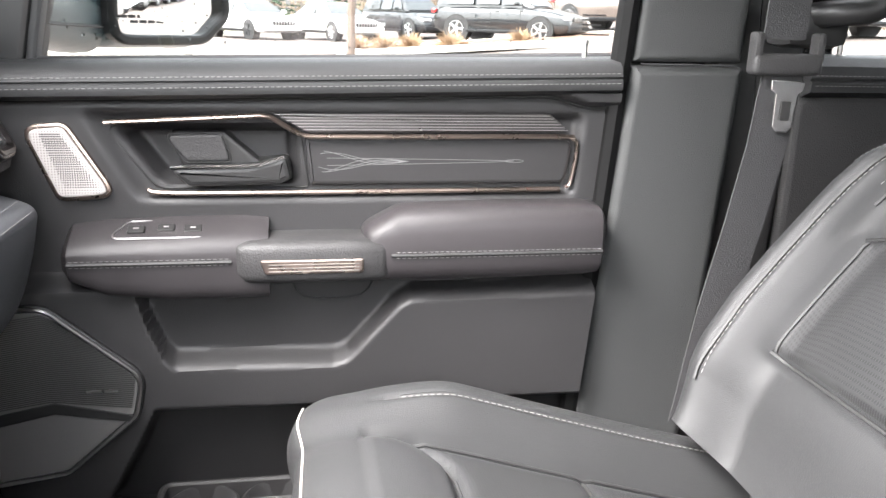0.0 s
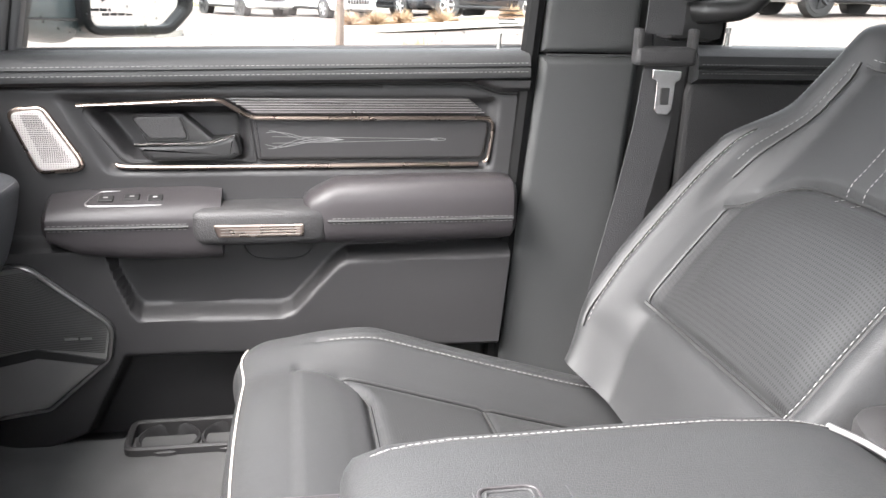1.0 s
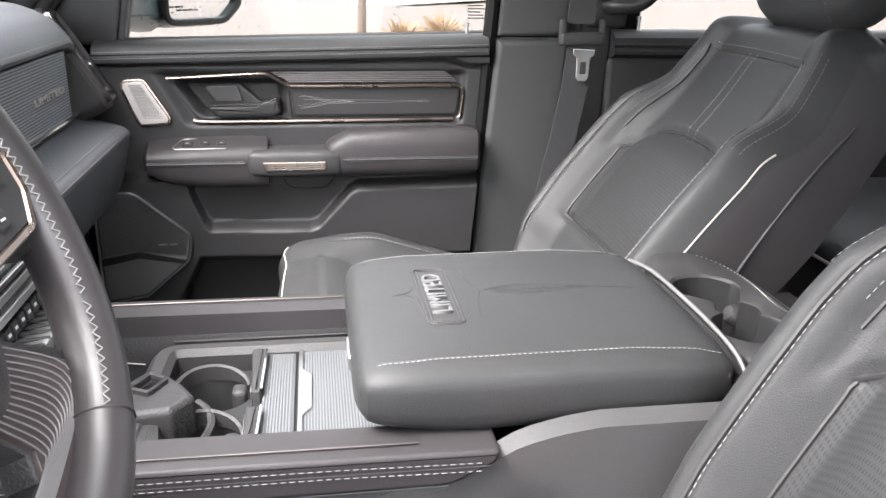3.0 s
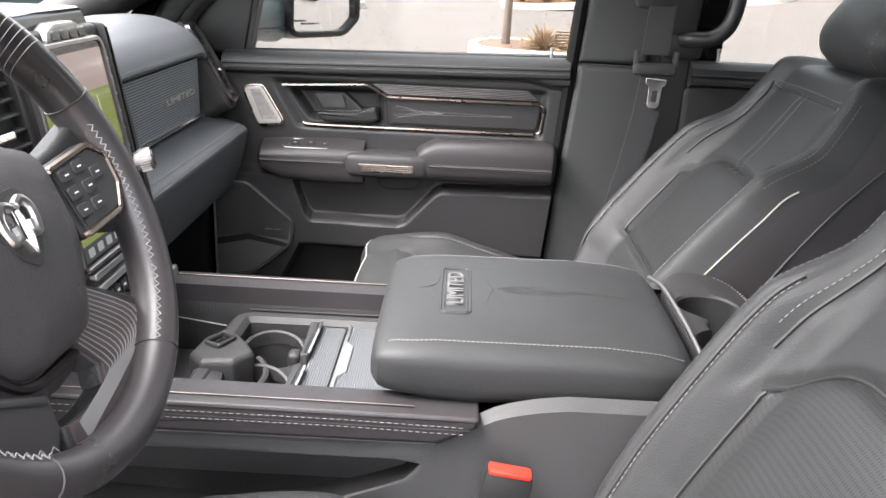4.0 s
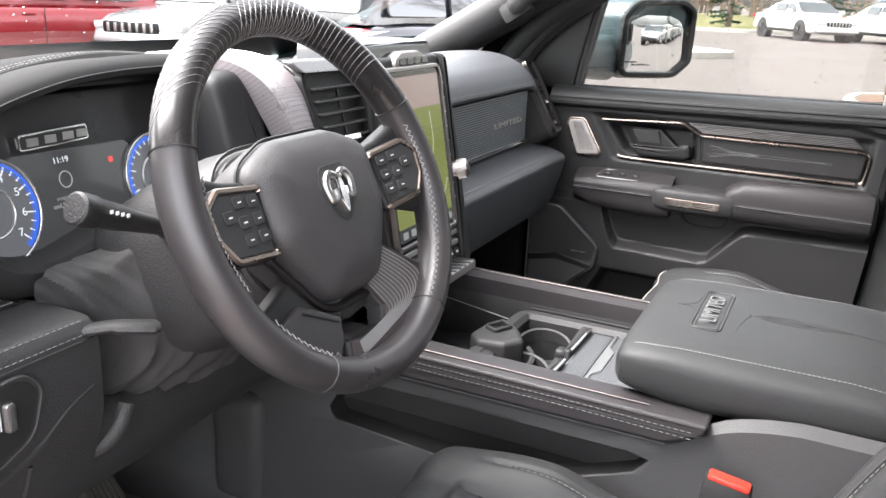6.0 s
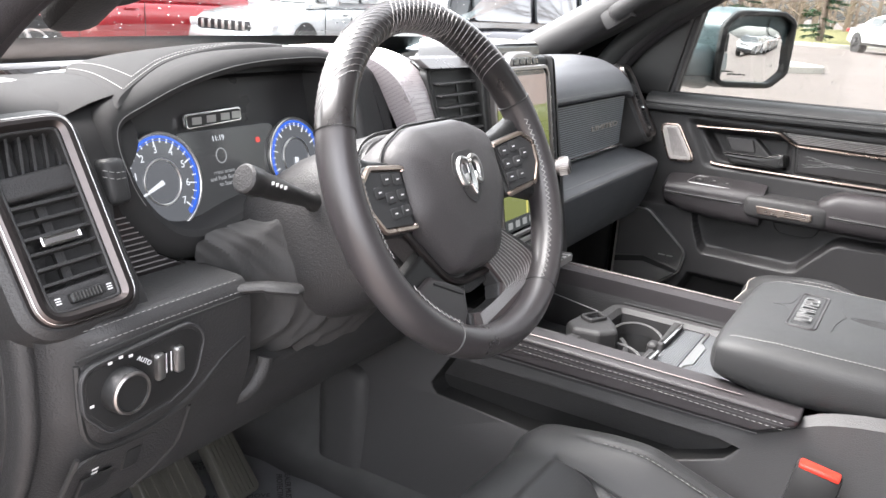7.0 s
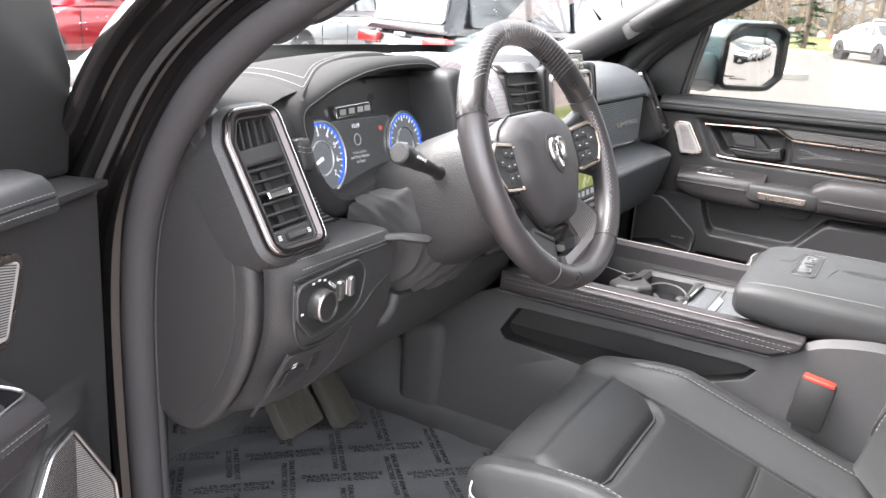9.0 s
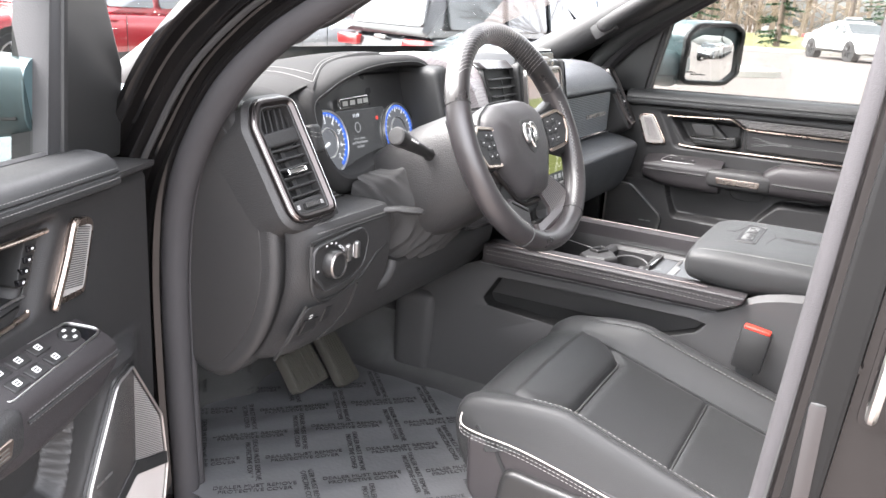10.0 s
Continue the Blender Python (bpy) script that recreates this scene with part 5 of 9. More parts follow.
bd = part("badge_rim", frame_ring(B(), badge, fl, 0.0022, -0.001, 0.0014, 0.0006), LEATHER_SIDE, lid, "embossed rounded frame")
part("badge_rim_inner", frame_ring(B(), inset(badge, 0.0045), fl, 0.0012, -0.001, 0.0012, 0.0004), RUBBER, lid, "stitched inner frame")
words("lettering", "LIMITED", 0.0285, axes(V(0.2385, MID - 0.004, lid_z(0.245, MID) + 0.0002), (0, 1, 0), (0, 0, 1)) @ Matrix.Rotation(0, 4, "Z"), mat("embossed_grey", (0.10, 0.10, 0.10), 0.4, vary=0.1), lid, 0.0020, label="raised grey lettering")
bm = B()
def lp(u, v):
    return V(u, v, lid_z(u, v) + 0.0003)
for s in (-1, 1):
    tube(bm, smooth([lp(0.193, MID), lp(0.206, MID + s * 0.003), lp(0.214, MID + s * 0.012), lp(0.218, MID + s * 0.04), lp(0.219, MID + s * 0.066)], 6), 0.0006, 4)
    tube(bm, smooth([lp(0.284, MID), lp(0.278, MID + s * 0.02), lp(0.274, MID + s * 0.045), lp(0.273, MID + s * 0.066)], 6), 0.0006, 4)
    for k in range(3):
        am = 0.005 + 0.004 * k
        ln = 0.05 + 0.035 * k
        tube(bm, [lp(0.288 + ln * t, MID + s * am * math.sin(math.pi * t ** 0.7) * (1 - 0.3 * t)) for t in np.linspace(0, 1, 18)], 0.00045, 4)
    tube(bm, [lp(0.295 + 0.155 * t, MID + s * 0.0022 * (1 - t)) for t in np.linspace(0, 1, 14)], 0.00045, 4)
marks("scroll_stitching", bm, RUBBER, lid, "fine dark scroll stitching")

# latch on the front of the lid and the shell behind
bm = B()
prism(bm, rounded([(-0.055, 1.022), (-0.005, 1.022), (-0.005, 1.040), (-0.055, 1.040)], 0.006), lambda u, v, w: V(0.150 - w, u, v), 0, 0.004, 0.0015)
part("latch", bm, SATIN, lid)

# rear deck with its own double cup holder
dc = Vector((0.574, MID))


def deck_r(d, a=0.060, b=0.192, e=2.8):
    return 1.0 / (abs(d.x / a) ** e + abs(d.y / b) ** e) ** (1 / e)


def cup_r(d):
    best = 0.024
    for c, r in ((Vector((-0.008, 0.062)), 0.039), (Vector((-0.010, -0.048)), 0.039)):
        k = d.dot(c)
        q = k * k - (c.dot(c) - r * r)
        if q >= 0:
            best = max(best, k + math.sqrt(q))
    return best


dirs = [Vector((math.cos(a), math.sin(a))) for a in np.linspace(0, 2 * math.pi, 161)[:-1]]
lay = [(lambda d: deck_r(d) + 0.002, 0.80), (deck_r, 1.026), (deck_r, 1.054), (lambda d: deck_r(d) - 0.003, 1.060), (lambda d: deck_r(d) - 0.008, 1.062), (lambda d: min(cup_r(d) + 0.004, deck_r(d) - 0.009), 1.062),
       (lambda d: min(cup_r(d), deck_r(d) - 0.011), 1.059), (lambda d: min(cup_r(d) - 0.002, deck_r(d) - 0.012), 1.016), (lambda d: min(cup_r(d) - 0.005, deck_r(d) - 0.016), 0.985), (lambda d: 0.01, 0.985)]
bm = loft(B(), [[V(dc.x + d.x * f(d), dc.y + d.y * f(d), z) for d in dirs] for f, z in lay])
for f in bm.faces:
    if len(f.verts) == 4 and f.calc_center_median().z < 1.060 and (f.calc_center_median() - V(dc.x, dc.y, 1.0)).to_2d().length < 0.13 and all((v.co.to_2d() - dc).length < deck_r((v.co.to_2d() - dc).normalized()) - 0.006 for v in f.verts):
        f.material_index = 1
deck = part("rear_deck", bm, [GRAINED, PLAIN], con, "grained rear deck with a sunken double cup holder")
part("deck_arc", tube(B(), smooth([V(0.502, MID - 0.176, 1.046), V(0.512, MID - 0.12, 1.064), V(0.5165, MID - 0.04, 1.068), V(0.5175, MID + 0.06, 1.068), V(0.516, MID + 0.12, 1.066), V(0.510, MID + 0.165, 1.060)], 8), 0.0032, 8, flat=0.7), DARKCHROME, deck, "bright satin arc")
for y in (MID + 0.060, MID - 0.050):
    part("cup_finger", lathe(B(), [(0.0, 0.0), (0.013, 0.0), (0.013, 0.012), (0.009, 0.019), (0.0, 0.021)], axes(V(0.606, y - 0.012, 1.026), (0, 1, 0), (-1, 0, 0.5)), 16), SOFT, deck)
bm = B()
for a in np.linspace(-1.25, 1.40, 90):
    d = Vector((math.cos(a), math.sin(a)))
    p, q = dc + d * (deck_r(d) - 0.001), dc + d * (deck_r(d) - 0.016)
    tube(bm, [V(p.x, p.y, 1.059), V(q.x, q.y, 1.0632)], 0.0008, 4)
tagged(part("ribbed_edge", bm, SATIN, deck), kind="stuff")

# ---- dashboard ----
dash = thing("dashboard", (-0.45, 0, 0.95), "black leather-topped dashboard with screen, vents and instrument cluster", "dashboard")


def dash_z(x, y):
    """Height of the upper surface."""
    z = lin(x, [-1.0, -0.85, -0.6, -0.42, -0.36], [1.285, 1.305, 1.328, 1.345, 1.345])
    z -= 0.05 * step(0.55, 0.82, abs(y - MID))
    z += 0.012 * step(-0.79, -0.67, y) * (1 - step(-0.28, -0.22, y)) * step(-0.62, -0.50, x)
    return z


bm = B()
skin(bm, 30, 50, lambda s, t: V(-1.0 + 0.66 * s, -0.80 + 1.57 * t, dash_z(-1.0 + 0.66 * s, -0.80 + 1.57 * t)))
part("top", bm, DASHTOP, dash, "soft black upper surface")

# passenger side: pad, ribbed panel, lower pad, glove box
sec = [(-0.46, 1.345), (-0.40, 1.350), (-0.345, 1.346), (-0.305, 1.330), (-0.280, 1.308), (-0.270, 1.288), (-0.270, 1.282), (-0.276, 1.276), (-0.300, 1.272)]
def pside(pts, y0, y1, n=30, k=6, drop=0.035, bend=1.0, fall=0.0):
    cur = smooth([V(x, 0, z) for x, z in pts], k)
    def fn(s, t):
        p = cur[int(round(t * (len(cur) - 1)))]
        y = y0 + (y1 - y0) * s
        e = step(0.62, 0.80, y)
        return V(p.x - 0.05 * e * e * bend, y, p.z - drop * e * bend - fall * step(0.20, 0.10, y) ** 2)
    return skin(B(), n, len(cur) - 1, fn)
upad = part("passenger_pad", pside(sec, 0.105, 0.70), SKYLITHIDE, dash)
for z in (1.2905, 1.284):
    part("stitching", stitch(B(), [V(-0.2688, y, z) for y in np.linspace(0.13, 0.655, 12)], 0.0006, 0.0045, 0.002), THREAD, upad)
rib = part("ribbed_panel", box(B(), (-0.289, 0.395, 1.2145), (0.012, 0.53, 0.113), 0.003), PANELDARK, dash, "dark panel of fine horizontal ribs")
bm = B()
for i in range(24):
    tube(bm, [V(-0.2830, 0.135, 1.165 + i * 0.0045), V(-0.2830, 0.655, 1.165 + i * 0.0045)], 0.0013, 5)
tagged(part("rib", bm, PANELRIB, rib), kind="stuff")
words("lettering", "LIMITED", 0.030, axes(V(-0.2805, 0.545, 1.212), (0, 1, 0), (1, 0, 0.02)) @ Matrix.Diagonal((1.45, 0.50, 1.0, 1.0)), PIPING, dash, 0.0012, label="silver lettering")
part("chrome_strip", tube(B(), [V(-0.2805, 0.115, 1.1615), V(-0.2785, 0.66, 1.1615)], 0.0042, 8), CHROME, dash, "bright chrome strip")
low = [(-0.300, 1.158), (-0.286, 1.1535), (-0.262, 1.1485), (-0.232, 1.1415), (-0.211, 1.1335), (-0.2035, 1.124), (-0.2045, 1.112), (-0.214, 1.07), (-0.232, 1.02), (-0.262, 0.985), (-0.33, 0.958), (-0.48, 0.95)]
lpad = part("lower_pad", pside(low, 0.105, 0.735, 34, bend=0.25, fall=0.045), SKYLITHIDE, dash)
for z, x in ((1.1372, -0.2170), (1.1262, -0.2042)):
    part("stitching", stitch(B(), [V(x + 0.0006, y, z + 0.0008 - 0.045 * step(0.20, 0.10, y) ** 2) for y in np.linspace(0.115, 0.70, 40)], 0.0009, 0.0045, 0.002), THREAD, lpad)
part("glove_seam", tube(B(), [V(-0.2175, 0.16, 1.062), V(-0.2175, 0.64, 1.062)], 0.0012, 5), INK, lpad)
part("pad_end", prism(B(), rounded([(-0.48, 0.95), (-0.30, 0.965), (-0.235, 1.03), (-0.222, 1.10), (-0.24, 1.15), (-0.30, 1.17), (-0.48, 1.17)], 0.02), lambda u, v, w: V(u - 0.03, 0.70 + w, v - 0.02), 0, 0.06, 0.01), SOFT, dash)


def vent_frame(o, up, out):
    up, out = Vector(up).normalized(), Vector(out)
    out = (out - up * out.dot(up)).normalized()
    side = up.cross(out)
    return lambda u, v, w: Vector(o) + side * u + up * v + out * w


def make_vent(s, name_label):
    """A tall air vent: frame, slats, tab and thumb wheel. s: +1 passenger end, -1 driver end."""
    f0 = vent_frame((-0.280, 0.742, 1.250) if s > 0 else (-0.278, -0.756, 1.258), (-0.58, 0.0, 1), (0.95, s * 0.10, 0.45))
    f = (lambda u, v, w: f0(u * (-1.16 if s < 0 else 1), v, w))
    ring = rounded([(-0.034, -0.088, 0.02), (0.044, -0.088, 0.026), (0.046, 0.055, 0.03), (0.030, 0.092, 0.025), (-0.036, 0.092, 0.02)], 0.02, 7)
    h = part("end_vent", frame_ring(B(), inset(ring, -0.008), f, 0.014, -0.08, -0.002, 0.006), SOFT, dash, name_label)
    part("vent_back", prism(B(), inset(ring, 0.002), f, -0.05, -0.030, 0.0), INK, h)
    vf = part("vent_frame", frame_ring(B(), ring, f, 0.0115, -0.004, 0.0080, 0.0040), FRAMING, h, "dark bronze satin frame")
    part("bright_edge", frame_ring(B(), inset(ring, 0.0012), f, 0.0010, 0.002, 0.0062, 0.0003), CHROME, vf, "thin bright edge")
    part("inner_wall", frame_ring(B(), inset(ring, 0.0112), f, 0.0030, -0.030, 0.0035, 0.001), SOFT, h)
    part("bridge", prism(B(), rounded([(-0.026, 0.026), (0.036, 0.022), (0.036, 0.043), (-0.026, 0.048)], 0.002), f, -0.03, 0.0015, 0.004, 3), SOFT, h)
    for i in range(6):
        a = -0.020 + i * 0.0095
        part("demister_fin", prism(B(), [(a, 0.046), (a + 0.0022, 0.046), (a - 0.0048, 0.080), (a - 0.0070, 0.080)], f, -0.028, -0.006, 0), SOFT, h)
    for i in range(6):
        v = -0.050 + i * 0.0135
        part("slat", prism(B(), rounded([(-0.0235, v), (0.0335, v - 0.002), (0.0335, v + 0.0008), (-0.0235, v + 0.0028)], 0.0008), f, -0.014, 0.0010, 0.0006), SOFT, h)
    for u in (-0.012, 0.004, 0.020):
        part("rear_fin", prism(B(), [(u, -0.055), (u + 0.003, -0.055), (u + 0.003, 0.026), (u, 0.026)], f, -0.030, -0.016, 0), SOFT, h)
    part("tab_stem", prism(B(), [(0.002, -0.052), (0.009, -0.052), (0.009, 0.022), (0.002, 0.022)], f, -0.016, -0.010, 0), SOFT, h)
    tb = part("tab", frame_ring(B(), rounded([(-0.010, -0.019), (0.021, -0.020), (0.021, -0.0115), (-0.010, -0.0105)], 0.002), f, 0.0022, -0.002, 0.0060, 0.0008), CHROME, h, "bright chrome tab")
    part("tab_face", prism(B(), rounded([(-0.0085, -0.0175), (0.0195, -0.0185), (0.0195, -0.013), (-0.0085, -0.012)], 0.001), f, -0.002, 0.0045, 0.0005), SATIN, tb)
    part("thumb_plate", prism(B(), rounded([(-0.023, -0.076), (0.028, -0.077), (0.0335, -0.056), (-0.0235, -0.053)], 0.005), f, -0.03, -0.0005, 0.003), SOFT, h)
    tw_ = part("thumb_wheel", prism(B(), rounded([(-0.010, -0.0700), (0.016, -0.0710), (0.016, -0.0615), (-0.010, -0.0605)], 0.003), f, -0.004, 0.0045, 0.002), PLAIN, h)
    bm = B()
    for i in range(9):
        a = -0.007 + i * 0.0026
        box(bm, f(a, -0.0658, 0.0046), (0.0008, 0.0008, 0.0060), 0, Matrix.Rotation(radians(-30), 3, "Y"))
    marks("wheel_ridge", bm, SATIN, tw_)
    bm = B()
    for a, b in ((-0.0185, 0.004), (0.0215, 0.004)):
        for k in range(3):
            prism(bm, [(a, -0.068 + k * 0.0022), (a + b, -0.068 + k * 0.0022), (a + b, -0.067 + k * 0.0022), (a, -0.067 + k * 0.0022)], f, -0.002, 0.0, 0)
    marks("marking", bm, WHITE, h, "tiny white symbols")
    return h


make_vent(1, "tall air vent in a bright frame")
make_vent(-1, "tall air vent in a bright frame")

# driver side shell behind the vent, switch panel and knee panel
def dside(y0, y1, pts, n=20, k=5, cut=0.0):
    cur = smooth([V(x, 0, z) for x, z in pts], k)
    def fn(s, t):
        p = cur[int(round(t * (len(cur) - 1)))]
        y = y0 + (y1 - cut * step(1.31, 1.25, p.z) - y0) * s
        e = step(-0.72, -0.80, y)
        return V(p.x - 0.035 * e * e, y, p.z + 0.010 * step(-0.76, -0.65, y) * step(1.28, 1.325, p.z))
    return skin(B(), n, len(cur) - 1, fn)
part("driver_corner", dside(-0.802, -0.640, [(-0.50, 1.334), (-0.40, 1.333), (-0.362, 1.330), (-0.338, 1.322), (-0.318, 1.306), (-0.295, 1.270), (-0.265, 1.215), (-0.245, 1.185), (-0.240, 1.17)], cut=0.059), DASHTOP, dash)
kn_sec = [(-0.30, 1.178), (-0.24, 1.178), (-0.226, 1.172), (-0.220, 1.155), (-0.220, 1.10), (-0.226, 1.07), (-0.245, 1.02), (-0.275, 0.975), (-0.31, 0.952), (-0.37, 0.94), (-0.5, 0.94)]
kn = part("knee_panel", dside(-0.802, -0.592, kn_sec, 40), SOFT, dash)
part("knee_end", prism(B(), [(x, z) for x, z in kn_sec] + [(-0.5, 1.17)], lambda u, v, w: V(u, -0.6 + w, v), 0, 0.0085, 0.002), SOFT, dash)
part("lower_knee_panel", dside(-0.5915, -0.165, [(-0.40, 1.075), (-0.275, 1.074), (-0.250, 1.071), (-0.240, 1.062), (-0.240, 1.045), (-0.248, 1.015), (-0.276, 0.974), (-0.31, 0.951), (-0.37, 0.94), (-0.5, 0.94)], 40), SOFT, dash)
part("knee_seam", tube(B(), smooth([V(-0.2215, -0.789, 1.152), V(-0.2215, -0.788, 1.100), V(-0.2225, -0.778, 1.076), V(-0.2270, -0.752, 1.062), V(-0.2270, -0.705, 1.064), V(-0.2220, -0.664, 1.080), V(-0.2205, -0.630, 1.104), V(-0.2205, -0.600, 1.116)], 6), 0.0028, 6), INK, kn)
part("knee_seam", tube(B(), [V(-0.2215, -0.789, 1.155), V(-0.2205, -0.70, 1.160), V(-0.2205, -0.596, 1.160)], 0.0020, 5), INK, kn)
part("brake_seam", tube(B(), smooth([V(-0.2275, -0.790, 1.064), V(-0.247, -0.800, 1.016), V(-0.275, -0.800, 0.974)], 6), 0.0024, 5), INK, kn)
part("brake_seam", tube(B(), smooth([V(-0.2270, -0.668, 1.066), V(-0.2460, -0.672, 1.018), V(-0.2760, -0.700, 0.973)], 6), 0.0024, 5), INK, kn)
for z, x in ((1.1758, -0.2302), (1.166, -0.2220)):
    part("stitching", stitch(B(), [V(x + 0.0008, y, z) for y in np.linspace(-0.775, -0.60, 8)], 0.0006, 0.0045, 0.002), THREAD, kn)
# end cap that faces the open door
cap = smooth([Vector(p) for p in ((-0.462, 1.10), (-0.445, 0.955), (-0.375, 0.922), (-0.308, 0.980), (-0.270, 1.075), (-0.275, 1.19), (-0.322, 1.30), (-0.395, 1.335), (-0.452, 1.255))], 8, True)
ec = part("end_cap", prism(B(), cap, lambda u, v, w: V(u, -0.795 - w, v), -0.03, 0.014, 0.012, 4), SOFT, dash)
part("end_cap_face", prism(B(), [Vector((-0.375, 1.125)) + (p - Vector((-0.375, 1.125))) * 0.90 for p in cap], lambda u, v, w: V(u - 0.014, -0.795 - w, v), 0.0, 0.0155, 0.0012), GRAINED, ec)

# headlamp switch panel
fx = lambda u, v, w: V(-0.2195 + w, u, v)
sp = rounded([(-0.792, 1.150, 0.02), (-0.672, 1.158, 0.025), (-0.655, 1.140, 0.025), (-0.668, 1.098, 0.03), (-0.70, 1.085, 0.02), (-0.765, 1.080, 0.02), (-0.790, 1.108, 0.02)], 0.02, 6)
hp = part("switch_panel", prism(B(), sp, fx, -0.004, 0.0035, 0.002), SOFT, dash)
part("panel_recess", prism(B(), inset(sp, 0.005), fx, 0.0, 0.0045, 0.0006), PLAIN, hp)
part("panel_rim", frame_ring(B(), sp, fx, 0.002, 0.0, 0.0055, 0.0006), RUBBER, hp)
kn_m = axes(fx(-0.752, 1.120, 0.0035), (0, 1, 0), (1, 0, 0))
part("headlamp_knob", lathe(B(), [(0.0205, 0.0), (0.0200, 0.012), (0.0180, 0.016), (0.0160, 0.0165), (0.0155, 0.0150), (0.0, 0.0150)], kn_m, 32), PLAIN, hp)
part("knob_ring", lathe(B(), [(0.0190, 0.0140), (0.0190, 0.0155), (0.0176, 0.0170), (0.0160, 0.0165), (0.0160, 0.0140)], kn_m, 32), DARKCHROME, hp, "satin ring")
bm = B()
for a, r in ((110, 0.029), (88, 0.029), (68, 0.029), (190, 0.030)):
    c = (-0.752 + r * math.cos(radians(a)), 1.120 + r * math.sin(radians(a)))
    prism(bm, [(c[0] - 0.002, c[1] - 0.0012), (c[0] + 0.002, c[1] - 0.0012), (c[0] + 0.002, c[1] + 0.0012), (c[0] - 0.002, c[1] + 0.0012)], fx, 0.0042, 0.0049, 0)
for v in (-0.006, 0.007):
    prism(bm, rounded([(-0.7545, 1.120 + v - 0.0012), (-0.7495, 1.120 + v - 0.0012), (-0.7495, 1.120 + v + 0.0012), (-0.7545, 1.120 + v + 0.0012)], 0.0005), fx, 0.0165, 0.0174, 0)
marks("marking", bm, WHITE, hp, "small white symbols")
words("switch_word", "AUTO", 0.0062, axes(fx(-0.7275, 1.1375, 0.0050), (0, 1, -0.75), (1, 0, 0)), WHITE, hp, 0.0002)
for u in (-0.712, -0.690):
    part("thumb_wheel", prism(B(), rounded([(u - 0.005, 1.113), (u + 0.005, 1.114), (u + 0.005, 1.140), (u - 0.005, 1.139)], 0.004), fx, 0.0, 0.0095, 0.003), SATIN, hp, "knurled dimmer wheel")
bm = B()
for u in (-0.704, -0.6985):
    prism(bm, [(u, 1.117), (u + 0.0012, 1.117), (u + 0.0012, 1.136), (u, 1.136)], fx, 0.0042, 0.0049, 0)
marks("marking", bm, WHITE, hp)
# parking brake and pedal switches in the knee panel
fk = lambda u, v, w: V(lin(v, [0.975, 1.02, 1.07], [-0.275, -0.245, -0.226]) + w * 0.9, u, v + w * 0.4)
pk = rounded([(-0.800, 1.000, 0.01), (-0.790, 1.058, 0.02), (-0.690, 1.052, 0.02), (-0.715, 0.990, 0.02)], 0.015)
kp = part("brake_panel", prism(B(), pk, fk, -0.006, 0.0018, 0.0008), SOFT, dash)
part("brake_switch", prism(B(), rounded([(-0.783, 1.010), (-0.781, 1.036), (-0.748, 1.034), (-0.751, 1.010)], 0.004), fk, 0, 0.006, 0.002), PLAIN, kp)
bm = B()
for u, v in ((-0.768, 1.041), (-0.768, 1.0365), (-0.727, 1.038), (-0.727, 1.026)):
    prism(bm, [(u - 0.0032, v - 0.001), (u + 0.0032, v - 0.001), (u + 0.0032, v + 0.001), (u - 0.0032, v + 0.001)], fk, 0.0015, 0.0028, 0)
marks("marking", bm, WHITE, kp, "small white symbols")
part("rocker", prism(B(), rounded([(-0.736, 1.020), (-0.736, 1.044), (-0.718, 1.043), (-0.719, 1.019)], 0.003), fk, 0, 0.0035, 0.001), PLAIN, kp)
# ribbed dark trim between vent and column
bm = prism(B(), [(-0.725, 1.150), (-0.558, 1.150), (-0.558, 1.168), (-0.590, 1.170), (-0.632, 1.193), (-0.662, 1.235), (-0.680, 1.262), (-0.725, 1.262)], lambda u, v, w: V(-0.311 + w, u, v), -0.006, 0.006, 0.001)
rt = part("ribbed_trim", bm, WOOD, dash, "dark ribbed wood trim")
bm = B()
for i in range(13):
    z = 1.169 + i * 0.0058
    tube(bm, [V(-0.3048, -0.722, z), V(-0.3048, lin(z, [1.169, 1.171, 1.193, 1.235], [-0.560, -0.592, -0.634, -0.664]), z)], 0.0008, 4)
marks("rib", bm, INLAY, rt)

# ---- instrument hood and cluster ----
loop = [Vector((p.x, p.y)) for p in smooth([V(y, z, 0) for y, z in ((-0.668, 1.323), (-0.630, 1.341), (-0.570, 1.359), (-0.500, 1.372), (-0.420, 1.377), (-0.340, 1.374), (-0.298, 1.350), (-0.285, 1.295), (-0.300, 1.245), (-0.360, 1.224), (-0.450, 1.221), (-0.510, 1.212), (-0.560, 1.202), (-0.605, 1.208), (-0.643, 1.238), (-0.668, 1.280))], 8, True)]
def cl(r, x, dz=0.0, lean=0.30):
    return [V(x - max(0.0, p.y - 1.28) * lean, p.x, p.y + dz) for p in r]
def lip(k0, k1):
    """Outline set outwards by k0 along the top and k1 along the bottom."""
    return [a.lerp(b, step(1.31, 1.24, a.y)) for a, b in zip(inset(loop, -k0), inset(loop, -k1))]
inner = inset(loop, 0.010)
rings = [cl(inset(loop, 0.016), -0.404), cl(inset(loop, 0.012), -0.35), cl(inner, -0.315), cl(inset(loop, 0.006), -0.302), cl(loop, -0.298), cl(lip(0.005, 0.012), -0.299), cl(lip(0.009, 0.022), -0.305), cl(lip(0.011, 0.029), -0.318), cl(lip(0.011, 0.031), -0.34, -0.003), cl(inset(loop, -0.010), -0.45, -0.016), cl(inset(loop, 0.0), -0.60, -0.04)]
hood = part("instrument_hood", loft(B(), rings, caps=False), DASHTOP, dash, "stitched leather hood over the instruments")
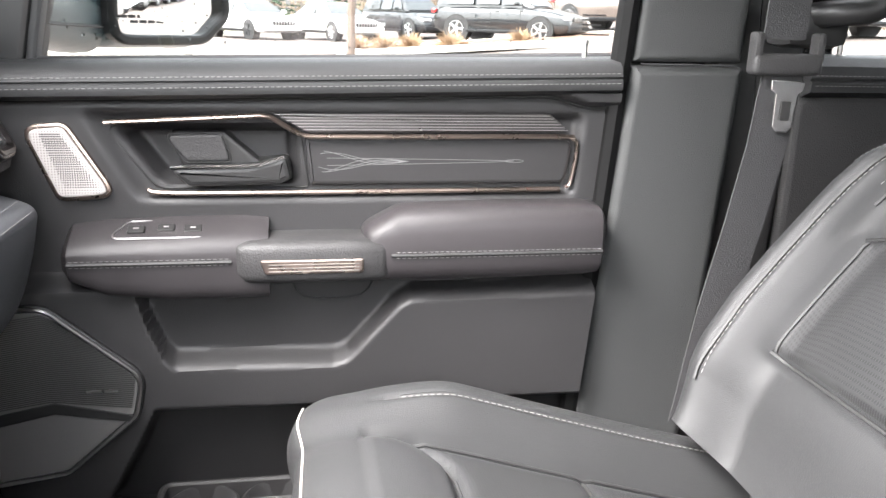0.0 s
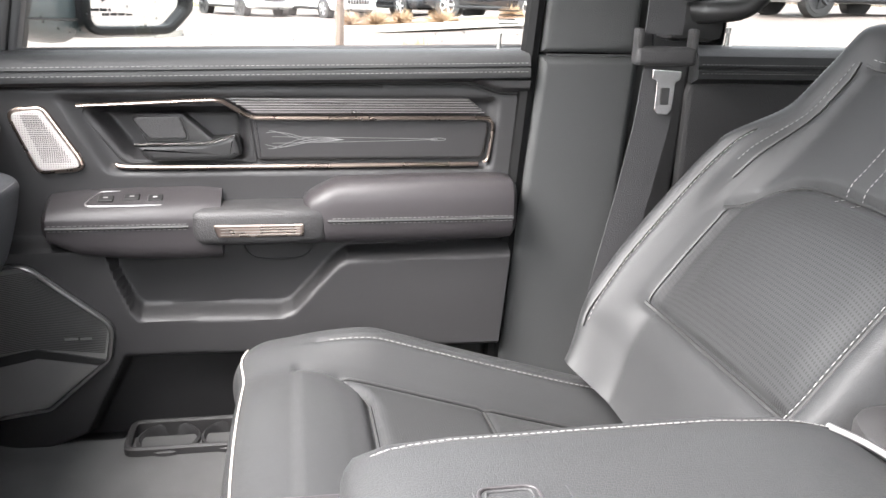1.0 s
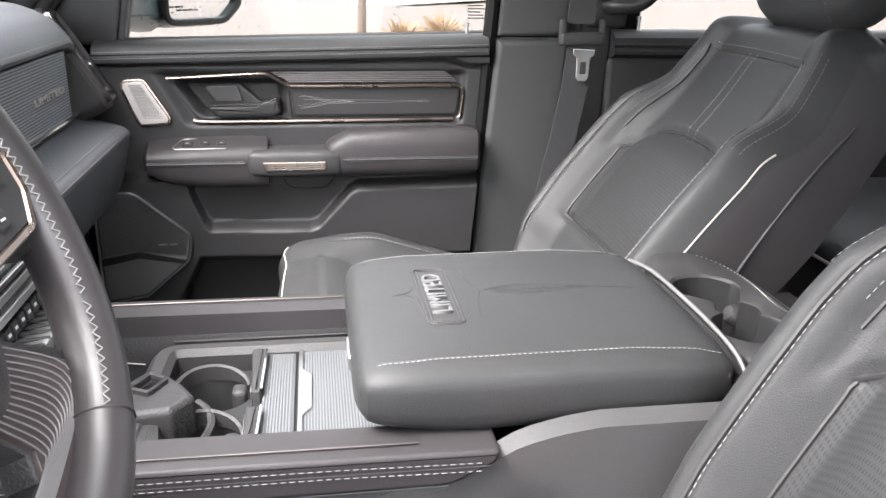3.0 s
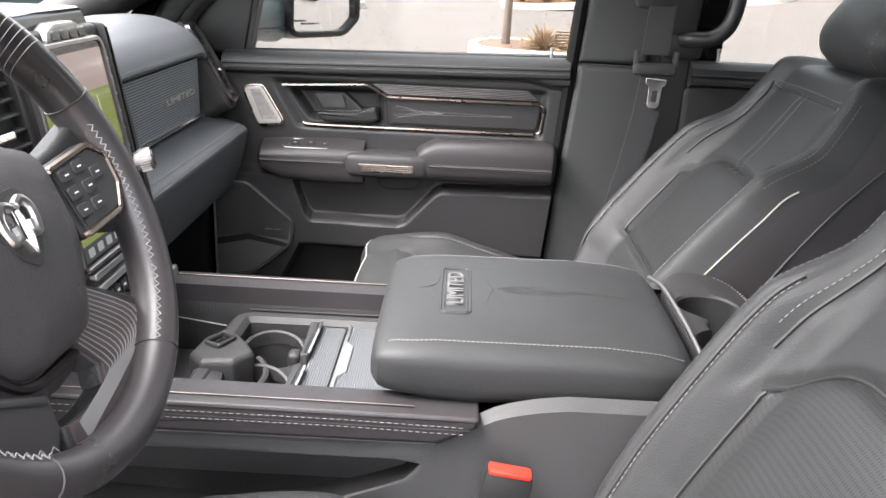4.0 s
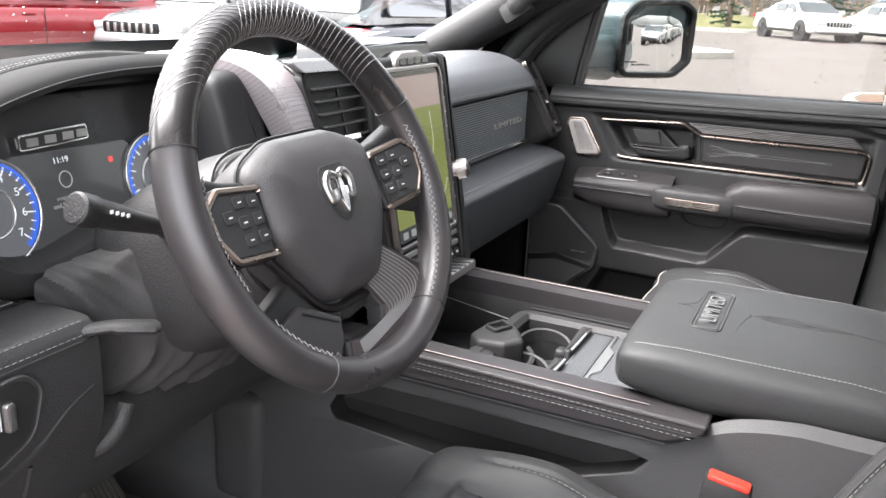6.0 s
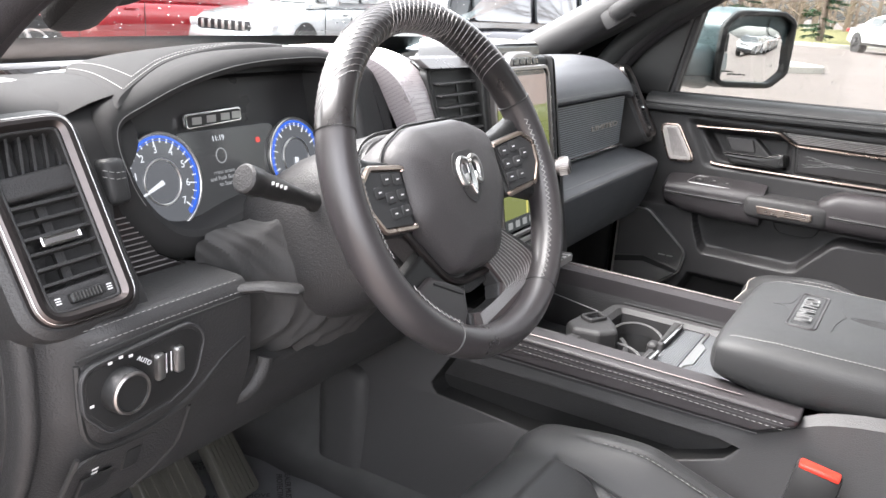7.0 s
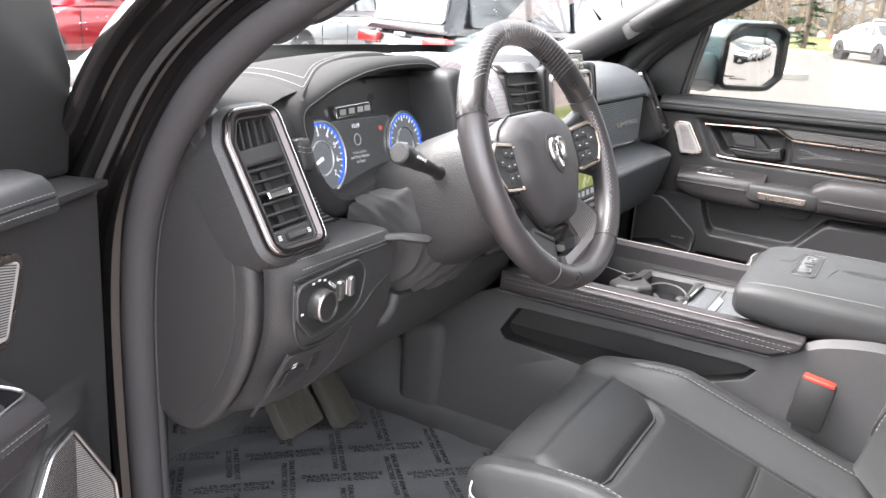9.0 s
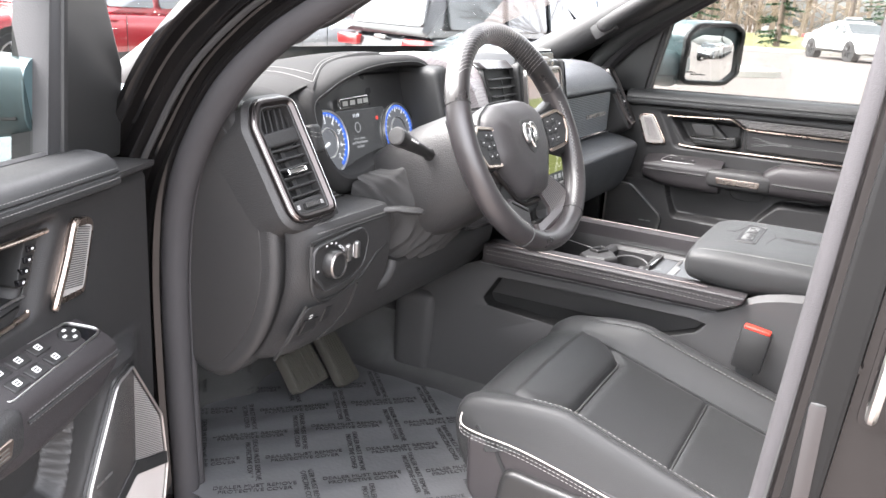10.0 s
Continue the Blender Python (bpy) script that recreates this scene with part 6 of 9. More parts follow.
# stitched pad on top of the hood
hf = smooth([V(-0.316, -0.664, 1.334), V(-0.342, -0.618, 1.347), V(-0.382, -0.545, 1.361), V(-0.402, -0.470, 1.370), V(-0.408, -0.390, 1.375), V(-0.404, -0.310, 1.370), V(-0.400, -0.280, 1.362)], 8)
hr = smooth([V(-0.500, -0.590, 1.337), V(-0.540, -0.555, 1.342), V(-0.580, -0.500, 1.340), V(-0.605, -0.440, 1.338), V(-0.612, -0.380, 1.336), V(-0.600, -0.310, 1.333), V(-0.590, -0.275, 1.330)], 8)
def hpad(s, t, lift=0.0):
    k = s * (len(hf) - 1)
    i = min(int(k), len(hf) - 2)
    a, b = hf[i].lerp(hf[i + 1], k - i), hr[i].lerp(hr[i + 1], k - i)
    e = min(s * 0.5, t, 1 - t)
    return a.lerp(b, t) + V(0, 0, 0.006 * math.sin(math.pi * t) - 0.007 * (1 - step(-0.01, 0.03, e)) + 0.003 * step(0.0, 0.2, e) + 0.011 + lift)
hp_ob = part("hood_pad", skin(B(), 60, 40, hpad), DASHTOP, hood, "stitched leather pad")
for q in (0.045, 0.085):
    part("stitching", stitch(B(), [hpad(q * 2.0, t, 0.001) for t in np.linspace(0.92, q, 24)] + [hpad(s, q, 0.001) for s in np.linspace(q * 2.0, 0.98, 60)], 0.0008, 0.0048, 0.002), THREAD, hp_ob)
part("hood_roll", box(B(), (-0.302, -0.687, 1.276), (0.030, 0.024, 0.043), 0.009, Matrix.Rotation(radians(-14), 3, "Y"), 3), LEATHER, hood)
for dz in (0.016, 0.010):
    part("stitching", stitch(B(), [V(-0.294, -0.7002, 1.274 + dz), V(-0.2858, -0.692, 1.272 + dz), V(-0.2858, -0.679, 1.272 + dz)], 0.0007, 0.0042, 0.0018), THREAD, hood)
part("lip_line", tube(B(), cl([p for p in loop[-14:] + loop[:60] if p.y > 1.24], -0.2985), 0.0007, 5), DIMTHREAD, hood, "pale edge line")
fc0 = lambda u, v, w: V(-0.352 + w - (v - 1.28) * 0.22, u, v)
fc = lambda u, v, w: V(-0.3465 + w - (v - 1.28) * 0.22, u, v)
DISPLAY = glow("display_dark_grey", (0.0042, 0.0044, 0.0046), 1.0)
face = part("cluster_face", prism(B(), inset(loop, 0.012), fc0, -0.006, 0.0, 0.0), mat("smoked_lens", (0.030, 0.030, 0.031), 0.30, vary=0.1, spec=0.3), dash)
part("display", prism(B(), rounded([(-0.575, 1.212, 0.01), (-0.415, 1.214, 0.01), (-0.42, 1.300, 0.01), (-0.57, 1.301, 0.01)], 0.01), fc, -0.002, 0.002, 0.0005), DISPLAY, face, "lit grey central display")
BLUE = glow("blue_gauge_ring", (0.0035, 0.012, 0.058), 1.0)
PALE = glow("pale_gauge_mark", (0.060, 0.064, 0.068), 1.0)
DIAL = glow("dim_dial_face", (0.0095, 0.0102, 0.0112), 1.0)
for cy, r in ((-0.597, 0.049), (-0.390, 0.046)):
    z = 1.256
    disc = [Vector((cy + r * math.cos(a), z + r * math.sin(a))) for a in np.linspace(0, 2 * math.pi, 41)[:-1]]
    gg = part("gauge", prism(B(), disc, fc, 0.0, 0.0045, 0.001), DIAL, face)
    part("gauge_ring", frame_ring(B(), [Vector((cy + (r + 0.002) * math.cos(a), z + (r + 0.002) * math.sin(a))) for a in np.linspace(0, 2 * math.pi, 41)[:-1]], fc, 0.0028, 0.003, 0.0075, 0.0006), SATIN, gg, "satin ring")
    arc = [(math.cos(a), math.sin(a)) for a in np.linspace(-0.9, 3.6, 40)]
    ring = [Vector((cy + (r - 0.002) * c, z + (r - 0.002) * s)) for c, s in arc] + [Vector((cy + (r - 0.0046) * c, z + (r - 0.0046) * s)) for c, s in arc[::-1]]
    part("blue_arc", prism(B(), ring, fc, 0.004, 0.0062, 0.0), BLUE, gg, "glowing blue arc")
    part("inner_arc", tube(B(), [fc(cy + (r - 0.0066) * c, z + (r - 0.0066) * q, 0.0052) for c, q in arc], 0.0005, 4), BLUE, gg, "thin glowing blue line")
    bm = B()
    for i, a in enumerate(np.linspace(-0.75, 3.45, 22)):
        c, s = math.cos(a), math.sin(a)
        r0, r1, q = r - 0.0048, r - (0.009 if i % 3 else 0.013), 0.0006
        prism(bm, [(cy + r0 * c - q * s, z + r0 * s + q * c), (cy + r1 * c - q * s, z + r1 * s + q * c), (cy + r1 * c + q * s, z + r1 * s - q * c), (cy + r0 * c + q * s, z + r0 * s - q * c)], fc, 0.0042, 0.0055, 0)
    marks("tick", bm, PALE, gg)
    hub = [Vector((cy + 0.024 * math.cos(a), z + 0.024 * math.sin(a))) for a in np.linspace(0, 2 * math.pi, 33)[:-1]]
    part("gauge_hub", frame_ring(B(), hub, fc, 0.002, 0.004, 0.0065, 0.0005), SATIN, gg)
    an = 3.5 if cy < -0.5 else -1.75
    part("needle", prism(B(), [(cy - 0.002 * math.sin(an), z + 0.002 * math.cos(an)), (cy + 0.034 * math.cos(an), z + 0.034 * math.sin(an)), (cy + 0.002 * math.sin(an), z - 0.002 * math.cos(an))], fc, 0.0045, 0.0075, 0), PALE, gg)
    if cy < -0.5:
        for i in range(8):
            a = 3.45 - i * 0.6
            words("numeral", str(i), 0.011, axes(fc(cy + 0.033 * math.cos(a), z + 0.033 * math.sin(a), 0.0048), (0, 1, 0), (1, 0, 0.3)), PALE, gg, 0.0002, local=True)
fw = lambda u, v: axes(fc(u, v, 0.0024), (0, 1, 0), (1, 0, 0.3))
words("clock_text", "11:19", 0.0085, fw(-0.510, 1.291), PALE, face, 0.0002)
words("message", "Press Brake\nand Push Button\nto Start", 0.0068, fw(-0.508, 1.248), glow("dim_message", (0.024, 0.025, 0.026), 1.0), face, 0.0002)
part("start_icon", frame_ring(B(), [Vector((-0.509 + 0.0080 * math.cos(a), 1.272 + 0.0085 * math.sin(a))) for a in np.linspace(0, 2 * math.pi, 25)[:-1]], fc, 0.0012, 0.001, 0.0026, 0.0002), bpy.data.materials["dim_message"], face)
part("name_plate", prism(B(), rounded([(-0.553, 1.304), (-0.470, 1.307), (-0.470, 1.323), (-0.553, 1.320)], 0.004), fc, 0, 0.004, 0.001), CHROME, face, "chrome name plate")
part("name_plate_inlay", prism(B(), rounded([(-0.551, 1.3060), (-0.472, 1.3090), (-0.472, 1.3210), (-0.551, 1.3180)], 0.003), fc, 0.003, 0.0045, 0.0), INK, face)
bm = B()
for u in (-0.545, -0.524, -0.503, -0.486):
    z = 1.3085 + (u + 0.545) * 0.036
    prism(bm, [(u, z), (u + 0.013, z), (u + 0.014, z + 0.0075), (u + 0.001, z + 0.0075)], fc, 0.004, 0.0052, 0)
marks("name_plate_bar", bm, SATIN, face)
part("warning_light", prism(B(), rounded([(-0.452, 1.280), (-0.446, 1.280), (-0.446, 1.286), (-0.452, 1.286)], 0.002), fc, 0, 0.003, 0), glow("red_warning", (0.06, 0.006, 0.005), 1.0), face)

# ---- centre stack ----
slope = 0.175
fs = lambda u, v, w: V(-0.2235 - (v - 1.36) * slope + w, u - 0.004, v - 0.008)
tower = rounded([(-0.105, 1.060, 0.02), (0.105, 1.060, 0.02), (0.112, 1.20, 0.02), (0.108, 1.385, 0.02), (-0.118, 1.385, 0.02), (-0.112, 1.20, 0.02)], 0.015)
tw = part("center_tower", prism(B(), tower, fs, -0.12, -0.004, 0.006, 3), mat("dull_black_plastic", (0.010, 0.010, 0.010), 0.42, vary=0.2, spec=0.3), dash)
part("stack_cheek", prism(B(), rounded([(0.098, 1.052), (0.128, 1.060), (0.126, 1.20), (0.118, 1.375), (0.106, 1.388), (0.104, 1.20)], 0.006), fs, -0.11, 0.004, 0.005), PLAIN, tw)
screen = rounded([(-0.096, 1.128, 0.006), (0.086, 1.128, 0.006), (0.086, 1.366, 0.012), (-0.096, 1.366, 0.012)], 0.01)
part("screen_bezel", frame_ring(B(), inset(screen, -0.006), fs, 0.006, -0.004, 0.004, 0.001), DARKCHROME, tw, "silver bezel")
part("screen_ground", prism(B(), screen, fs, -0.006, 0.001, 0.0004), GLOSSY, tw)
SKYISH, FIELD, ROAD, LANE, BAR = (glow("map_" + n, c, 1.0, 0.05) for n, c in (("haze", (0.026, 0.021, 0.019)), ("field", (0.0150, 0.0172, 0.0058)), ("road", (0.036, 0.038, 0.025)), ("lane", (0.050, 0.047, 0.012)), ("bar", (0.004, 0.0045, 0.0045))))
part("map_horizon", prism(B(), [(-0.090, 1.312), (0.080, 1.312), (0.080, 1.358), (-0.090, 1.358)], fs, 0, 0.0018, 0), SKYISH, tw, "pale horizon of the map")
part("map_field", prism(B(), [(-0.090, 1.152), (0.080, 1.152), (0.080, 1.312), (-0.090, 1.312)], fs, 0, 0.0018, 0), FIELD, tw, "green map field")
part("map_bar", prism(B(), [(-0.090, 1.133), (0.080, 1.133), (0.080, 1.152), (-0.090, 1.152)], fs, 0, 0.0018, 0), BAR, tw)
def road(pts, wd, material, w=0.0022):
    pts = smooth([V(*p) for p in pts], 6)
    l, r = [], []
    for i, p in enumerate(pts):
        d = (pts[min(i + 1, len(pts) - 1)] - pts[max(i - 1, 0)]).normalized()
        l.append(Vector((p.x - d.y * wd, p.y + d.x * wd)))
        r.append(Vector((p.x + d.y * wd, p.y - d.x * wd)))
    part("map_road", prism(B(), l + r[::-1], fs, 0.0015, w, 0), material, tw)
road([(-0.012, 1.305, 0), (-0.010, 1.25, 0), (-0.014, 1.19, 0), (-0.016, 1.152, 0)], 0.0022, LANE)
road([(0.040, 1.305, 0), (0.043, 1.265, 0), (0.036, 1.235, 0), (0.042, 1.20, 0), (0.030, 1.154, 0)], 0.0009, ROAD)
road([(0.030, 1.19, 0), (0.042, 1.178, 0), (0.052, 1.196, 0), (0.060, 1.18, 0), (0.075, 1.20, 0)], 0.0008, ROAD)
road([(0.02, 1.154, 0), (0.034, 1.172, 0), (0.046, 1.160, 0), (0.06, 1.17, 0)], 0.0007, ROAD)
road([(-0.085, 1.20, 0), (-0.05, 1.215, 0), (-0.03, 1.19, 0)], 0.0008, ROAD)
for i in range(7):
    u = -0.082 + i * 0.024
    part("screen_key", prism(B(), rounded([(u, 1.137), (u + 0.014, 1.137), (u + 0.014, 1.147), (u, 1.147)], 0.002), fs, 0.0015, 0.0024, 0), glow("key_grey", (0.02, 0.021, 0.021), 1.0) if i == 0 else bpy.data.materials["key_grey"], tw)
# climate keys under the screen
for k, z in enumerate((1.110, 1.094)):
    part("silver_bar", prism(B(), rounded([(-0.085, z), (0.085, z), (0.085, z + 0.008), (-0.085, z + 0.008)], 0.003), fs, -0.006, 0.004, 0.0015), SATIN, tw, "satin silver key bar")
for i in range(9):
    u = -0.084 + i * 0.0195
    kk = part("stack_key", prism(B(), rounded([(u, 1.074), (u + 0.016, 1.074), (u + 0.016, 1.088), (u, 1.088)], 0.002), fs, -0.006, 0.002, 0.001), PLAIN, tw)
    part("marking", prism(B(), [(u + 0.005, 1.080), (u + 0.011, 1.080), (u + 0.011, 1.083), (u + 0.005, 1.083)], fs, 0.001, 0.0026, 0), WHITE, kk)
for i in range(6):
    z = 1.16 + i * 0.034
    part("side_key", prism(B(), rounded([(0.091, z), (0.102, z), (0.102, z + 0.024), (0.091, z + 0.024)], 0.002), fs, -0.004, 0.001, 0.0008), PLAIN, tw)
bm = B()
for i in range(9):
    z = 1.165 + i * 0.022
    prism(bm, [(0.092, z), (0.0965, z), (0.0965, z + 0.0025), (0.092, z + 0.0025)], fs, 0, 0.0022, 0)
marks("marking", bm, WHITE, tw)
# grab shelf under the keys
sh = part("stack_shelf", prism(B(), rounded([(-0.11, -0.185), (0.085, -0.185), (0.085, -0.140), (-0.11, -0.140)], 0.012), lambda u, v, w: V(v, u, 1.056 + w + (v + 0.16) * 0.12), -0.006, 0.006, 0.004), SATIN, tw, "satin silver ribbed shelf")
for i in range(11):
    u = -0.099 + i * 0.0172
    part("shelf_rib", box(B(), (-0.158, u, 1.063), (0.034, 0.006, 0.003), 0.001, Matrix.Rotation(radians(14), 3, "Z")), PLAIN, sh)
# volume knob on the cheek
vm = axes(fs(0.112, 1.206, 0.002), (0, 1, 0), (1, 0.35, 0.28))
kb = part("volume_knob", lathe(B(), [(0.0150, -0.01), (0.0152, 0.014), (0.0144, 0.0175), (0.0118, 0.0185), (0.0, 0.0185)], vm, 28), DARKCHROME, tw, "satin silver knob")
part("knob_face", lathe(B(), [(0.0112, 0.018), (0.0112, 0.0200), (0.0, 0.0204)], vm, 24), PLAIN, kb)
bm = B()
for i in range(28):
    a = 2 * math.pi * i / 28
    tube(bm, [vm @ V(0.0152 * math.cos(a), 0.0152 * math.sin(a), 0.001), vm @ V(0.0153 * math.cos(a), 0.0153 * math.sin(a), 0.0135)], 0.0007, 4)
marks("knurling", bm, SATIN, kb)
# row of keys above the screen
ft = lambda u, v, w: fs(u, v, w - 0.006)
crown = rounded([(-0.045, 1.371, 0.004), (0.060, 1.371, 0.004), (0.054, 1.384, 0.01), (0.03, 1.392, 0.02), (-0.02, 1.392, 0.02), (-0.042, 1.383, 0.01)], 0.008)
cr = part("key_crown", prism(B(), crown, ft, -0.02, 0.008, 0.003), DARKCHROME, tw, "arched silver key surround")
for i in range(4):
    u = -0.034 + i * 0.0225
    part("crown_key", prism(B(), rounded([(u, 1.3735), (u + 0.019, 1.3735), (u + 0.018, 1.3845), (u + 0.001, 1.3845)], 0.003), ft, 0, 0.0095, 0.001), GLOSSY, cr)
part("stack_cap", prism(B(), rounded([(-0.120, 1.362), (0.112, 1.362), (0.095, 1.405), (-0.105, 1.405)], 0.012), lambda u, v, w: fs(u, v, w - 0.014), -0.10, 0.0, 0.006), GLOSSY, tw)

# centre vents left and right of the screen
fv = lambda u, v, w: V(-0.236 - (v - 1.30) * 0.28 + w, u, v)
for u0, u1 in ((-0.206, -0.116),):
    ring = rounded([(u0, 1.225, 0.01), (u1, 1.225, 0.01), (u1 + 0.002, 1.360, 0.01), (u0 - 0.022, 1.362, 0.01)], 0.01)
    vh = part("center_vent", prism(B(), inset(ring, -0.006), fv, -0.06, 0.0, 0.003), PLAIN, dash)
    part("vent_throat", prism(B(), ring, fv, -0.01, 0.0012, 0.0003), INK, vh)
    for i in range(8):
        v = 1.236 + i * 0.0155
        ul = u0 + 0.003 - 0.019 * i / 7
        part("slat", prism(B(), rounded([(ul, v), (u1 - 0.002, v), (u1 - 0.002, v + 0.003), (ul, v + 0.003)], 0.001), fv, 0, 0.010, 0.0006), SOFT, vh)
    part("rear_fin", prism(B(), [(u0 + 0.04, 1.228), (u0 + 0.044, 1.228), (u0 + 0.044, 1.345), (u0 + 0.04, 1.345)], fv, 0.0008, 0.003, 0), PLAIN, vh)
    part("tab", prism(B(), rounded([(u0 + 0.026, 1.278), (u0 + 0.062, 1.278), (u0 + 0.062, 1.287), (u0 + 0.026, 1.287)], 0.003), fv, 0.004, 0.012, 0.002), CHROME, vh, "bright chrome tab")
part("vent_cap", prism(B(), rounded([(-0.236, 1.352), (-0.112, 1.350), (-0.116, 1.366), (-0.240, 1.368)], 0.004), lambda u, v, w: V(-0.258 - (v - 1.36) * 1.2 + w, u, 1.366 + (v - 1.352) * 0.85), -0.01, 0.004, 0.002), WOOD, dash, "dark lined wood panel")
# pale woven-pattern trim that runs from the dash top down beside the vent
CARBON = mat("pale_woven_trim", (0.40, 0.365, 0.375), 0.30, 0.25, grain=1.0, size=520, kind="dots", vary=0.08, vsize=30, coat=0.2)
cur = smooth([V(-0.50, 0, 1.372), V(-0.40, 0, 1.383), V(-0.33, 0, 1.384), V(-0.285, 0, 1.374), V(-0.258, 0, 1.350), V(-0.243, 0, 1.31), V(-0.232, 0, 1.26), V(-0.222, 0, 1.205), V(-0.215, 0, 1.16)], 6)
bm = B()
rings = []
for i, p in enumerate(cur):
    t = i / (len(cur) - 1)
    b = lin(p.z, [1.16, 1.28, 1.38], [-0.170, -0.203, -0.236])
    a = b - 0.052 - 0.045 * (1 - t) ** 2
    rings.append([V(p.x - 0.03, a, p.z - 0.012), V(p.x, a + 0.002, p.z), V(p.x + 0.0005, (a + b) / 2, p.z + 0.0003), V(p.x, b - 0.002, p.z), V(p.x - 0.03, b, p.z - 0.012)])
loft(bm, rings)
part("pale_trim", bm, CARBON, dash, "pale grey woven-pattern trim")
part("trim_edge", tube(B(), [V(p.x + 0.001, lin(p.z, [1.16, 1.28, 1.38], [-0.170, -0.203, -0.236]) + 0.0005, p.z) for p in cur], 0.0022, 6), CHROME, dash, "thin chrome edge")
# padded panel between trim and cluster
part("inner_pad", prism(B(), rounded([(-0.345, 1.205, 0.02), (-0.268, 1.195, 0.01), (-0.272, 1.335, 0.03), (-0.300, 1.372, 0.03), (-0.345, 1.366, 0.02)], 0.02), lambda u, v, w: V(-0.268 - (v - 1.28) * 0.28 + w, u, v), -0.10, 0.0, 0.01, 3), LEATHER, dash)
part("stitching", stitch(B(), [V(-0.2475, u, 1.222) for u in np.linspace(-0.335, -0.272, 5)], 0.0006, 0.0045, 0.002), THREAD, dash)
part("start_panel", prism(B(), rounded([(-0.335, 1.075, 0.02), (-0.125, 1.065, 0.02), (-0.118, 1.22, 0.02), (-0.30, 1.205, 0.03)], 0.02), lambda u, v, w: V(-0.232 - (v - 1.15) * 0.1 + w, u, v), -0.05, 0.012, 0.008, 3), GLOSSY, dash)
part("start_button", lathe(B(), [(0.018, 0), (0.018, 0.006), (0.015, 0.008), (0.0, 0.008)], axes(V(-0.218, -0.25, 1.15), (0, 1, 0), (1, 0, 0.1)), 24), SATIN, dash, "satin push start button")
bm = B()
for i in range(5):
    prism(bm, [(-0.232, 1.185 - i * 0.016), (-0.226, 1.185 - i * 0.016), (-0.226, 1.188 - i * 0.016), (-0.232, 1.188 - i * 0.016)], lambda u, v, w: V(-0.2185 - (v - 1.15) * 0.1 + w, u + 0.03, v), 0, 0.0008, 0)
marks("marking", bm, WHITE, dash)
# dash core closes the hollow behind the panels
bm = B()
box(bm, (-0.70, 0.0, 1.12), (0.50, 1.50, 0.34), 0.03)
part("core", bm, PLAIN, dash)
# round speaker cover on the dash top
part("top_speaker", lathe(B(), [(0.035, 0.0), (0.035, 0.003), (0.031, 0.005), (0.0, 0.005)], axes(V(-0.56, -0.64, dash_z(-0.56, -0.64) + 0.001), (1, 0, 0), (0, 0, 1)), 28), DARKGRILLE, dash)

# ---- steering column, stalk, cloth boot, pedals ----
WC = V(-0.073, -0.449, 1.283)
WN = V(math.cos(radians(24.7)), -0.05, math.sin(radians(24.7))).normalized()
col = thing("steering_column", (-0.25, -0.45, 1.15), "dark grey steering column shroud with cloth boot and stalk", "steering column")
WM = axes(WC, (0, 1, 0), WN)
rings = []
for w, a, b, dv in ((-0.055, 0.058, 0.056, -0.006), (-0.06, 0.072, 0.072, -0.009), (-0.10, 0.086, 0.086, -0.014), (-0.16, 0.094, 0.092, -0.020), (-0.22, 0.092, 0.088, -0.024), (-0.30, 0.08, 0.08, -0.03)):
    rings.append([WM @ V(p.x, p.y + dv, w) for p in oval(0, 0, a, b, 36, 3.0)])
part("shroud", loft(B(), rings), SOFT, col)
part("shroud_seam", tube(B(), [WM @ V(p.x, p.y - 0.006, -0.066) for p in oval(0, 0, 0.0745, 0.0745, 40, 3.0)], 0.002, 5, True), INK, col)
hem = smooth([V(-0.285, y, z) for y, z in ((-0.350, 1.130), (-0.370, 1.195), (-0.440, 1.215), (-0.530, 1.213), (-0.597, 1.202), (-0.590, 1.150), (-0.572, 1.095), (-0.545, 1.052), (-0.450, 1.040), (-0.365, 1.055))], 20, True)


def boot(s, t):
    k = int(round(s * 200)) % 200
    out = hem[k]
    r = Vector((out.y + 0.449, out.z - 1.135)).normalized()
    inn = WM @ V(r.x * 0.092, r.y * 0.088 - 0.020, -0.165)
    sag = math.sin(math.pi * t) ** 0.8
    p = inn.lerp(out, t) + V(0.012 * sag, 0, -0.010 * sag)
    # drapes hang straight down, with a few slanting creases
    a = 92 * p.y + 2.2 * math.sin(26 * p.z) + 9 * p.z
    fold = 0.010 * (0.55 - abs(math.sin(a))) + 0.005 * (0.5 - abs(math.sin(1.9 * a + 30 * p.z))) + 0.0010 * math.sin(210 * p.y + 120 * p.z)
    return p + V(0.85, r.x * 0.4, r.y * 0.4) * fold * min(1.0, 0.2 + 1.5 * t)


bm = skin(B(), 200, 26, boot, True)
part("cloth_boot", bm, BOOT, col, "loose folded black cloth boot")
sk0, sk1 = V(-0.192, -0.520, 1.246), V(-0.196, -0.622, 1.287)
d = (sk1 - sk0)
stk = part("stalk", tube(B(), [sk0, sk0 + d * 0.12, sk0 + d * 0.16, sk0 + d * 0.55, sk0 + d * 0.60, sk1 - d * 0.16, sk1 - d * 0.14, sk1], [0.010, 0.010, 0.0075, 0.0105, 0.0115, 0.0125, 0.014, 0.0142], 16), PLAIN, col)
part("stalk_cap", lathe(B(), [(0.0142, -0.001), (0.0142, 0.002), (0.012, 0.004), (0.0, 0.0045)], axes(sk1, (1, 0, 0), d), 20), SOFT, stk)
bm = B()
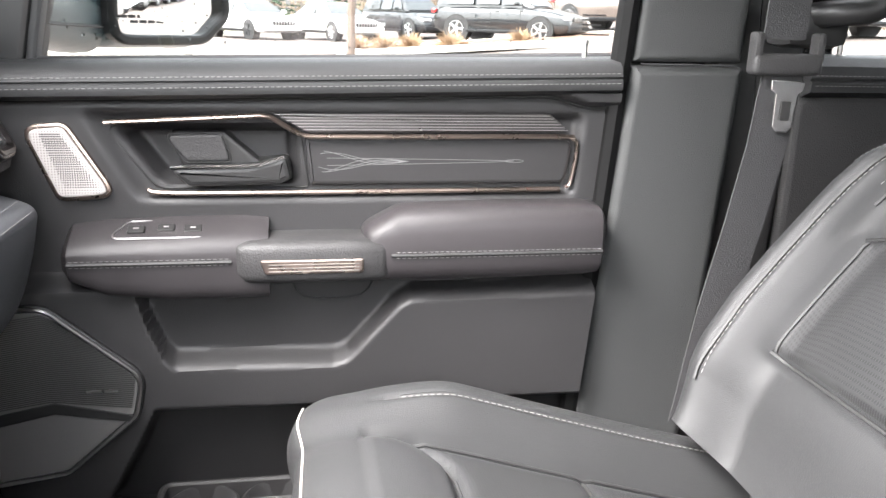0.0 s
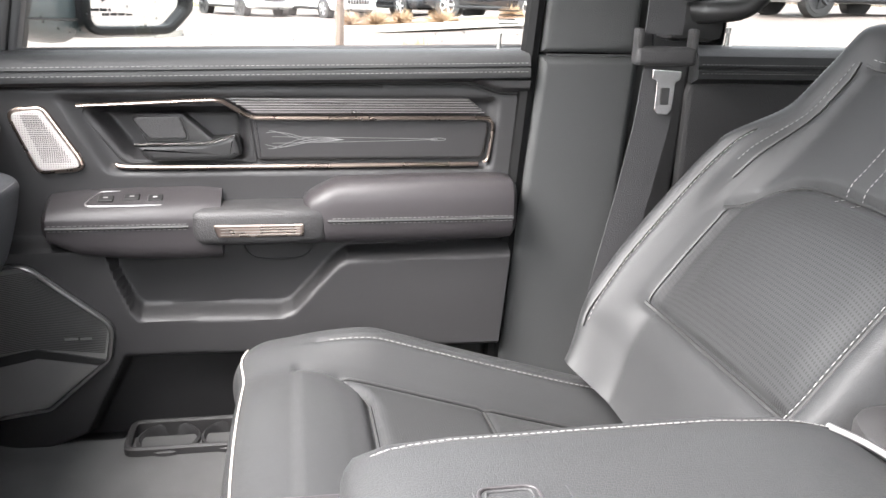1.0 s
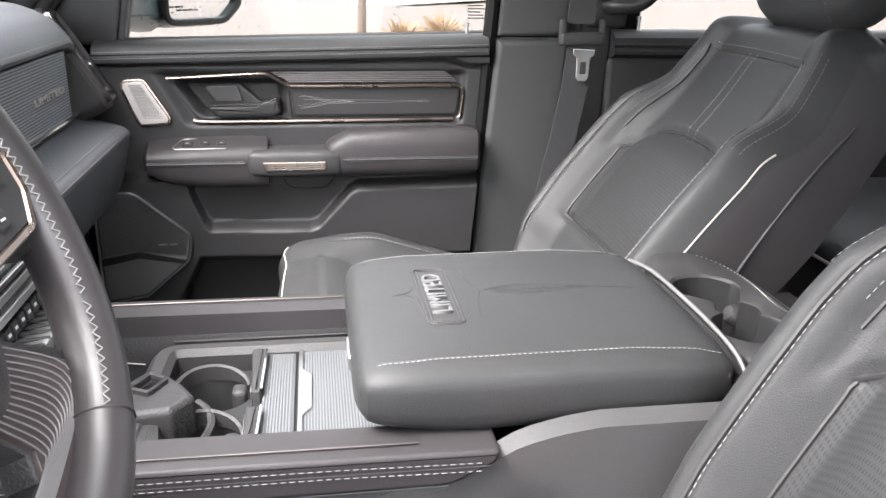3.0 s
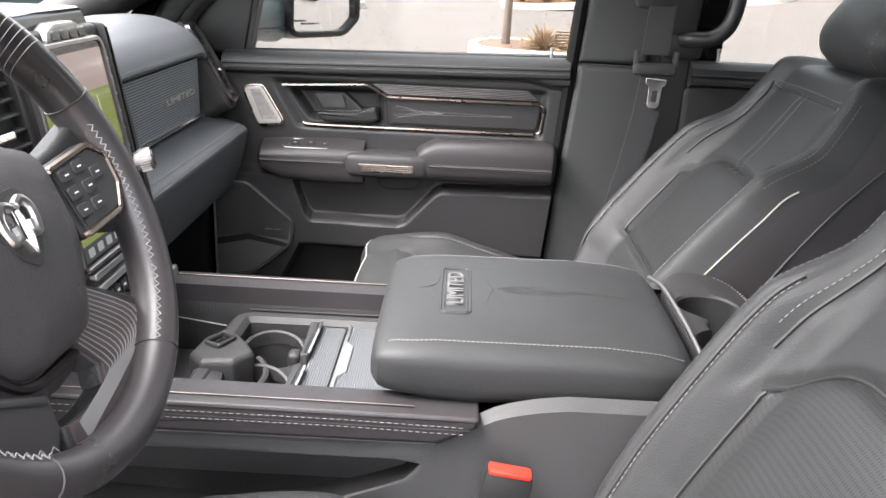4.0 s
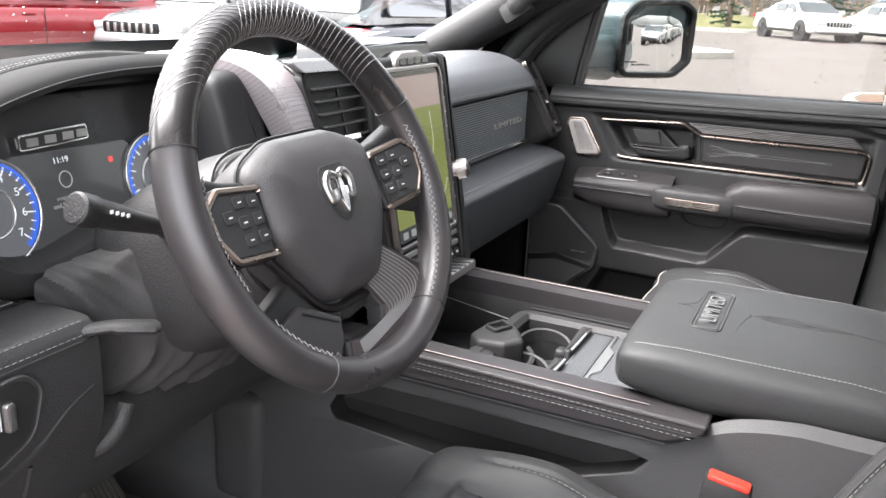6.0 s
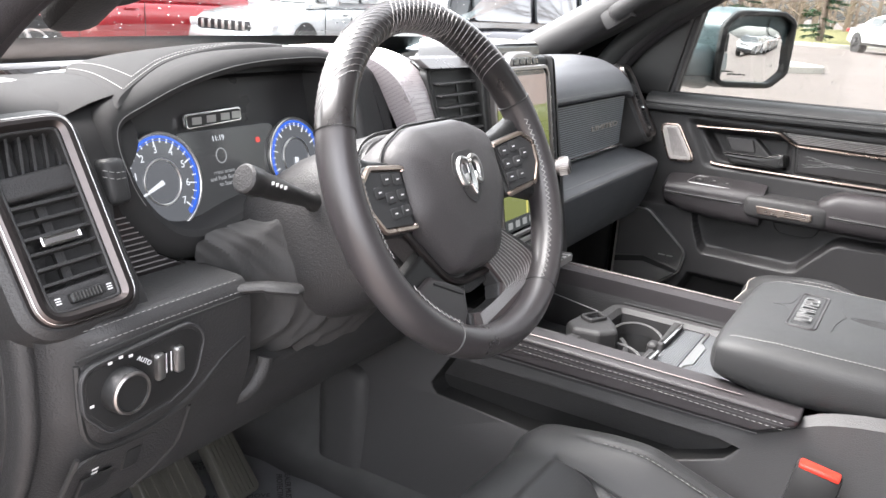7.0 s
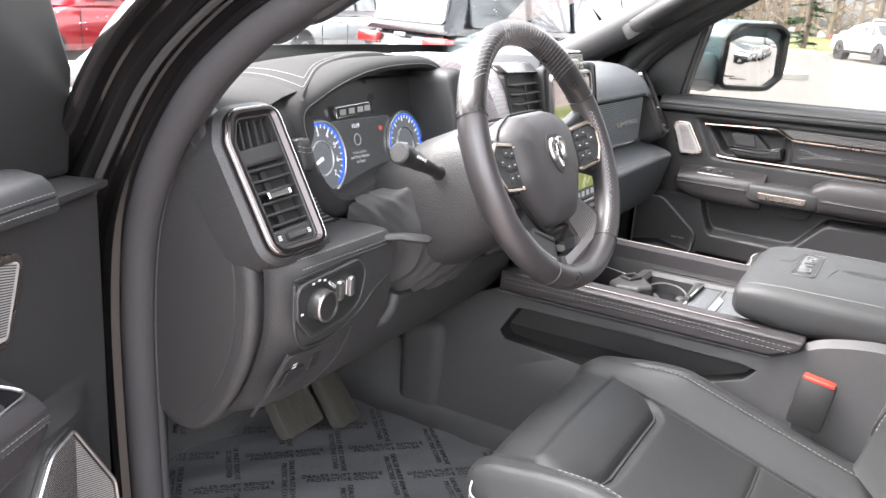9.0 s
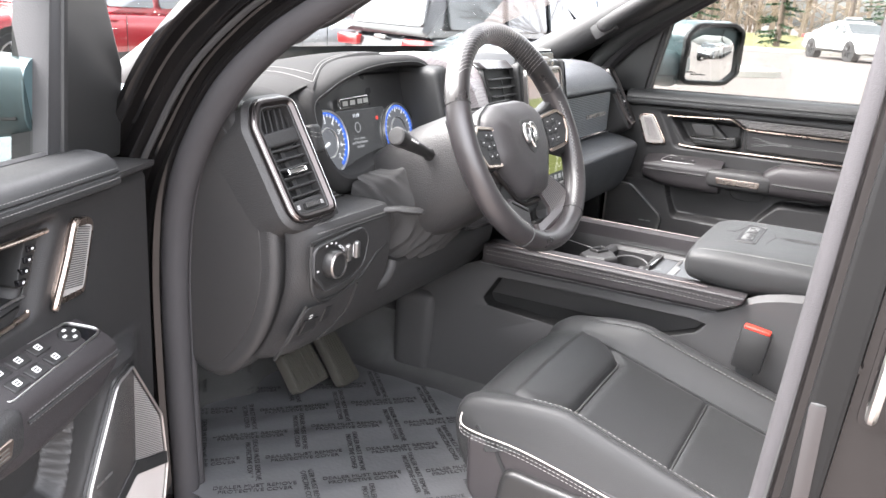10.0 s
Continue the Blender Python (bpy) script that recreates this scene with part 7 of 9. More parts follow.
for i in range(4):
    p = sk0 + d * (0.62 + 0.055 * i) + V(0.0125, 0, 0.0035)
    box(bm, p, (0.001, 0.003, 0.003), 0)
marks("marking", bm, WHITE, stk)
part("boss", lathe(B(), [(0.018, -0.012), (0.018, 0.004), (0.012, 0.006), (0.0, 0.006)], axes(sk0, (1, 0, 0), d), 20), PLAIN, col)
part("tilt_lever", tube(B(), [V(-0.255, -0.628, 1.165), V(-0.237, -0.609, 1.166), V(-0.214, -0.582, 1.167), V(-0.210, -0.578, 1.166), V(-0.188, -0.556, 1.163), V(-0.185, -0.552, 1.163)], [0.008, 0.010, 0.010, 0.012, 0.012, 0.007], 12, flat=0.5, up=(0, 0, 1)), SOFT, col)
part("release_strap", tube(B(), smooth([V(-0.236, -0.552, 1.072), V(-0.236, -0.560, 1.055), V(-0.240, -0.575, 1.040), V(-0.250, -0.597, 1.034)], 5), 0.0085, 10, flat=0.5), SOFT, col)

for nm, y0, y1, z0, z1, x in (("brake_pedal", -0.555, -0.462, 0.775, 0.842, -0.445), ("accelerator_pedal", -0.432, -0.372, 0.745, 0.835, -0.455)):
    pd = thing(nm, (x, (y0 + y1) / 2, z0), "worn %s with ribbed rubber face" % nm.replace("_", " "), "pedal")
    fp = lambda u, v, w: V(x - (v - 0.80) * 0.75 + w, u, v + w * 0.5)
    part("pad", prism(B(), rounded([(y0, z0), (y1, z0), (y1 - 0.004, z1), (y0 + 0.004, z1)], 0.010), fp, -0.012, 0.006, 0.003), PEDAL, pd)
    for i in range(6):
        u = y0 + 0.012 + i * (y1 - y0 - 0.024) / 5
        part("rib", prism(B(), [(u - 0.0025, z0 + 0.006), (u + 0.0025, z0 + 0.006), (u + 0.0025, z1 - 0.006), (u - 0.0025, z1 - 0.006)], fp, 0.005, 0.0085, 0), PEDAL, pd)
    part("arm", tube(B(), [fp((y0 + y1) / 2, (z0 + z1) / 2, -0.012), V(x - 0.10, (y0 + y1) / 2, 0.93), V(x - 0.12, (y0 + y1) / 2, 1.02)], 0.009, 8), PLAIN, pd)

# ---- steering wheel: x to the right, y up, z to the driver ----
wh = tagged(new("steering_wheel"), "black leather steering wheel with lined wood rim sections", "steering wheel")
wh.empty_display_size = 0.05
wh.matrix_basis = WM
W = lambda n, bm, m, lab="", par=None, sharp=40: part(n, bm, m, par or wh, lab, sharp, True)
RA, RB = 0.170, 0.170


def rim_c(a):
    return V(RA * math.cos(a), RB * math.sin(a) + (0.006 if math.sin(a) < -0.6 else 0.0) * (abs(math.sin(a)) - 0.6), 0)


def rim_seg(a0, a1, r=0.0165, n=40, bulge=1.0):
    rings = []
    for a in np.linspace(a0, a1, n):
        c, rad = rim_c(a), V(math.cos(a), math.sin(a), 0)
        rings.append([c + rad * (r * bulge * math.cos(b)) + V(0, 0, 1) * (r * 1.18 * bulge * math.sin(b)) for b in np.linspace(0, 2 * math.pi, 19)[:-1]])
    return loft(B(), rings)


D = radians
for a0, a1 in ((157, 238), (-58, 23)):
    W("rim_leather", rim_seg(D(a0), D(a1)), WHEELHIDE)
W("rim_leather", rim_seg(D(238), D(302), 0.0165), WHEELHIDE)
top = W("rim_wood", rim_seg(D(23), D(157), 0.0163, 60), WOOD, "dark wood rim section with fine lines")
bm = B()
for i in range(54):
    a = D(24 + 132 * i / 53)
    pts = []
    for b in np.linspace(-0.3, 2 * math.pi - 0.3, 19)[:-1]:
        aa = a + 0.34 * abs(math.sin(b / 2 + 0.4)) * (1 if a < math.pi / 2 else -1)
        aa = min(max(aa, D(24)), D(156))
        pts.append(rim_c(aa) + V(math.cos(aa), math.sin(aa), 0) * (0.0165 * math.cos(b)) + V(0, 0, 0.0165 * 1.18 * math.sin(b)))
    tube(bm, pts, 0.0003, 4, True)
tagged(W("inlay_line", bm, INLAY, "fine silver inlay lines", top), kind="stuff")
for a in (23, 157, 238, 302):
    aa = D(a)
    W("seam_ring", tube(B(), [rim_c(aa) + V(math.cos(aa), math.sin(aa), 0) * 0.0167 * math.cos(b) + V(0, 0, 0.0197 * math.sin(b)) for b in np.linspace(0, 2 * math.pi, 19)[:-1]], 0.0009, 4, True), INK)
for a0, a1, sg in ((-30, 16, 1), (-58, -32, 1), (164, 200, -1), (212, 238, -1)):
    bm = B()
    n = 40 if abs(a1 - a0) > 30 else 20
    prev = None
    for i in range(n + 1):
        aa = D(a0 + (a1 - a0) * i / n)
        p = rim_c(aa) * (1 - 0.094 + (0.022 if i % 2 else 0)) + V(0, 0, 0.0120 + (0.0022 if i % 2 else 0))
        if prev is not None:
            tube(bm, [prev, p], 0.0005, 4)
        prev = p
    tagged(W("cross_stitching", bm, THREAD), "zigzag grey thread", kind="stuff")

# hub pad
hub = rounded([(-0.090, 0.042, 0.035), (-0.04, 0.063, 0.05), (0.04, 0.063, 0.05), (0.090, 0.042, 0.035), (0.086, -0.03, 0.05), (0.038, -0.097, 0.04), (-0.038, -0.097, 0.04), (-0.086, -0.03, 0.05)], 0.04, 7)
hz = lambda u, v, w: V(u, v, w - 0.012)
he = lambda u, v, w: V(u, v - 0.014, w - 0.012)
rings = [[hz(p.x, p.y, -0.045) for p in inset(hub, 0.006)], [hz(p.x, p.y, -0.02) for p in hub], [hz(p.x, p.y, 0.002) for p in inset(hub, 0.002)], [hz(p.x, p.y, 0.014) for p in inset(hub, 0.008)], [hz(p.x, p.y, 0.022) for p in inset(hub, 0.020)], [hz(p.x * 1.0, p.y, 0.027) for p in inset(hub, 0.036)]]
hb = W("airbag_cover", loft(B(), rings), HUBSKIN)
band = [p for p in inset(hub, -0.005) if p.y < 0.0]
k0 = min(range(len(band)), key=lambda i: math.atan2(band[i].y, band[i].x) % (2 * math.pi))
W("cover_band", tube(B(), [hz(p.x, p.y, -0.004) for p in band[k0:] + band[:k0]], 0.0042, 8), FRAMING, "dark bronze band", hb)
W("cover_seam", tube(B(), [hz(p.x, p.y, -0.006) for p in inset(hub, -0.001)], 0.0016, 5, True), INK, "", hb)
# plain shield emblem
em = [p * 0.72 + Vector((0, 0.004)) for p in rounded([(-0.021, 0.040, 0.008), (0.021, 0.040, 0.008), (0.027, 0.020, 0.01), (0.010, -0.012, 0.006), (0.0, -0.020, 0.004), (-0.010, -0.012, 0.006), (-0.027, 0.020, 0.01)], 0.008)]
W("emblem_field", prism(B(), inset(em, -0.006), he, 0.022, 0.0282, 0.001), SOFT, "", hb)
e = W("emblem", prism(B(), rounded([(-0.004, 0.026), (0.004, 0.026), (0.006, 0.004), (0.0, -0.011), (-0.006, 0.004)], 0.002), he, 0.026, 0.0325, 0.0015), CHROME, "faceted chrome emblem", hb)
for sg in (-1, 1):
    arc = smooth([V(sg * 0.003, 0.027, 0.0185), V(sg * 0.011, 0.030, 0.0185), V(sg * 0.018, 0.021, 0.018), V(sg * 0.015, 0.006, 0.0175), V(sg * 0.009, 0.008, 0.0175), V(sg * 0.009, 0.015, 0.0175)], 5)
    arc = [V(p.x, p.y - 0.014, p.z) for p in arc]
    W("emblem_curl", tube(B(), arc, 0.0036, 8), SATIN, "", e)
bm = B()
for u, v in ((-0.030, -0.030), (0.046, 0.0), (0.022, -0.055)):
    prism(bm, [(u - 0.006, v - 0.0025), (u + 0.006, v - 0.0025), (u + 0.006, v + 0.0025), (u - 0.006, v + 0.0025)], hz, 0.02, 0.0262, 0)
tagged(W("moulded_mark", bm, SOFT, "", hb), "faint moulded marks", kind="stuff")

# side spokes with switch pods
for sg in (-1, 1):
    f = lambda u, v, w: V(sg * u, v - 0.012, w - 0.018 + max(0.0, u - 0.07) * 0.12)
    W("side_spoke", prism(B(), rounded([(0.060, 0.040, 0.01), (0.115, 0.050, 0.02), (0.166, 0.066, 0.004), (0.170, -0.040, 0.004), (0.120, -0.022, 0.02), (0.060, -0.030, 0.01)], 0.01), f, -0.016, 0.006, 0.006, 3), LEATHER)
    podr = rounded([(0.080, 0.038, 0.006), (0.138, 0.044, 0.010), (0.159, 0.030, 0.012), (0.157, 0.002, 0.014), (0.142, -0.020, 0.010), (0.086, -0.025, 0.006)], 0.01)
    pod = W("switch_pod", prism(B(), podr, f, 0.0, 0.016, 0.004, 3), PLAIN)
    W("pod_rim", tube(B(), [f(p.x, p.y, 0.0165) for p in inset(podr, 0.003) if p.x > 0.085 or p.y > 0.02], 0.0030, 6), BRONZE, "bronze rim", pod)
    W("pod_plate", prism(B(), inset(podr, 0.006), f, 0.01, 0.0175, 0.001), RUBBER, "", pod)
    for u, v in ((0.098, 0.026), (0.098, 0.011), (0.098, -0.004), (0.116, 0.028), (0.117, 0.011), (0.117, -0.004), (0.133, 0.018)):
        k = W("switch_key", prism(B(), rounded([(u - 0.007, v - 0.0055), (u + 0.007, v - 0.0055), (u + 0.007, v + 0.0055), (u - 0.007, v + 0.0055)], 0.003), f, 0.016, 0.0190, 0.001), RUBBER, "", pod)
        W("marking", prism(B(), [(u - 0.0022, v - 0.0006), (u + 0.0022, v - 0.0006), (u + 0.0022, v + 0.0006), (u - 0.0022, v + 0.0006)], f, 0.0186, 0.0194, 0), WHITE, "", k)
# lower spokes: plain leather on one side, lined wood that runs on along the rim on the other
def arc_pts(r, a0, a1, n=10):
    return [(r * math.cos(a), r * math.sin(a)) for a in np.linspace(D(a0), D(a1), n)]


f = lambda u, v, w: V(u, v, w - 0.016)
under = [(-0.004, -0.086), (-0.066, -0.058)] + arc_pts(0.160, 212, 256, 10) + [(-0.026, -0.124)]
W("spoke_carrier", prism(B(), under, f, -0.016, 0.0, 0.004, 3), PLAIN, "satin black spoke carrier")
left = [(-0.030, -0.108), (-0.076, -0.084)] + arc_pts(0.163, 218, 250, 10) + [(-0.036, -0.132)]
sl = W("lower_spoke", prism(B(), left, f, -0.014, 0.008, 0.004, 3), WHEELHIDE, "smooth leather spoke")
W("spoke_seam", tube(B(), [f(p[0], p[1], 0.0085) for p in ((-0.038, -0.1125), (-0.078, -0.091))], 0.0012, 5), INK, "", sl)
right = [(0.066, -0.062), (0.019, -0.092), (0.034, -0.120), (0.030, -0.128)] + arc_pts(0.137, -78, -104, 6) + arc_pts(0.160, -104, -39, 18)
sr = W("lower_spoke", prism(B(), right, f, -0.014, 0.006, 0.004, 3), SOFT)
wood = [(0.064, -0.066), (0.021, -0.094), (0.036, -0.120), (0.031, -0.1285)] + arc_pts(0.1385, -78, -102, 5) + arc_pts(0.157, -102, -43, 16)
wd = W("spoke_wood", prism(B(), wood, f, 0.002, 0.0085, 0.001), SPOKEWOOD, "lined wood inlay", sr)
bm = B()
for i in range(13):
    t = i / 12
    pts = smooth([V(0.023, -0.096, 0).lerp(V(0.063, -0.068, 0), t), V(0.038, -0.121, 0).lerp(V(0.107, -0.106, 0), t), V(0.033, -0.130, 0).lerp(V(0.085, -0.130, 0), t), V(-0.020, -0.139, 0).lerp(V(-0.020, -0.152, 0), t)], 5)
    tube(bm, [f(p.x, p.y, 0.0087) for p in pts], 0.0006, 4)
tagged(W("inlay_line", bm, INLAY, "", wd), kind="stuff")
bm = B()
zig = [f(x, y, 0.0092) for k in range(13) for x, y in [arc_pts(0.147 if k % 2 else 0.1535, 222 + 2.4 * k, 222 + 2.4 * k, 1)[0]]]
for a, b in zip(zig, zig[1:]):
    tube(bm, [a, b], 0.0005, 4)
tagged(W("cross_stitching", bm, THREAD, "", sl), "zigzag grey thread", kind="stuff")
W("lower_bridge", prism(B(), rounded([(-0.040, -0.086), (0.040, -0.086), (0.045, -0.112), (0.0, -0.118), (-0.045, -0.112)], 0.008), lambda u, v, w: V(u, v, w - 0.034), 0, 0.012, 0.004), SOFT)

# ---- floor mat ----
fm = thing("floor_mat", (-0.3, -0.45, 0.72), "grey protective paper mat printed with dealer warnings on the driver floor", "floor mat")
bm = B()
def mat_z(x, y):
    return 0.726 + 0.20 * step(-0.55, -0.88, x) + 0.0025 * math.sin(23 * x + 11 * y) * math.sin(17 * y - 5 * x) + 0.0015 * math.sin(61 * x - 40 * y)
skin(bm, 50, 44, lambda s, t: V(-0.70 + 0.76 * s, -0.835 + 0.54 * t, mat_z(-0.70 + 0.76 * s, -0.835 + 0.54 * t)))
part("sheet", bm, MATTING, fm)
lines = ["DEALER MUST REMOVE\nPROTECTIVE COVER", "DEALER MUST REMOVE\nPROTECTIVE COVER\nBEFORE DRIVING"]
made = {}
rn = random.Random(11)
for i in range(12):
    for j in range(9):
        k = (i + j) % 2
        # lines run in a basket weave, turned to the sheet
        p, q = (i - 5.5) * 0.086, (j - 4) * 0.086
        x, y = -0.30 + 0.72 * p - 0.69 * q, -0.50 + 0.69 * p + 0.72 * q
        if not (-0.66 < x < 0.03 and -0.80 < y < -0.33):
            continue
        m = axes(V(x, y, mat_z(x, y) + 0.003), (0.72, 0.69, 0) if k else (0.69, -0.72, 0), (0, 0, 1)) @ Matrix.Rotation(rn.uniform(-0.05, 0.05), 4, "Z")
        o = words("printed_line", lines[0], 0.0125, m, INK, fm, 0.0002, mesh=made.get(0))
        made[0] = o.data

# ---- front seats: x to the rear, y to the outboard side, seat centre at y = 0 ----
def make_seat(name, place, label, recline, foot, driver=False):
    seat = tagged(new(name), label, "car seat", "front seats")
    seat.empty_display_size = 0.05
    seat.matrix_basis = place
    P = lambda n, bm, m, lab="", par=None, sharp=50: part(n, bm, m, par or seat, lab, sharp, True)
    HW = 0.256
    prof = smooth([V(0.075, 0, 0.80), V(0.048, 0, 0.845), V(0.036, 0, 0.888), V(0.042, 0, 0.918), V(0.068, 0, 0.933), V(0.115, 0, 0.934), V(0.185, 0, 0.914), V(0.30, 0, 0.878), V(0.42, 0, 0.842), V(0.53, 0, 0.812)], 12)
    cum = [0.0]
    for a, b in zip(prof, prof[1:]):
        cum.append(cum[-1] + (b - a).length)

    def on_prof(s):
        q = s * cum[-1]
        x, z = lin(q, cum, [p.x for p in prof]), lin(q, cum, [p.z for p in prof])
        x2, z2 = lin(q + 0.004, cum, [p.x for p in prof]), lin(q + 0.004, cum, [p.z for p in prof])
        x1, z1 = lin(q - 0.004, cum, [p.x for p in prof]), lin(q - 0.004, cum, [p.z for p in prof])
        t = V(x2 - x1, 0, z2 - z1).normalized()
        return V(x, 0, z), V(-t.z, 0, t.x)

    def g(d, depth=0.006, wide=0.0045):
        return -depth * math.exp(-(d / wide) ** 2)

    OW = 0.72 if driver else 0.57

    def wide(k):
        """Place across the cushion of a mark at k, with the wider door side."""
        if k <= 0:
            return k
        return k * OW / 0.57 if k <= 0.57 else OW + (k - 0.57) * (1 - OW) / 0.43

    def narrow(k):
        if k <= 0:
            return k
        return k * 0.57 / OW if k <= OW else 0.57 + (k - OW) * 0.43 / (1 - OW)

    def cushion(s, t, lift=0.0):
        p, n = on_prof(s)
        t = 2 * t - 1
        at = abs(narrow(t))
        y = HW * t
        back = step(0.08, 0.20, p.x)
        bol = 0.042 * step(0.52, 0.76, at) * (0.2 + 0.8 * back)
        bol -= 0.075 * step(0.84, 1.02, at) ** 1.6
        crown = 0.005 * (1 - (at / 0.55) ** 2) if at < 0.55 else 0.0
        w = bol + crown
        side = (at - 0.57) * HW
        top = p.x > 0.07 and s > 0.3
        if top:
            front_end = 0.185 - 0.03 * max(0, (at - 0.35) / 0.2) ** 2
            w += g(side, 0.007, 0.006) * step(0.045, 0.09, p.x)
            if at < 0.57:
                w += g(p.x - front_end, 0.010, 0.007) + g(p.x - 0.330, 0.005, 0.004)
                if p.x < front_end:
                    w += 0.006 * step(0.0, 0.04, front_end - p.x) * step(0.0, 0.02, -side)
            w += g((at - 0.76) * HW, 0.005, 0.004) * step(0.10, 0.13, p.x)
        q = p + n * (w + lift)
        return V(q.x + 0.012 * step(0.7, 1, at) * (1 - back), y, q.z)

    bm = B()
    nu, nv = 120, 110
    skin(bm, nu, nv, lambda s, t: cushion(s, t))
    bm.faces.ensure_lookup_table()
    for f in bm.faces:
        c = f.calc_center_median()
        if abs(narrow(c.y / HW)) < 0.55 and c.z > 0.80 and (0.10 if driver else 0.19) < c.x < 0.33:
            f.material_index = 1
    cu = P("cushion", bm, [LEATHER, PERF])
    for sg in (-1, 1):
        pts = [cushion(s, 0.5 + 0.5 * wide(sg * 0.735), 0.0012) for s in np.linspace(0.36, 0.97, 40)]
        P("stitching", stitch(B(), pts, 0.0008, 0.005, 0.0025), THREAD, "", cu)
        P("seam_line", tube(B(), [cushion(s, 0.5 + 0.5 * wide(sg * 0.757), 0.0022) for s in np.linspace(0.36, 0.97, 40)], 0.0022, 5), INK, "", cu)
        P("seam_line", tube(B(), [cushion(s, 0.5 + 0.5 * wide(sg * 0.57), 0.0022) for s in np.linspace(0.34, 0.97, 40)], 0.0018, 5), INK, "", cu)
    xs = [on_prof(s)[0].x for s in np.linspace(0, 1, 400)]
    def s_at(x):
        return next(k for k in range(140, 400) if xs[k] >= x) / 399
    for x0, bow in ((0.185, 0.03), (0.330, 0.0)):
        P("seam_line", tube(B(), [cushion(s_at(x0 - bow * max(0, (abs(t) - 0.35) / 0.2) ** 2), 0.5 + 0.5 * wide(t), 0.0022) for t in np.linspace(-0.55, 0.55, 40)], 0.0020, 5), INK, "", cu)
    # pale piping round the front and the outboard side
    sf = min(np.linspace(0.1, 0.34, 200), key=lambda q: abs(on_prof(q)[0].z - 0.922))
    pipe = [cushion(sf, k, 0.0015) for k in np.linspace(0.03, 0.93, 36)] if not driver else []
    edge = smooth([V(0.046, HW * 0.93, 0.912), V(0.052, HW * 0.985, 0.902), V(0.080, HW * 1.004, 0.897), V(0.16, HW * 1.006, 0.890), V(0.30, HW * 1.006, 0.858), V(0.50, HW * 1.006, 0.800)], 6)
    P("piping", tube(B(), pipe + edge, 0.0012, 6), PIPING, "pale piping along the edge", cu)
    for dz in (0.006, 0.0115):
        P("stitching", stitch(B(), [p + V(0, 0.0012, -dz) for p in edge[4:]], 0.0008, 0.0045, 0.0022), THREAD, "", cu)
    # skirts under the cushion and the seat base
    for sg in (-1, 1):
        f = lambda u, v, w: V(u, sg * (HW - 0.012 + w), v)
        sk = P("side_shield", prism(B(), rounded([(0.066, 0.80, 0.03), (0.062, 0.885, 0.01), (0.16, 0.898, 0.03), (0.52, 0.815, 0.03), (0.54, 0.76, 0.03), (0.10, 0.76, 0.03)], 0.02), f, -0.06, 0.010, 0.008, 3), LEATHER_SIDE)
        if sg > 0:
            ctl = rounded([(0.115, 0.775, 0.02), (0.125, 0.860, 0.025), (0.44, 0.835, 0.02), (0.47, 0.775, 0.02)], 0.02)
            P("control_shield", prism(B(), ctl, f, 0.0, 0.024, 0.008, 3), PLAIN, "", sk)
            P("shield_rim", frame_ring(B(), rounded([(0.18, 0.782, 0.006), (0.18, 0.822, 0.008), (0.36, 0.815, 0.008), (0.36, 0.782, 0.006)], 0.006), f, 0.0025, 0.02, 0.0262), BRONZE, "thin bronze rim", sk)
            P("shield_plate", prism(B(), rounded([(0.184, 0.786), (0.184, 0.818), (0.356, 0.811), (0.356, 0.786)], 0.005), f, 0.02, 0.0248, 0.0008), GLOSSY, "", sk)
    P("base_frame", box(B(), (0.30, 0, 0.775), (0.44, 0.40, 0.08), 0.012), PLAIN)
    for sg in (-1, 1):
        P("rail", box(B(), (0.31, sg * 0.17, 0.727), (0.50, 0.045, 0.03), 0.006), PLAIN)

    # backrest
    A, N, O = V(math.sin(radians(recline)), 0, math.cos(radians(recline))), V(-math.cos(radians(recline)), 0, math.sin(radians(recline))), V(*foot)
    L = 0.60

    def half(h):
        return lin(h, [0.0, 0.06, 0.15, 0.31, 0.40, 0.48, 0.545, 0.585, 0.60], [0.212, 0.234, 0.246, 0.243, 0.226, 0.206, 0.186, 0.160, 0.13])

    def front_w(h, t):
        at = abs(t)
        up = step(0.34, 0.44, h)
        w = 0.056 * step(0.56, 0.84, at) * (1 - 0.62 * up) + 0.030 * step(0.36, 0.60, h)
        w -= 0.055 * step(0.86, 1.03, at) ** 1.5
        w += 0.012 * math.cos(min(1, at) * 1.5) + 0.014 * math.sin(math.pi * min(1, h / 0.5))
        w -= 0.075 * step(0.525, 0.61, h) ** 1.4
        w += 0.02 * step(0.10, 0.0, h) * -1
        hw = half(h)
        arch = 0.345 - 0.075 * (at / 0.66) ** 4
        low = step(0.10, 0.14, h) * (1 - step(arch - 0.02, arch + 0.005, h))
        w += g((at - 0.64) * hw, 0.005, 0.006) * low
        w += 0.006 * step(0.0, 0.05, arch - h) * (1 - step(0.40, 0.64, at)) * step(0.12, 0.20, h)
        w += g(h - arch, 0.009, 0.007) * (1 - step(0.60, 0.70, at))
        w += g(h - 0.125, 0.009, 0.006) * (1 - step(0.60, 0.70, at))
        w += g((at - 0.70) * hw, 0.006, 0.005) * step(arch, arch + 0.03, h) * (1 - step(0.48, 0.505, h))
        w += g(h - 0.50, 0.005, 0.004) * (1 - step(0.60, 0.70, at))
        w += g((at - 0.80) * hw, 0.005, 0.004) * step(0.06, 0.10, h) * (1 - up)
        return w

    def bk(h, t, lift=0.0):
        return O + A * h + N * (front_w(h, t) + lift) + V(0, half(h) * t, 0)

    rings = []
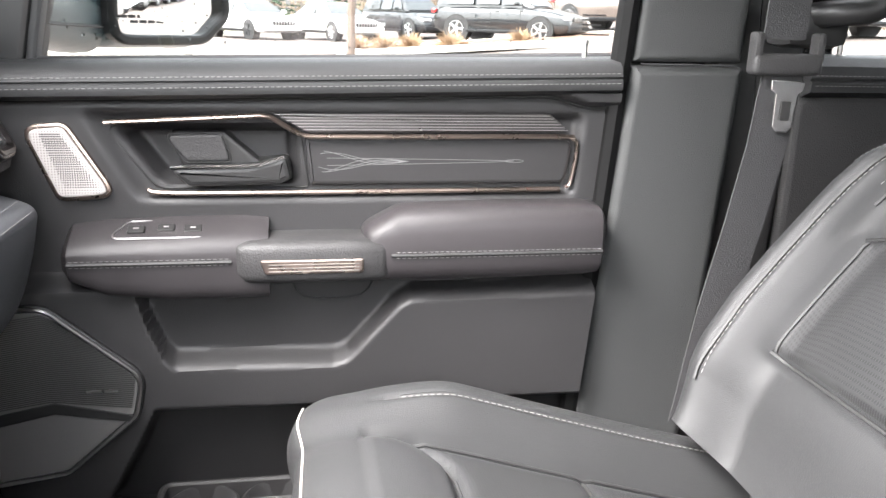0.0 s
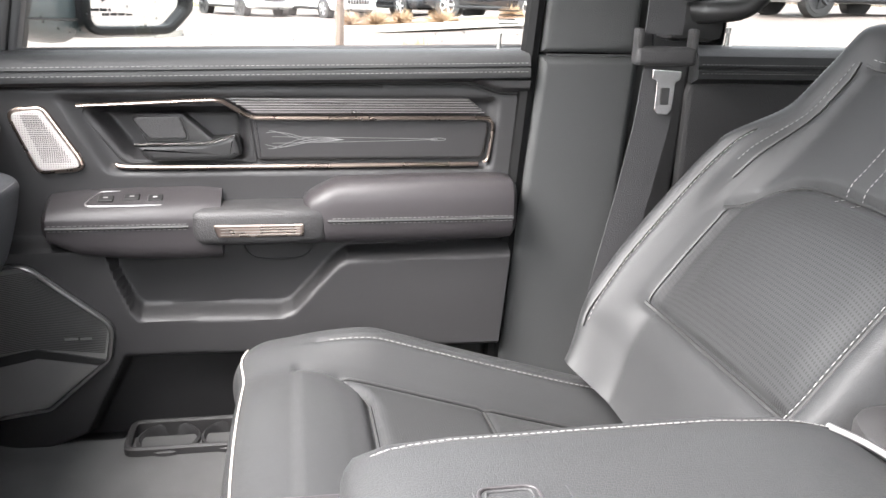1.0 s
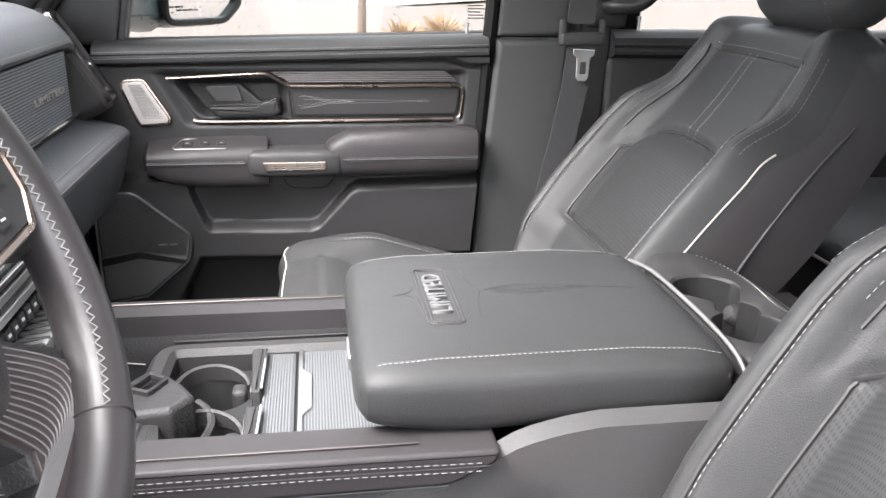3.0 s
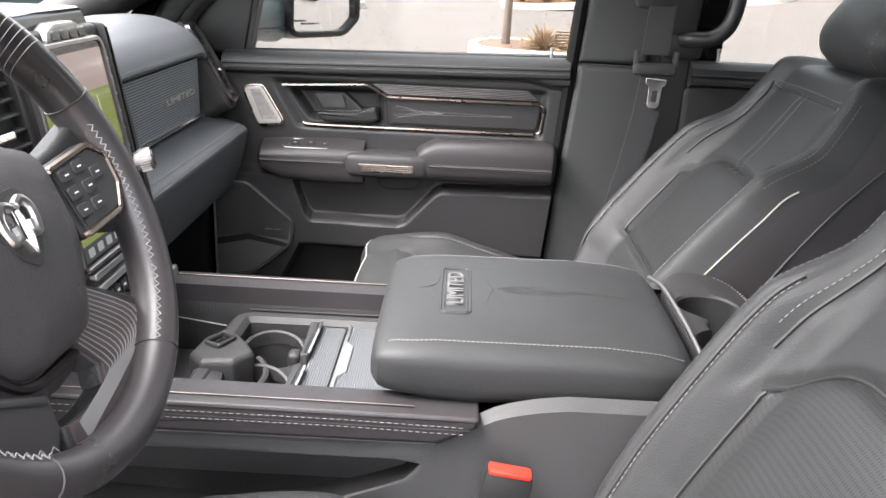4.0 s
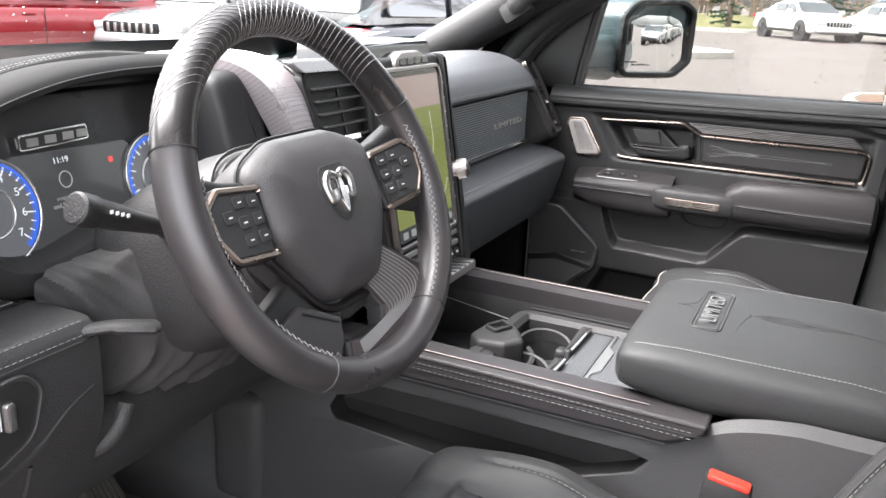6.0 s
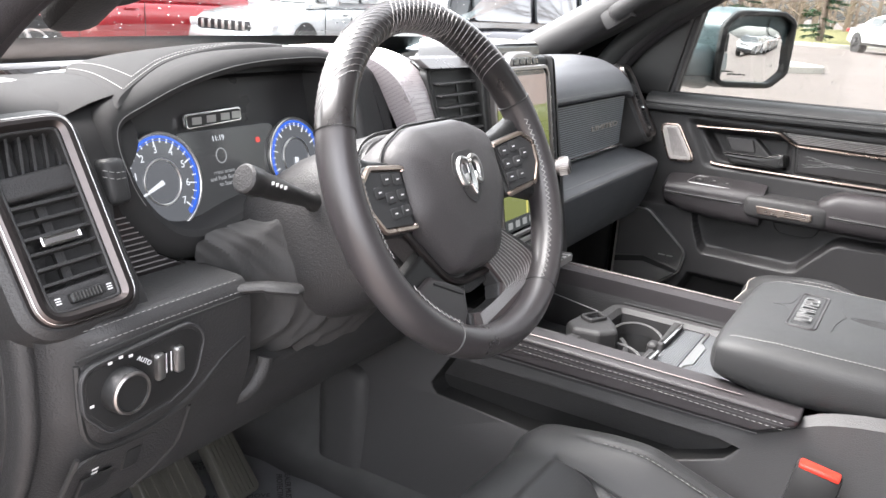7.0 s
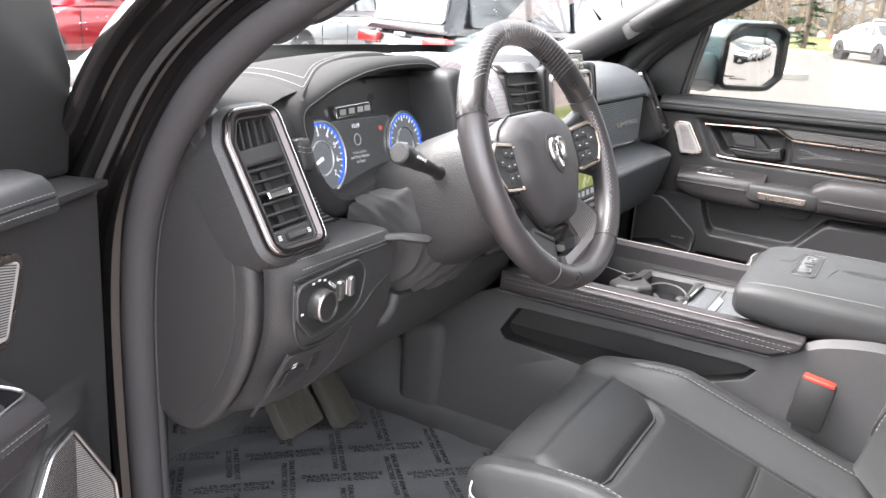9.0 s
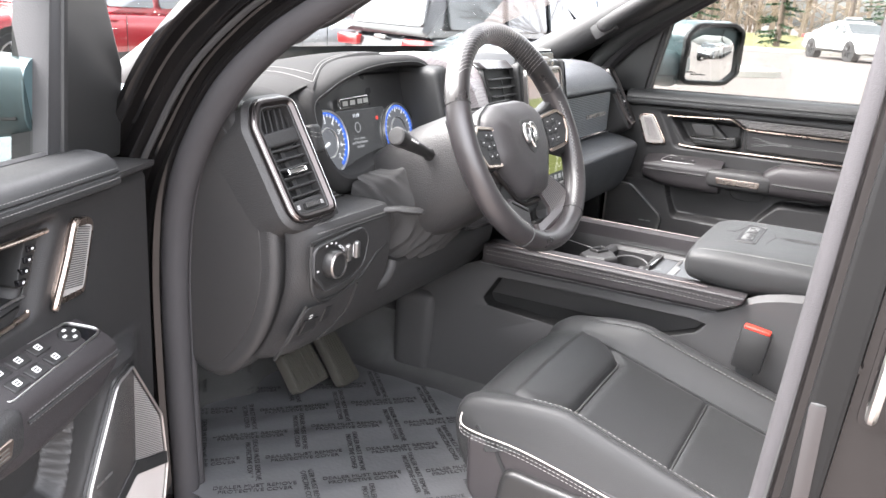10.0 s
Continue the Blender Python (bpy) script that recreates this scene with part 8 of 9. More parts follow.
    for h in np.linspace(0.0, L, 130):
        hw = half(h)
        fr = [bk(h, t) for t in np.linspace(-1, 1, 110)]
        d = 0.145 - 0.075 * step(0.50, 0.61, h)
        rear = [O + A * h + N * (-d + 0.03 * (abs(t) ** 4)) + V(0, hw * t, 0) for t in (0.985, 0.93, 0.8, 0.5, 0.0, -0.5, -0.8, -0.93, -0.985)]
        rings.append(fr + rear)
    bm = loft(B(), rings)
    bm.faces.ensure_lookup_table()
    for f in bm.faces:
        r = f.calc_center_median() - O
        h, t = r.dot(A), r.y / half(min(max(r.dot(A), 0), L))
        if r.dot(N) > -0.01 and abs(t) < 0.635 and 0.128 < h < 0.342 - 0.075 * (abs(t) / 0.66) ** 4:
            f.material_index = 1
        elif r.dot(N) < -0.02:
            f.material_index = 2
    bk_ob = P("backrest", bm, [LEATHER, PERF, LEATHER_SIDE])
    for sg in (-1, 1):
        pts = [bk(h, sg * 0.78, 0.0014) for h in np.linspace(0.06, 0.37, 30)]
        P("stitching", stitch(B(), pts, 0.0009, 0.005, 0.0025), THREAD, "", bk_ob)
        P("seam_line", tube(B(), [bk(h, sg * 0.80, 0.0022) for h in np.linspace(0.05, 0.375, 30)], 0.0023, 5), INK, "", bk_ob)
        P("seam_line", tube(B(), [bk(h, sg * 0.70, 0.0022) for h in np.linspace(0.31, 0.50, 20)], 0.0019, 5), INK, "", bk_ob)
        P("seam_line", tube(B(), [bk(h, sg * 0.64, 0.0022) for h in np.linspace(0.125, 0.275, 24)], 0.0018, 5), INK, "", bk_ob)
        P("stitching", stitch(B(), [bk(h, sg * 0.725, 0.0012) for h in np.linspace(0.33, 0.50, 20)], 0.0008, 0.0045, 0.0022), THREAD, "", bk_ob)
        P("stitching", stitch(B(), [bk(h, sg * 0.055, 0.0012) for h in np.linspace(0.335, 0.505, 20)], 0.0008, 0.0045, 0.0022), THREAD, "", bk_ob)
        P("piping", tube(B(), [bk(h, sg * 0.985, 0.004) for h in np.linspace(0.16, 0.37, 24)], 0.0013, 6), PIPING, "pale piping along the edge", bk_ob)
        for off in (0.93, 0.90):
            P("stitching", stitch(B(), [bk(h, sg * off, 0.001) for h in np.linspace(0.34, 0.52, 18)], 0.0006, 0.0045, 0.0022), DIMTHREAD, "", bk_ob)
        # curved seam over the side of the shell
        P("side_seam", tube(B(), smooth([O + A * a + N * b + V(0, sg * (half(a) + 0.001), 0) for a, b in ((0.10, -0.085), (0.22, -0.045), (0.36, -0.035), (0.47, -0.05))], 6), 0.0022, 5), RUBBER, "", bk_ob)
    P("stitching", stitch(B(), [bk(0.508, t, 0.0012) for t in np.linspace(-0.66, 0.66, 26)], 0.0008, 0.0045, 0.0022), THREAD, "", bk_ob)
    P("seam_line", tube(B(), [bk(0.125, t, 0.0022) for t in np.linspace(-0.65, 0.65, 30)], 0.0024, 5), INK, "", bk_ob)
    P("seam_line", tube(B(), [bk(0.345 - 0.075 * (abs(t) / 0.66) ** 4, t, 0.0022) for t in np.linspace(-0.65, 0.65, 36)], 0.0020, 5), INK, "", bk_ob)
    P("seam_line", tube(B(), [bk(0.50, t, 0.0022) for t in np.linspace(-0.66, 0.66, 30)], 0.0018, 5), INK, "", bk_ob)
    # hollow under the headrest
    P("headrest_well", prism(B(), rounded([(-0.085, 0.543), (0.085, 0.543), (0.075, 0.575), (-0.075, 0.575)], 0.012), lambda u, v, w: O + A * v + N * (w - 0.004) + V(0, u, 0), -0.05, 0.004 - 0.012, 0.003), PLAIN, "", bk_ob)
    # headrest
    hr = P("headrest", B(), LEATHER)
    bm = B()
    rings = []
    for k in range(13):
        a = -1 + 2 * k / 12
        q = max((1 - abs(a) ** 4) ** 0.25 if abs(a) < 1 else 0, 0.55)
        c = O + A * 0.672 + N * 0.015
        rings.append([c + V(0, a * 0.135, 0) + A * (p.y * q) + N * (p.x * q) for p in oval(0, 0, 0.055, 0.10, 28, 2.8)])
    loft(bm, rings)
    bm.to_mesh(hr.data)
    bm.free()
    hr.data.shade_smooth()
    for sg in (-1, 1):
        P("post", tube(B(), [O + A * 0.53 + N * -0.03 + V(0, sg * 0.055, 0), O + A * 0.68 + N * 0.0 + V(0, sg * 0.055, 0)], 0.006, 8), CHROME, "chrome post", hr)
        for off in (0.094, 0.100, 0.106):
            ring = [O + A * (0.672 + p.y * 1.005) + N * (0.015 + p.x * 1.005) + V(0, sg * off, 0) for p in oval(0, 0, 0.0505 - (off - 0.094) * 0.35, 0.092 - (off - 0.094) * 0.5, 40, 2.8)]
            P("stitching", stitch(B(), ring + ring[:1], 0.0008, 0.0045, 0.0022), THREAD, "", hr)
    return seat


p_seat = make_seat("passenger_seat", Matrix.Translation((0.02, 0.400, 0.0)), "black leather passenger seat with pale piping and grey stitching", 39.5, (0.475, 0, 0.885))
d_seat = make_seat("driver_seat", Matrix.Translation((-0.078, -0.458, 0.0)) @ Matrix.Diagonal((1, -0.91, 1, 1)), "black leather driver seat with pale piping and perforated insert", 30.0, (0.478, 0, 0.873), True)

# buckle beside the driver seat
bk = thing("seat_belt_buckle", (0.30, -0.245, 0.86), "black seat belt buckle with red release button beside the console", "buckle")
bt = Matrix.Rotation(radians(8), 3, "Y") @ Matrix.Rotation(radians(-4), 3, "X")
part("body", box(B(), (0.296, -0.247, 0.948), (0.050, 0.026, 0.075), 0.006, bt), PLAIN, bk)
part("release_button", box(B(), (0.3012, -0.2495, 0.9855), (0.044, 0.018, 0.007), 0.003, bt), REDMARK, bk, "bright red release button")
part("stalk", box(B(), (0.286, -0.244, 0.875), (0.030, 0.012, 0.09), 0.004, bt), WEB, bk)

# ---- outside: car park ----
def gz(x, y):
    """Height of the ground, which rises away from the truck."""
    s = step(2.0, 14.0, x) * 0.92 + 0.0
    t = 0.36 * step(3.0, 34.0, y)
    return (s * step(2.0, 20.0, y) + t) * (1 - 0.0 * step(60, 200, y))


def ground_mat(name, a, b, rough=0.8):
    m, n, l, p = nodes_of(name)
    tc = n.new("ShaderNodeTexCoord")
    big, small = n.new("ShaderNodeTexNoise"), n.new("ShaderNodeTexNoise")
    big.inputs["Scale"].default_value, small.inputs["Scale"].default_value = 0.35, 60.0
    big.inputs["Detail"].default_value, small.inputs["Detail"].default_value = 6.0, 8.0
    add, mix = n.new("ShaderNodeMath"), n.new("ShaderNodeMix")
    add.operation, mix.data_type = "MULTIPLY_ADD", "RGBA"
    add.inputs[1].default_value = 0.55
    for q in (big, small):
        l.new(tc.outputs["Object"], q.inputs["Vector"])
    l.new(big.outputs["Fac"], add.inputs[0])
    half_n = n.new("ShaderNodeMath")
    half_n.operation = "MULTIPLY"
    half_n.inputs[1].default_value = 0.45
    l.new(small.outputs["Fac"], half_n.inputs[0])
    l.new(half_n.outputs["Value"], add.inputs[2])
    mix.inputs["A"].default_value, mix.inputs["B"].default_value = (*a, 1), (*b, 1)
    l.new(add.outputs["Value"], mix.inputs["Factor"])
    l.new(mix.outputs["Result"], p.inputs["Base Color"])
    rr = n.new("ShaderNodeMapRange")
    rr.inputs["To Min"].default_value, rr.inputs["To Max"].default_value = rough - 0.3, rough + 0.1
    l.new(big.outputs["Fac"], rr.inputs["Value"])
    l.new(rr.outputs["Result"], p.inputs["Roughness"])
    bp_n = n.new("ShaderNodeBump")
    bp_n.inputs["Strength"].default_value, bp_n.inputs["Distance"].default_value = 0.4, 0.01
    l.new(small.outputs["Fac"], bp_n.inputs["Height"])
    l.new(bp_n.outputs["Normal"], p.inputs["Normal"])
    return m


PAVE = ground_mat("damp_warm_asphalt", (0.098, 0.078, 0.070), (0.15, 0.126, 0.114), 0.75)
GRASS = ground_mat("spring_grass", (0.07, 0.085, 0.02), (0.24, 0.21, 0.09), 0.95)
MULCH = ground_mat("brown_mulch", (0.10, 0.055, 0.035), (0.22, 0.14, 0.10), 0.95)
KERB = mat("pale_concrete", (0.42, 0.40, 0.36), 0.85, grain=0.8, size=120, vary=0.2, vsize=5)
TYRE = mat("tyre_rubber", (0.022, 0.022, 0.023), 0.75, vary=0.2)
ALLOY = mat("alloy_rim", (0.55, 0.55, 0.56), 0.3, 0.9, vary=0.1)
DARKALLOY = mat("black_rim", (0.03, 0.03, 0.032), 0.3, 0.6, vary=0.1)
CARGLASS = mat("dark_car_glass", (0.03, 0.035, 0.037), 0.06, vary=0.3, vsize=3, coat=1.0)
REDLAMP = mat("red_tail_lamp", (0.45, 0.02, 0.02), 0.15, vary=0.2, coat=1.0)
LAMP = mat("clear_lamp", (0.70, 0.72, 0.74), 0.12, 0.3, vary=0.15, coat=1.0)
BARK = mat("tree_bark", (0.13, 0.095, 0.075), 0.9, grain=1.0, size=40, vary=0.4, vsize=10)
NEEDLE = mat("pine_needles", (0.030, 0.075, 0.030), 0.85, vary=0.5, vsize=1.2)
TWIG = mat("bare_twigs", (0.24, 0.185, 0.14), 0.9, vary=0.4, vsize=0.6)
DRYBUSH = mat("dry_shrub", (0.30, 0.20, 0.12), 0.9, vary=0.4, vsize=6)

xs = np.concatenate([[-2500, -900, -300, -120, -70], np.linspace(-45, 45, 61), [70, 120, 300, 900, 2500]])
ys = np.concatenate([[-2500, -900, -300, -120, -60], np.linspace(-30, 66, 65), [90, 130, 300, 900, 2500]])
bm = B()
gv = [[bm.verts.new((x, y, gz(x, y))) for y in ys] for x in xs]
for i in range(len(xs) - 1):
    for j in range(len(ys) - 1):
        bm.faces.new((gv[i][j], gv[i + 1][j], gv[i + 1][j + 1], gv[i][j + 1]))
solo("ground", bm, PAVE, "damp warm-grey asphalt car park", "ground", kind="structure")


def patch(name, ring, material, label, h=0.03, kerb=True):
    """A raised bed with a kerb round it."""
    ring = rounded(ring, 1.2, 6)
    n = inset(ring, 0.16)
    bm = B()
    vs = [bm.verts.new((p.x, p.y, gz(p.x, p.y) + 0.14)) for p in n]
    bm.faces.new(vs)
    bmesh.ops.triangulate(bm, faces=bm.faces)
    solo(name, bm, material, label, "planting bed", kind="structure")
    if kerb:
        rings = []
        for r, dz in ((ring, -0.02), (inset(ring, 0.01), 0.145), (inset(ring, 0.03), 0.16), (inset(ring, 0.15), 0.16), (inset(ring, 0.17), 0.12)):
            rings.append([V(p.x, p.y, gz(p.x, p.y) + dz) for p in r])
        solo("kerb", loft(B(), rings, caps=False), KERB, "pale concrete kerb round a planting bed", "kerb", kind="structure")


patch("lawn", [(-60, 40.5), (-30, 38.5), (-4.0, 38.0), (0, 41), (40, 44), (60, 46), (60, 62), (-60, 62)], GRASS, "strip of pale spring grass along the car park")
patch("mulch_bed", [(1.0, 23.6), (9, 22.2), (10, 25.4), (1.6, 25.6)], MULCH, "brown mulch bed with a kerb")
patch("island", [(-16, 19.2), (-3.2, 20.0), (-2.1, 21.2), (-3.4, 22.4), (-16, 21.8)], KERB, "pale concrete traffic island")
patch("near_bed", [(0.2, 12.0), (3.2, 11.6), (3.6, 13.8), (0.4, 14.0)], MULCH, "small mulch bed round a young tree")


# ---- parked cars: x forward, y left, z up ----
def make_car(name, place, label, kind, paint, rim=None, group="parked cars"):
    c = tagged(new(name), label, "car", group)
    c.matrix_basis = place
    P = lambda n, bm, m, lab="", par=None, sharp=42: part(n, bm, m, par or c, lab, sharp, True)
    suv = kind == "suv"
    Lh, Wd, Hb, Ht = (2.35, 0.94, 1.08, 1.74) if suv else (2.45, 0.95, 0.96, 1.44)
    belt = Hb
    xsr = [-Lh, -Lh + 0.06, -Lh + 0.25, -1.5, -0.6, 0.5, 1.05, 1.7, Lh - 0.25, Lh - 0.06, Lh]
    top = [0.72, belt - 0.10, belt - 0.02, belt, belt, belt, belt - 0.02, belt - 0.09, belt - 0.18, belt - 0.30, 0.60] if suv else [0.62, belt - 0.06, belt + 0.0, belt, belt - 0.04, belt - 0.05, belt - 0.05, belt - 0.12, belt - 0.22, belt - 0.32, 0.5]
    wid = [0.80, 0.88, 0.93, 1, 1, 1, 1, 0.99, 0.93, 0.86, 0.78]
    rings = []
    for x, t, w in zip(xsr, top, wid):
        lo = 0.26 if abs(x) < Lh - 0.1 else 0.36
        rings.append([V(x, Wd * w * math.copysign(abs(math.cos(a)) ** 0.34, math.cos(a)), (lo + t) / 2 + (t - lo) / 2 * math.copysign(abs(math.sin(a)) ** 0.42, math.sin(a))) for a in np.linspace(0, 2 * math.pi, 29)[:-1]])
    body = P("body", loft(B(), rings), paint)
    gx = [-Lh + 0.10, -Lh + 0.36, -1.3, -0.2, 0.35, 1.15] if suv else [-1.75, -1.0, -0.45, 0.1, 0.35, 1.15]
    gt = [belt + 0.02, Ht - 0.07, Ht, Ht, Ht - 0.04, belt + 0.0] if suv else [belt + 0.02, Ht - 0.10, Ht, Ht, Ht - 0.05, belt + 0.0]
    gw = [0.88, 0.80, 0.79, 0.79, 0.79, 0.88]
    def gring(x, t, w, k=1.0):
        q = [(-1.0, 0), (-0.98, 0.25), (-0.93, 0.6), (-0.86, 0.9), (-0.7, 1.0), (0, 1.02), (0.7, 1.0), (0.86, 0.9), (0.93, 0.6), (0.98, 0.25), (1.0, 0)]
        base = belt - 0.05
        return [V(x, a * Wd * w * k, base + (t - base) * b) for a, b in q]
    P("cabin", loft(B(), [gring(a, b, d) for a, b, d in zip(gx, gt, gw)]), paint)
    # side windows, windscreen, rear window
    for sg in (-1, 1):
        f = lambda u, v, w: V(u, sg * (Wd * lin(v, [belt, Ht], [0.862, 0.70]) + w), v)
        cut = [(gx[1] + 0.10, gx[2] + 0.42), (gx[2] + 0.50, gx[3] + 0.22), (gx[3] + 0.28, gx[5] - 0.32)] if suv else [(gx[1] + 0.12, gx[3] - 0.12), (gx[3] - 0.05, gx[5] - 0.32)]
        for a, b in cut:
            last = b > 0.4
            ring = rounded([(a + 0.03, belt + 0.05), (b, belt + 0.05), (b - (0.42 if last else 0.0), Ht - 0.14), (a + 0.06, Ht - 0.14)], 0.05)
            P("side_window", prism(B(), ring, f, -0.02, 0.02, 0.004), CARGLASS)
        P("sill_strip", box(B(), (0, sg * (Wd * 0.985), 0.34), (2.4, 0.05, 0.10), 0.02), DARKALLOY)
        P("door_mirror", box(B(), (0.72, sg * (Wd + 0.10), belt + 0.08), (0.12, 0.20, 0.14), 0.04), paint)
        P("door_seam", tube(B(), [V(0.78, sg * Wd * 1.003, 0.42), V(0.80, sg * Wd * 0.998, belt - 0.04)], 0.006, 4), INK)
        P("door_seam", tube(B(), [V(-0.22, sg * Wd * 1.003, 0.42), V(-0.22, sg * Wd * 0.998, belt - 0.04)], 0.006, 4), INK)
        P("door_handle", box(B(), (0.0, sg * (Wd * 0.995), belt - 0.14), (0.18, 0.04, 0.03), 0.01), paint)
    fw_ = lambda x0, x1: (lambda u, v, w: V(x0 + (x1 - x0) * (v - belt) / (Ht - belt) + w, u, v))
    P("windscreen", prism(B(), rounded([(-0.76, belt + 0.05), (0.76, belt + 0.05), (0.60, Ht - 0.07), (-0.60, Ht - 0.07)], 0.06), fw_(gx[5] + 0.03, gx[4] - 0.02), -0.03, 0.012, 0.004), CARGLASS)
    P("rear_window", prism(B(), rounded([(-0.72, belt + 0.07), (0.72, belt + 0.07), (0.58, Ht - 0.11), (-0.58, Ht - 0.11)], 0.06), (lambda u, v, w: V(gx[0] + (gx[1] - gx[0]) * (v - belt) / (Ht - belt) - w - 0.02, u, v)), -0.03, 0.012, 0.004), CARGLASS)
    # lamps, grille, bumpers, plates
    for sg in (-1, 1):
        P("tail_lamp", box(B(), (-Lh + 0.06, sg * Wd * 0.72, belt - 0.16), (0.16, 0.44, 0.14), 0.04), REDLAMP)
        P("headlamp", box(B(), (Lh - 0.13, sg * Wd * 0.68, 0.76 if suv else 0.66), (0.22, 0.40, 0.12), 0.04), LAMP)
        P("fog_lamp", box(B(), (Lh - 0.06, sg * Wd * 0.62, 0.48), (0.08, 0.20, 0.07), 0.02), DARKALLOY)
    gr_ = P("grille", box(B(), (Lh - 0.05, 0, 0.74 if suv else 0.62), (0.10, 0.92, 0.16), 0.03), DARKALLOY)
    for i in range(7):
        P("grille_slot", box(B(), (Lh + 0.0, -0.36 + i * 0.12, 0.74 if suv else 0.62), (0.03, 0.05, 0.13), 0.012), SATIN, "", gr_)
    P("front_bumper", box(B(), (Lh - 0.02, 0, 0.44), (0.14, 1.55, 0.20), 0.06), paint if not suv else DARKALLOY)
    P("rear_bumper", box(B(), (-Lh + 0.0, 0, 0.50), (0.16, 1.60, 0.22), 0.06), paint if not suv else DARKALLOY)
    P("plate", box(B(), (-Lh - 0.03, 0, belt - 0.30), (0.02, 0.32, 0.16), 0.005), LAMP)
    P("badge", box(B(), (-Lh + 0.01, 0, belt - 0.09), (0.03, 0.22, 0.05), 0.01), SATIN)
    if suv:
        for sg in (-1, 1):
            P("roof_rail", tube(B(), [V(-1.7, sg * 0.60, Ht - 0.01), V(-1.5, sg * 0.62, Ht + 0.05), V(0.0, sg * 0.62, Ht + 0.05), V(0.25, sg * 0.60, Ht - 0.02)], 0.02, 6), DARKALLOY)
    R = 0.38 if suv else 0.345
    for x in (-1.42, 1.45):
        for sg in (-1, 1):
            m = axes(V(x, sg * (Wd - 0.11), R), (1, 0, 0), (0, sg, 0))
            P("wheel_arch", lathe(B(), [(R + 0.07, -0.16), (R + 0.07, 0.112), (0.0, 0.112)], m, 26), INK)
            wl_ = P("wheel", lathe(B(), [(R * 0.66, -0.11), (R * 0.94, -0.11), (R, -0.08), (R, 0.10), (R * 0.94, 0.125), (R * 0.68, 0.122), (R * 0.66, 0.10), (0.0, 0.08)], m, 26), TYRE)
            for k in range(5):
                an = 2 * math.pi * k / 5
                d = V(math.cos(an), math.sin(an), 0)
                P("spoke", tube(B(), [m @ (d * 0.03 + V(0, 0, 0.115)), m @ (d * (R * 0.66) + V(0, 0, 0.118))], [0.05, 0.035], 6), rim or ALLOY, "", wl_)
            P("rim", lathe(B(), [(R * 0.60, 0.10), (R * 0.62, 0.122), (R * 0.68, 0.124), (R * 0.69, 0.11)], m, 26), rim or ALLOY, "", wl_)
    return c


def car_paint(name, color, metal=0.3):
    return mat(name, color, 0.22, metal, vary=0.06, vsize=3, coat=1.0)


WHITEP, BLACKP, REDP, SILVERP, BROWNP, BLUEP = (car_paint(n, c, m) for n, c, m in (("white_paint", (0.78, 0.78, 0.78), 0.0), ("black_paint", (0.015, 0.016, 0.018), 0.2), ("red_paint", (0.30, 0.012, 0.018), 0.3), ("silver_paint", (0.50, 0.52, 0.53), 0.5), ("taupe_paint", (0.20, 0.16, 0.14), 0.4), ("slate_paint", (0.10, 0.13, 0.16), 0.4)))


def at_ground(x, y, heading):
    return Matrix.Translation((x, y, gz(x, y))) @ Matrix.Rotation(radians(heading), 4, "Z")


suv_black = make_car("parked_car", at_ground(-4.9, 9.9, 72), "black sport utility car parked nose away with red tail lamps", "suv", BLACKP)
make_car("parked_car", at_ground(-9.8, 10.6, -78), "silver sport utility car parked nose towards the truck", "suv", SILVERP)
red_suv = make_car("parked_car", at_ground(-11.0, 7.4, -100), "red sport utility car parked across the lane", "suv", REDP)
make_car("parked_car", at_ground(-1.6, 34.6, -58), "white coupe parked beside the grass", "coupe", WHITEP, DARKALLOY)
make_car("parked_car", at_ground(1.6, 34.2, -62), "white saloon parked next to a coupe", "coupe", WHITEP)
make_car("parked_car", at_ground(6.8, 26.4, -40), "black off-road car with alloy wheels parked beyond a bed", "suv", BLACKP)
make_car("parked_car", at_ground(10.9, 27.6, -60), "taupe sport utility car parked on wet asphalt", "suv", BROWNP)
make_car("parked_car", at_ground(13.9, 19.6, -170), "white off-road car with black wheels", "suv", WHITEP, DARKALLOY)
make_car("parked_car", at_ground(-12.6, 16.4, 80), "black sport utility car beside a dark red one", "suv", BLACKP)
make_car("parked_car", at_ground(-9.6, 15.4, 78), "dark red sport utility car with red tail lamps", "suv", REDP)
make_car("parked_car", at_ground(-7.4, 20.6, 95), "slate grey sport utility car on wet asphalt", "suv", BLUEP)
make_car("parked_car", at_ground(-6.6, 14.6, 88), "silver sport utility car on wet asphalt", "suv", SILVERP)
for i, (x, y, hd, k, pt, lb) in enumerate(((-2.2, 45.6, -85, "suv", WHITEP, "white sport utility car beside a silver one"), (1.6, 46.0, -85, "suv", SILVERP, "silver sport utility car beside a white one"), (5.4, 46.2, -88, "suv", BLACKP, "black sport utility car near the pines"), (4.6, 34.4, -64, "suv", BLACKP, "black sport utility car beside a white saloon"))):
    make_car("parked_car", at_ground(x, y, hd), lb, k, pt)
# a row of cars behind the truck, which shows in the wing mirror
for i, (pt, lb) in enumerate(((SILVERP, "silver"), (WHITEP, "white"), (BLUEP, "slate grey"), (SILVERP, "silver"), (BLACKP, "black"), (WHITEP, "white"))):
    make_car("parked_car", at_ground(22.0 + 3.3 * i, 1.3 + 0.8 * i, 195), "%s sport utility car parked in a line of cars" % lb, "suv", pt)
make_car("parked_car", at_ground(-8.6, -4.4, -95), "bright red sport utility car near the pickup", "suv", REDP)


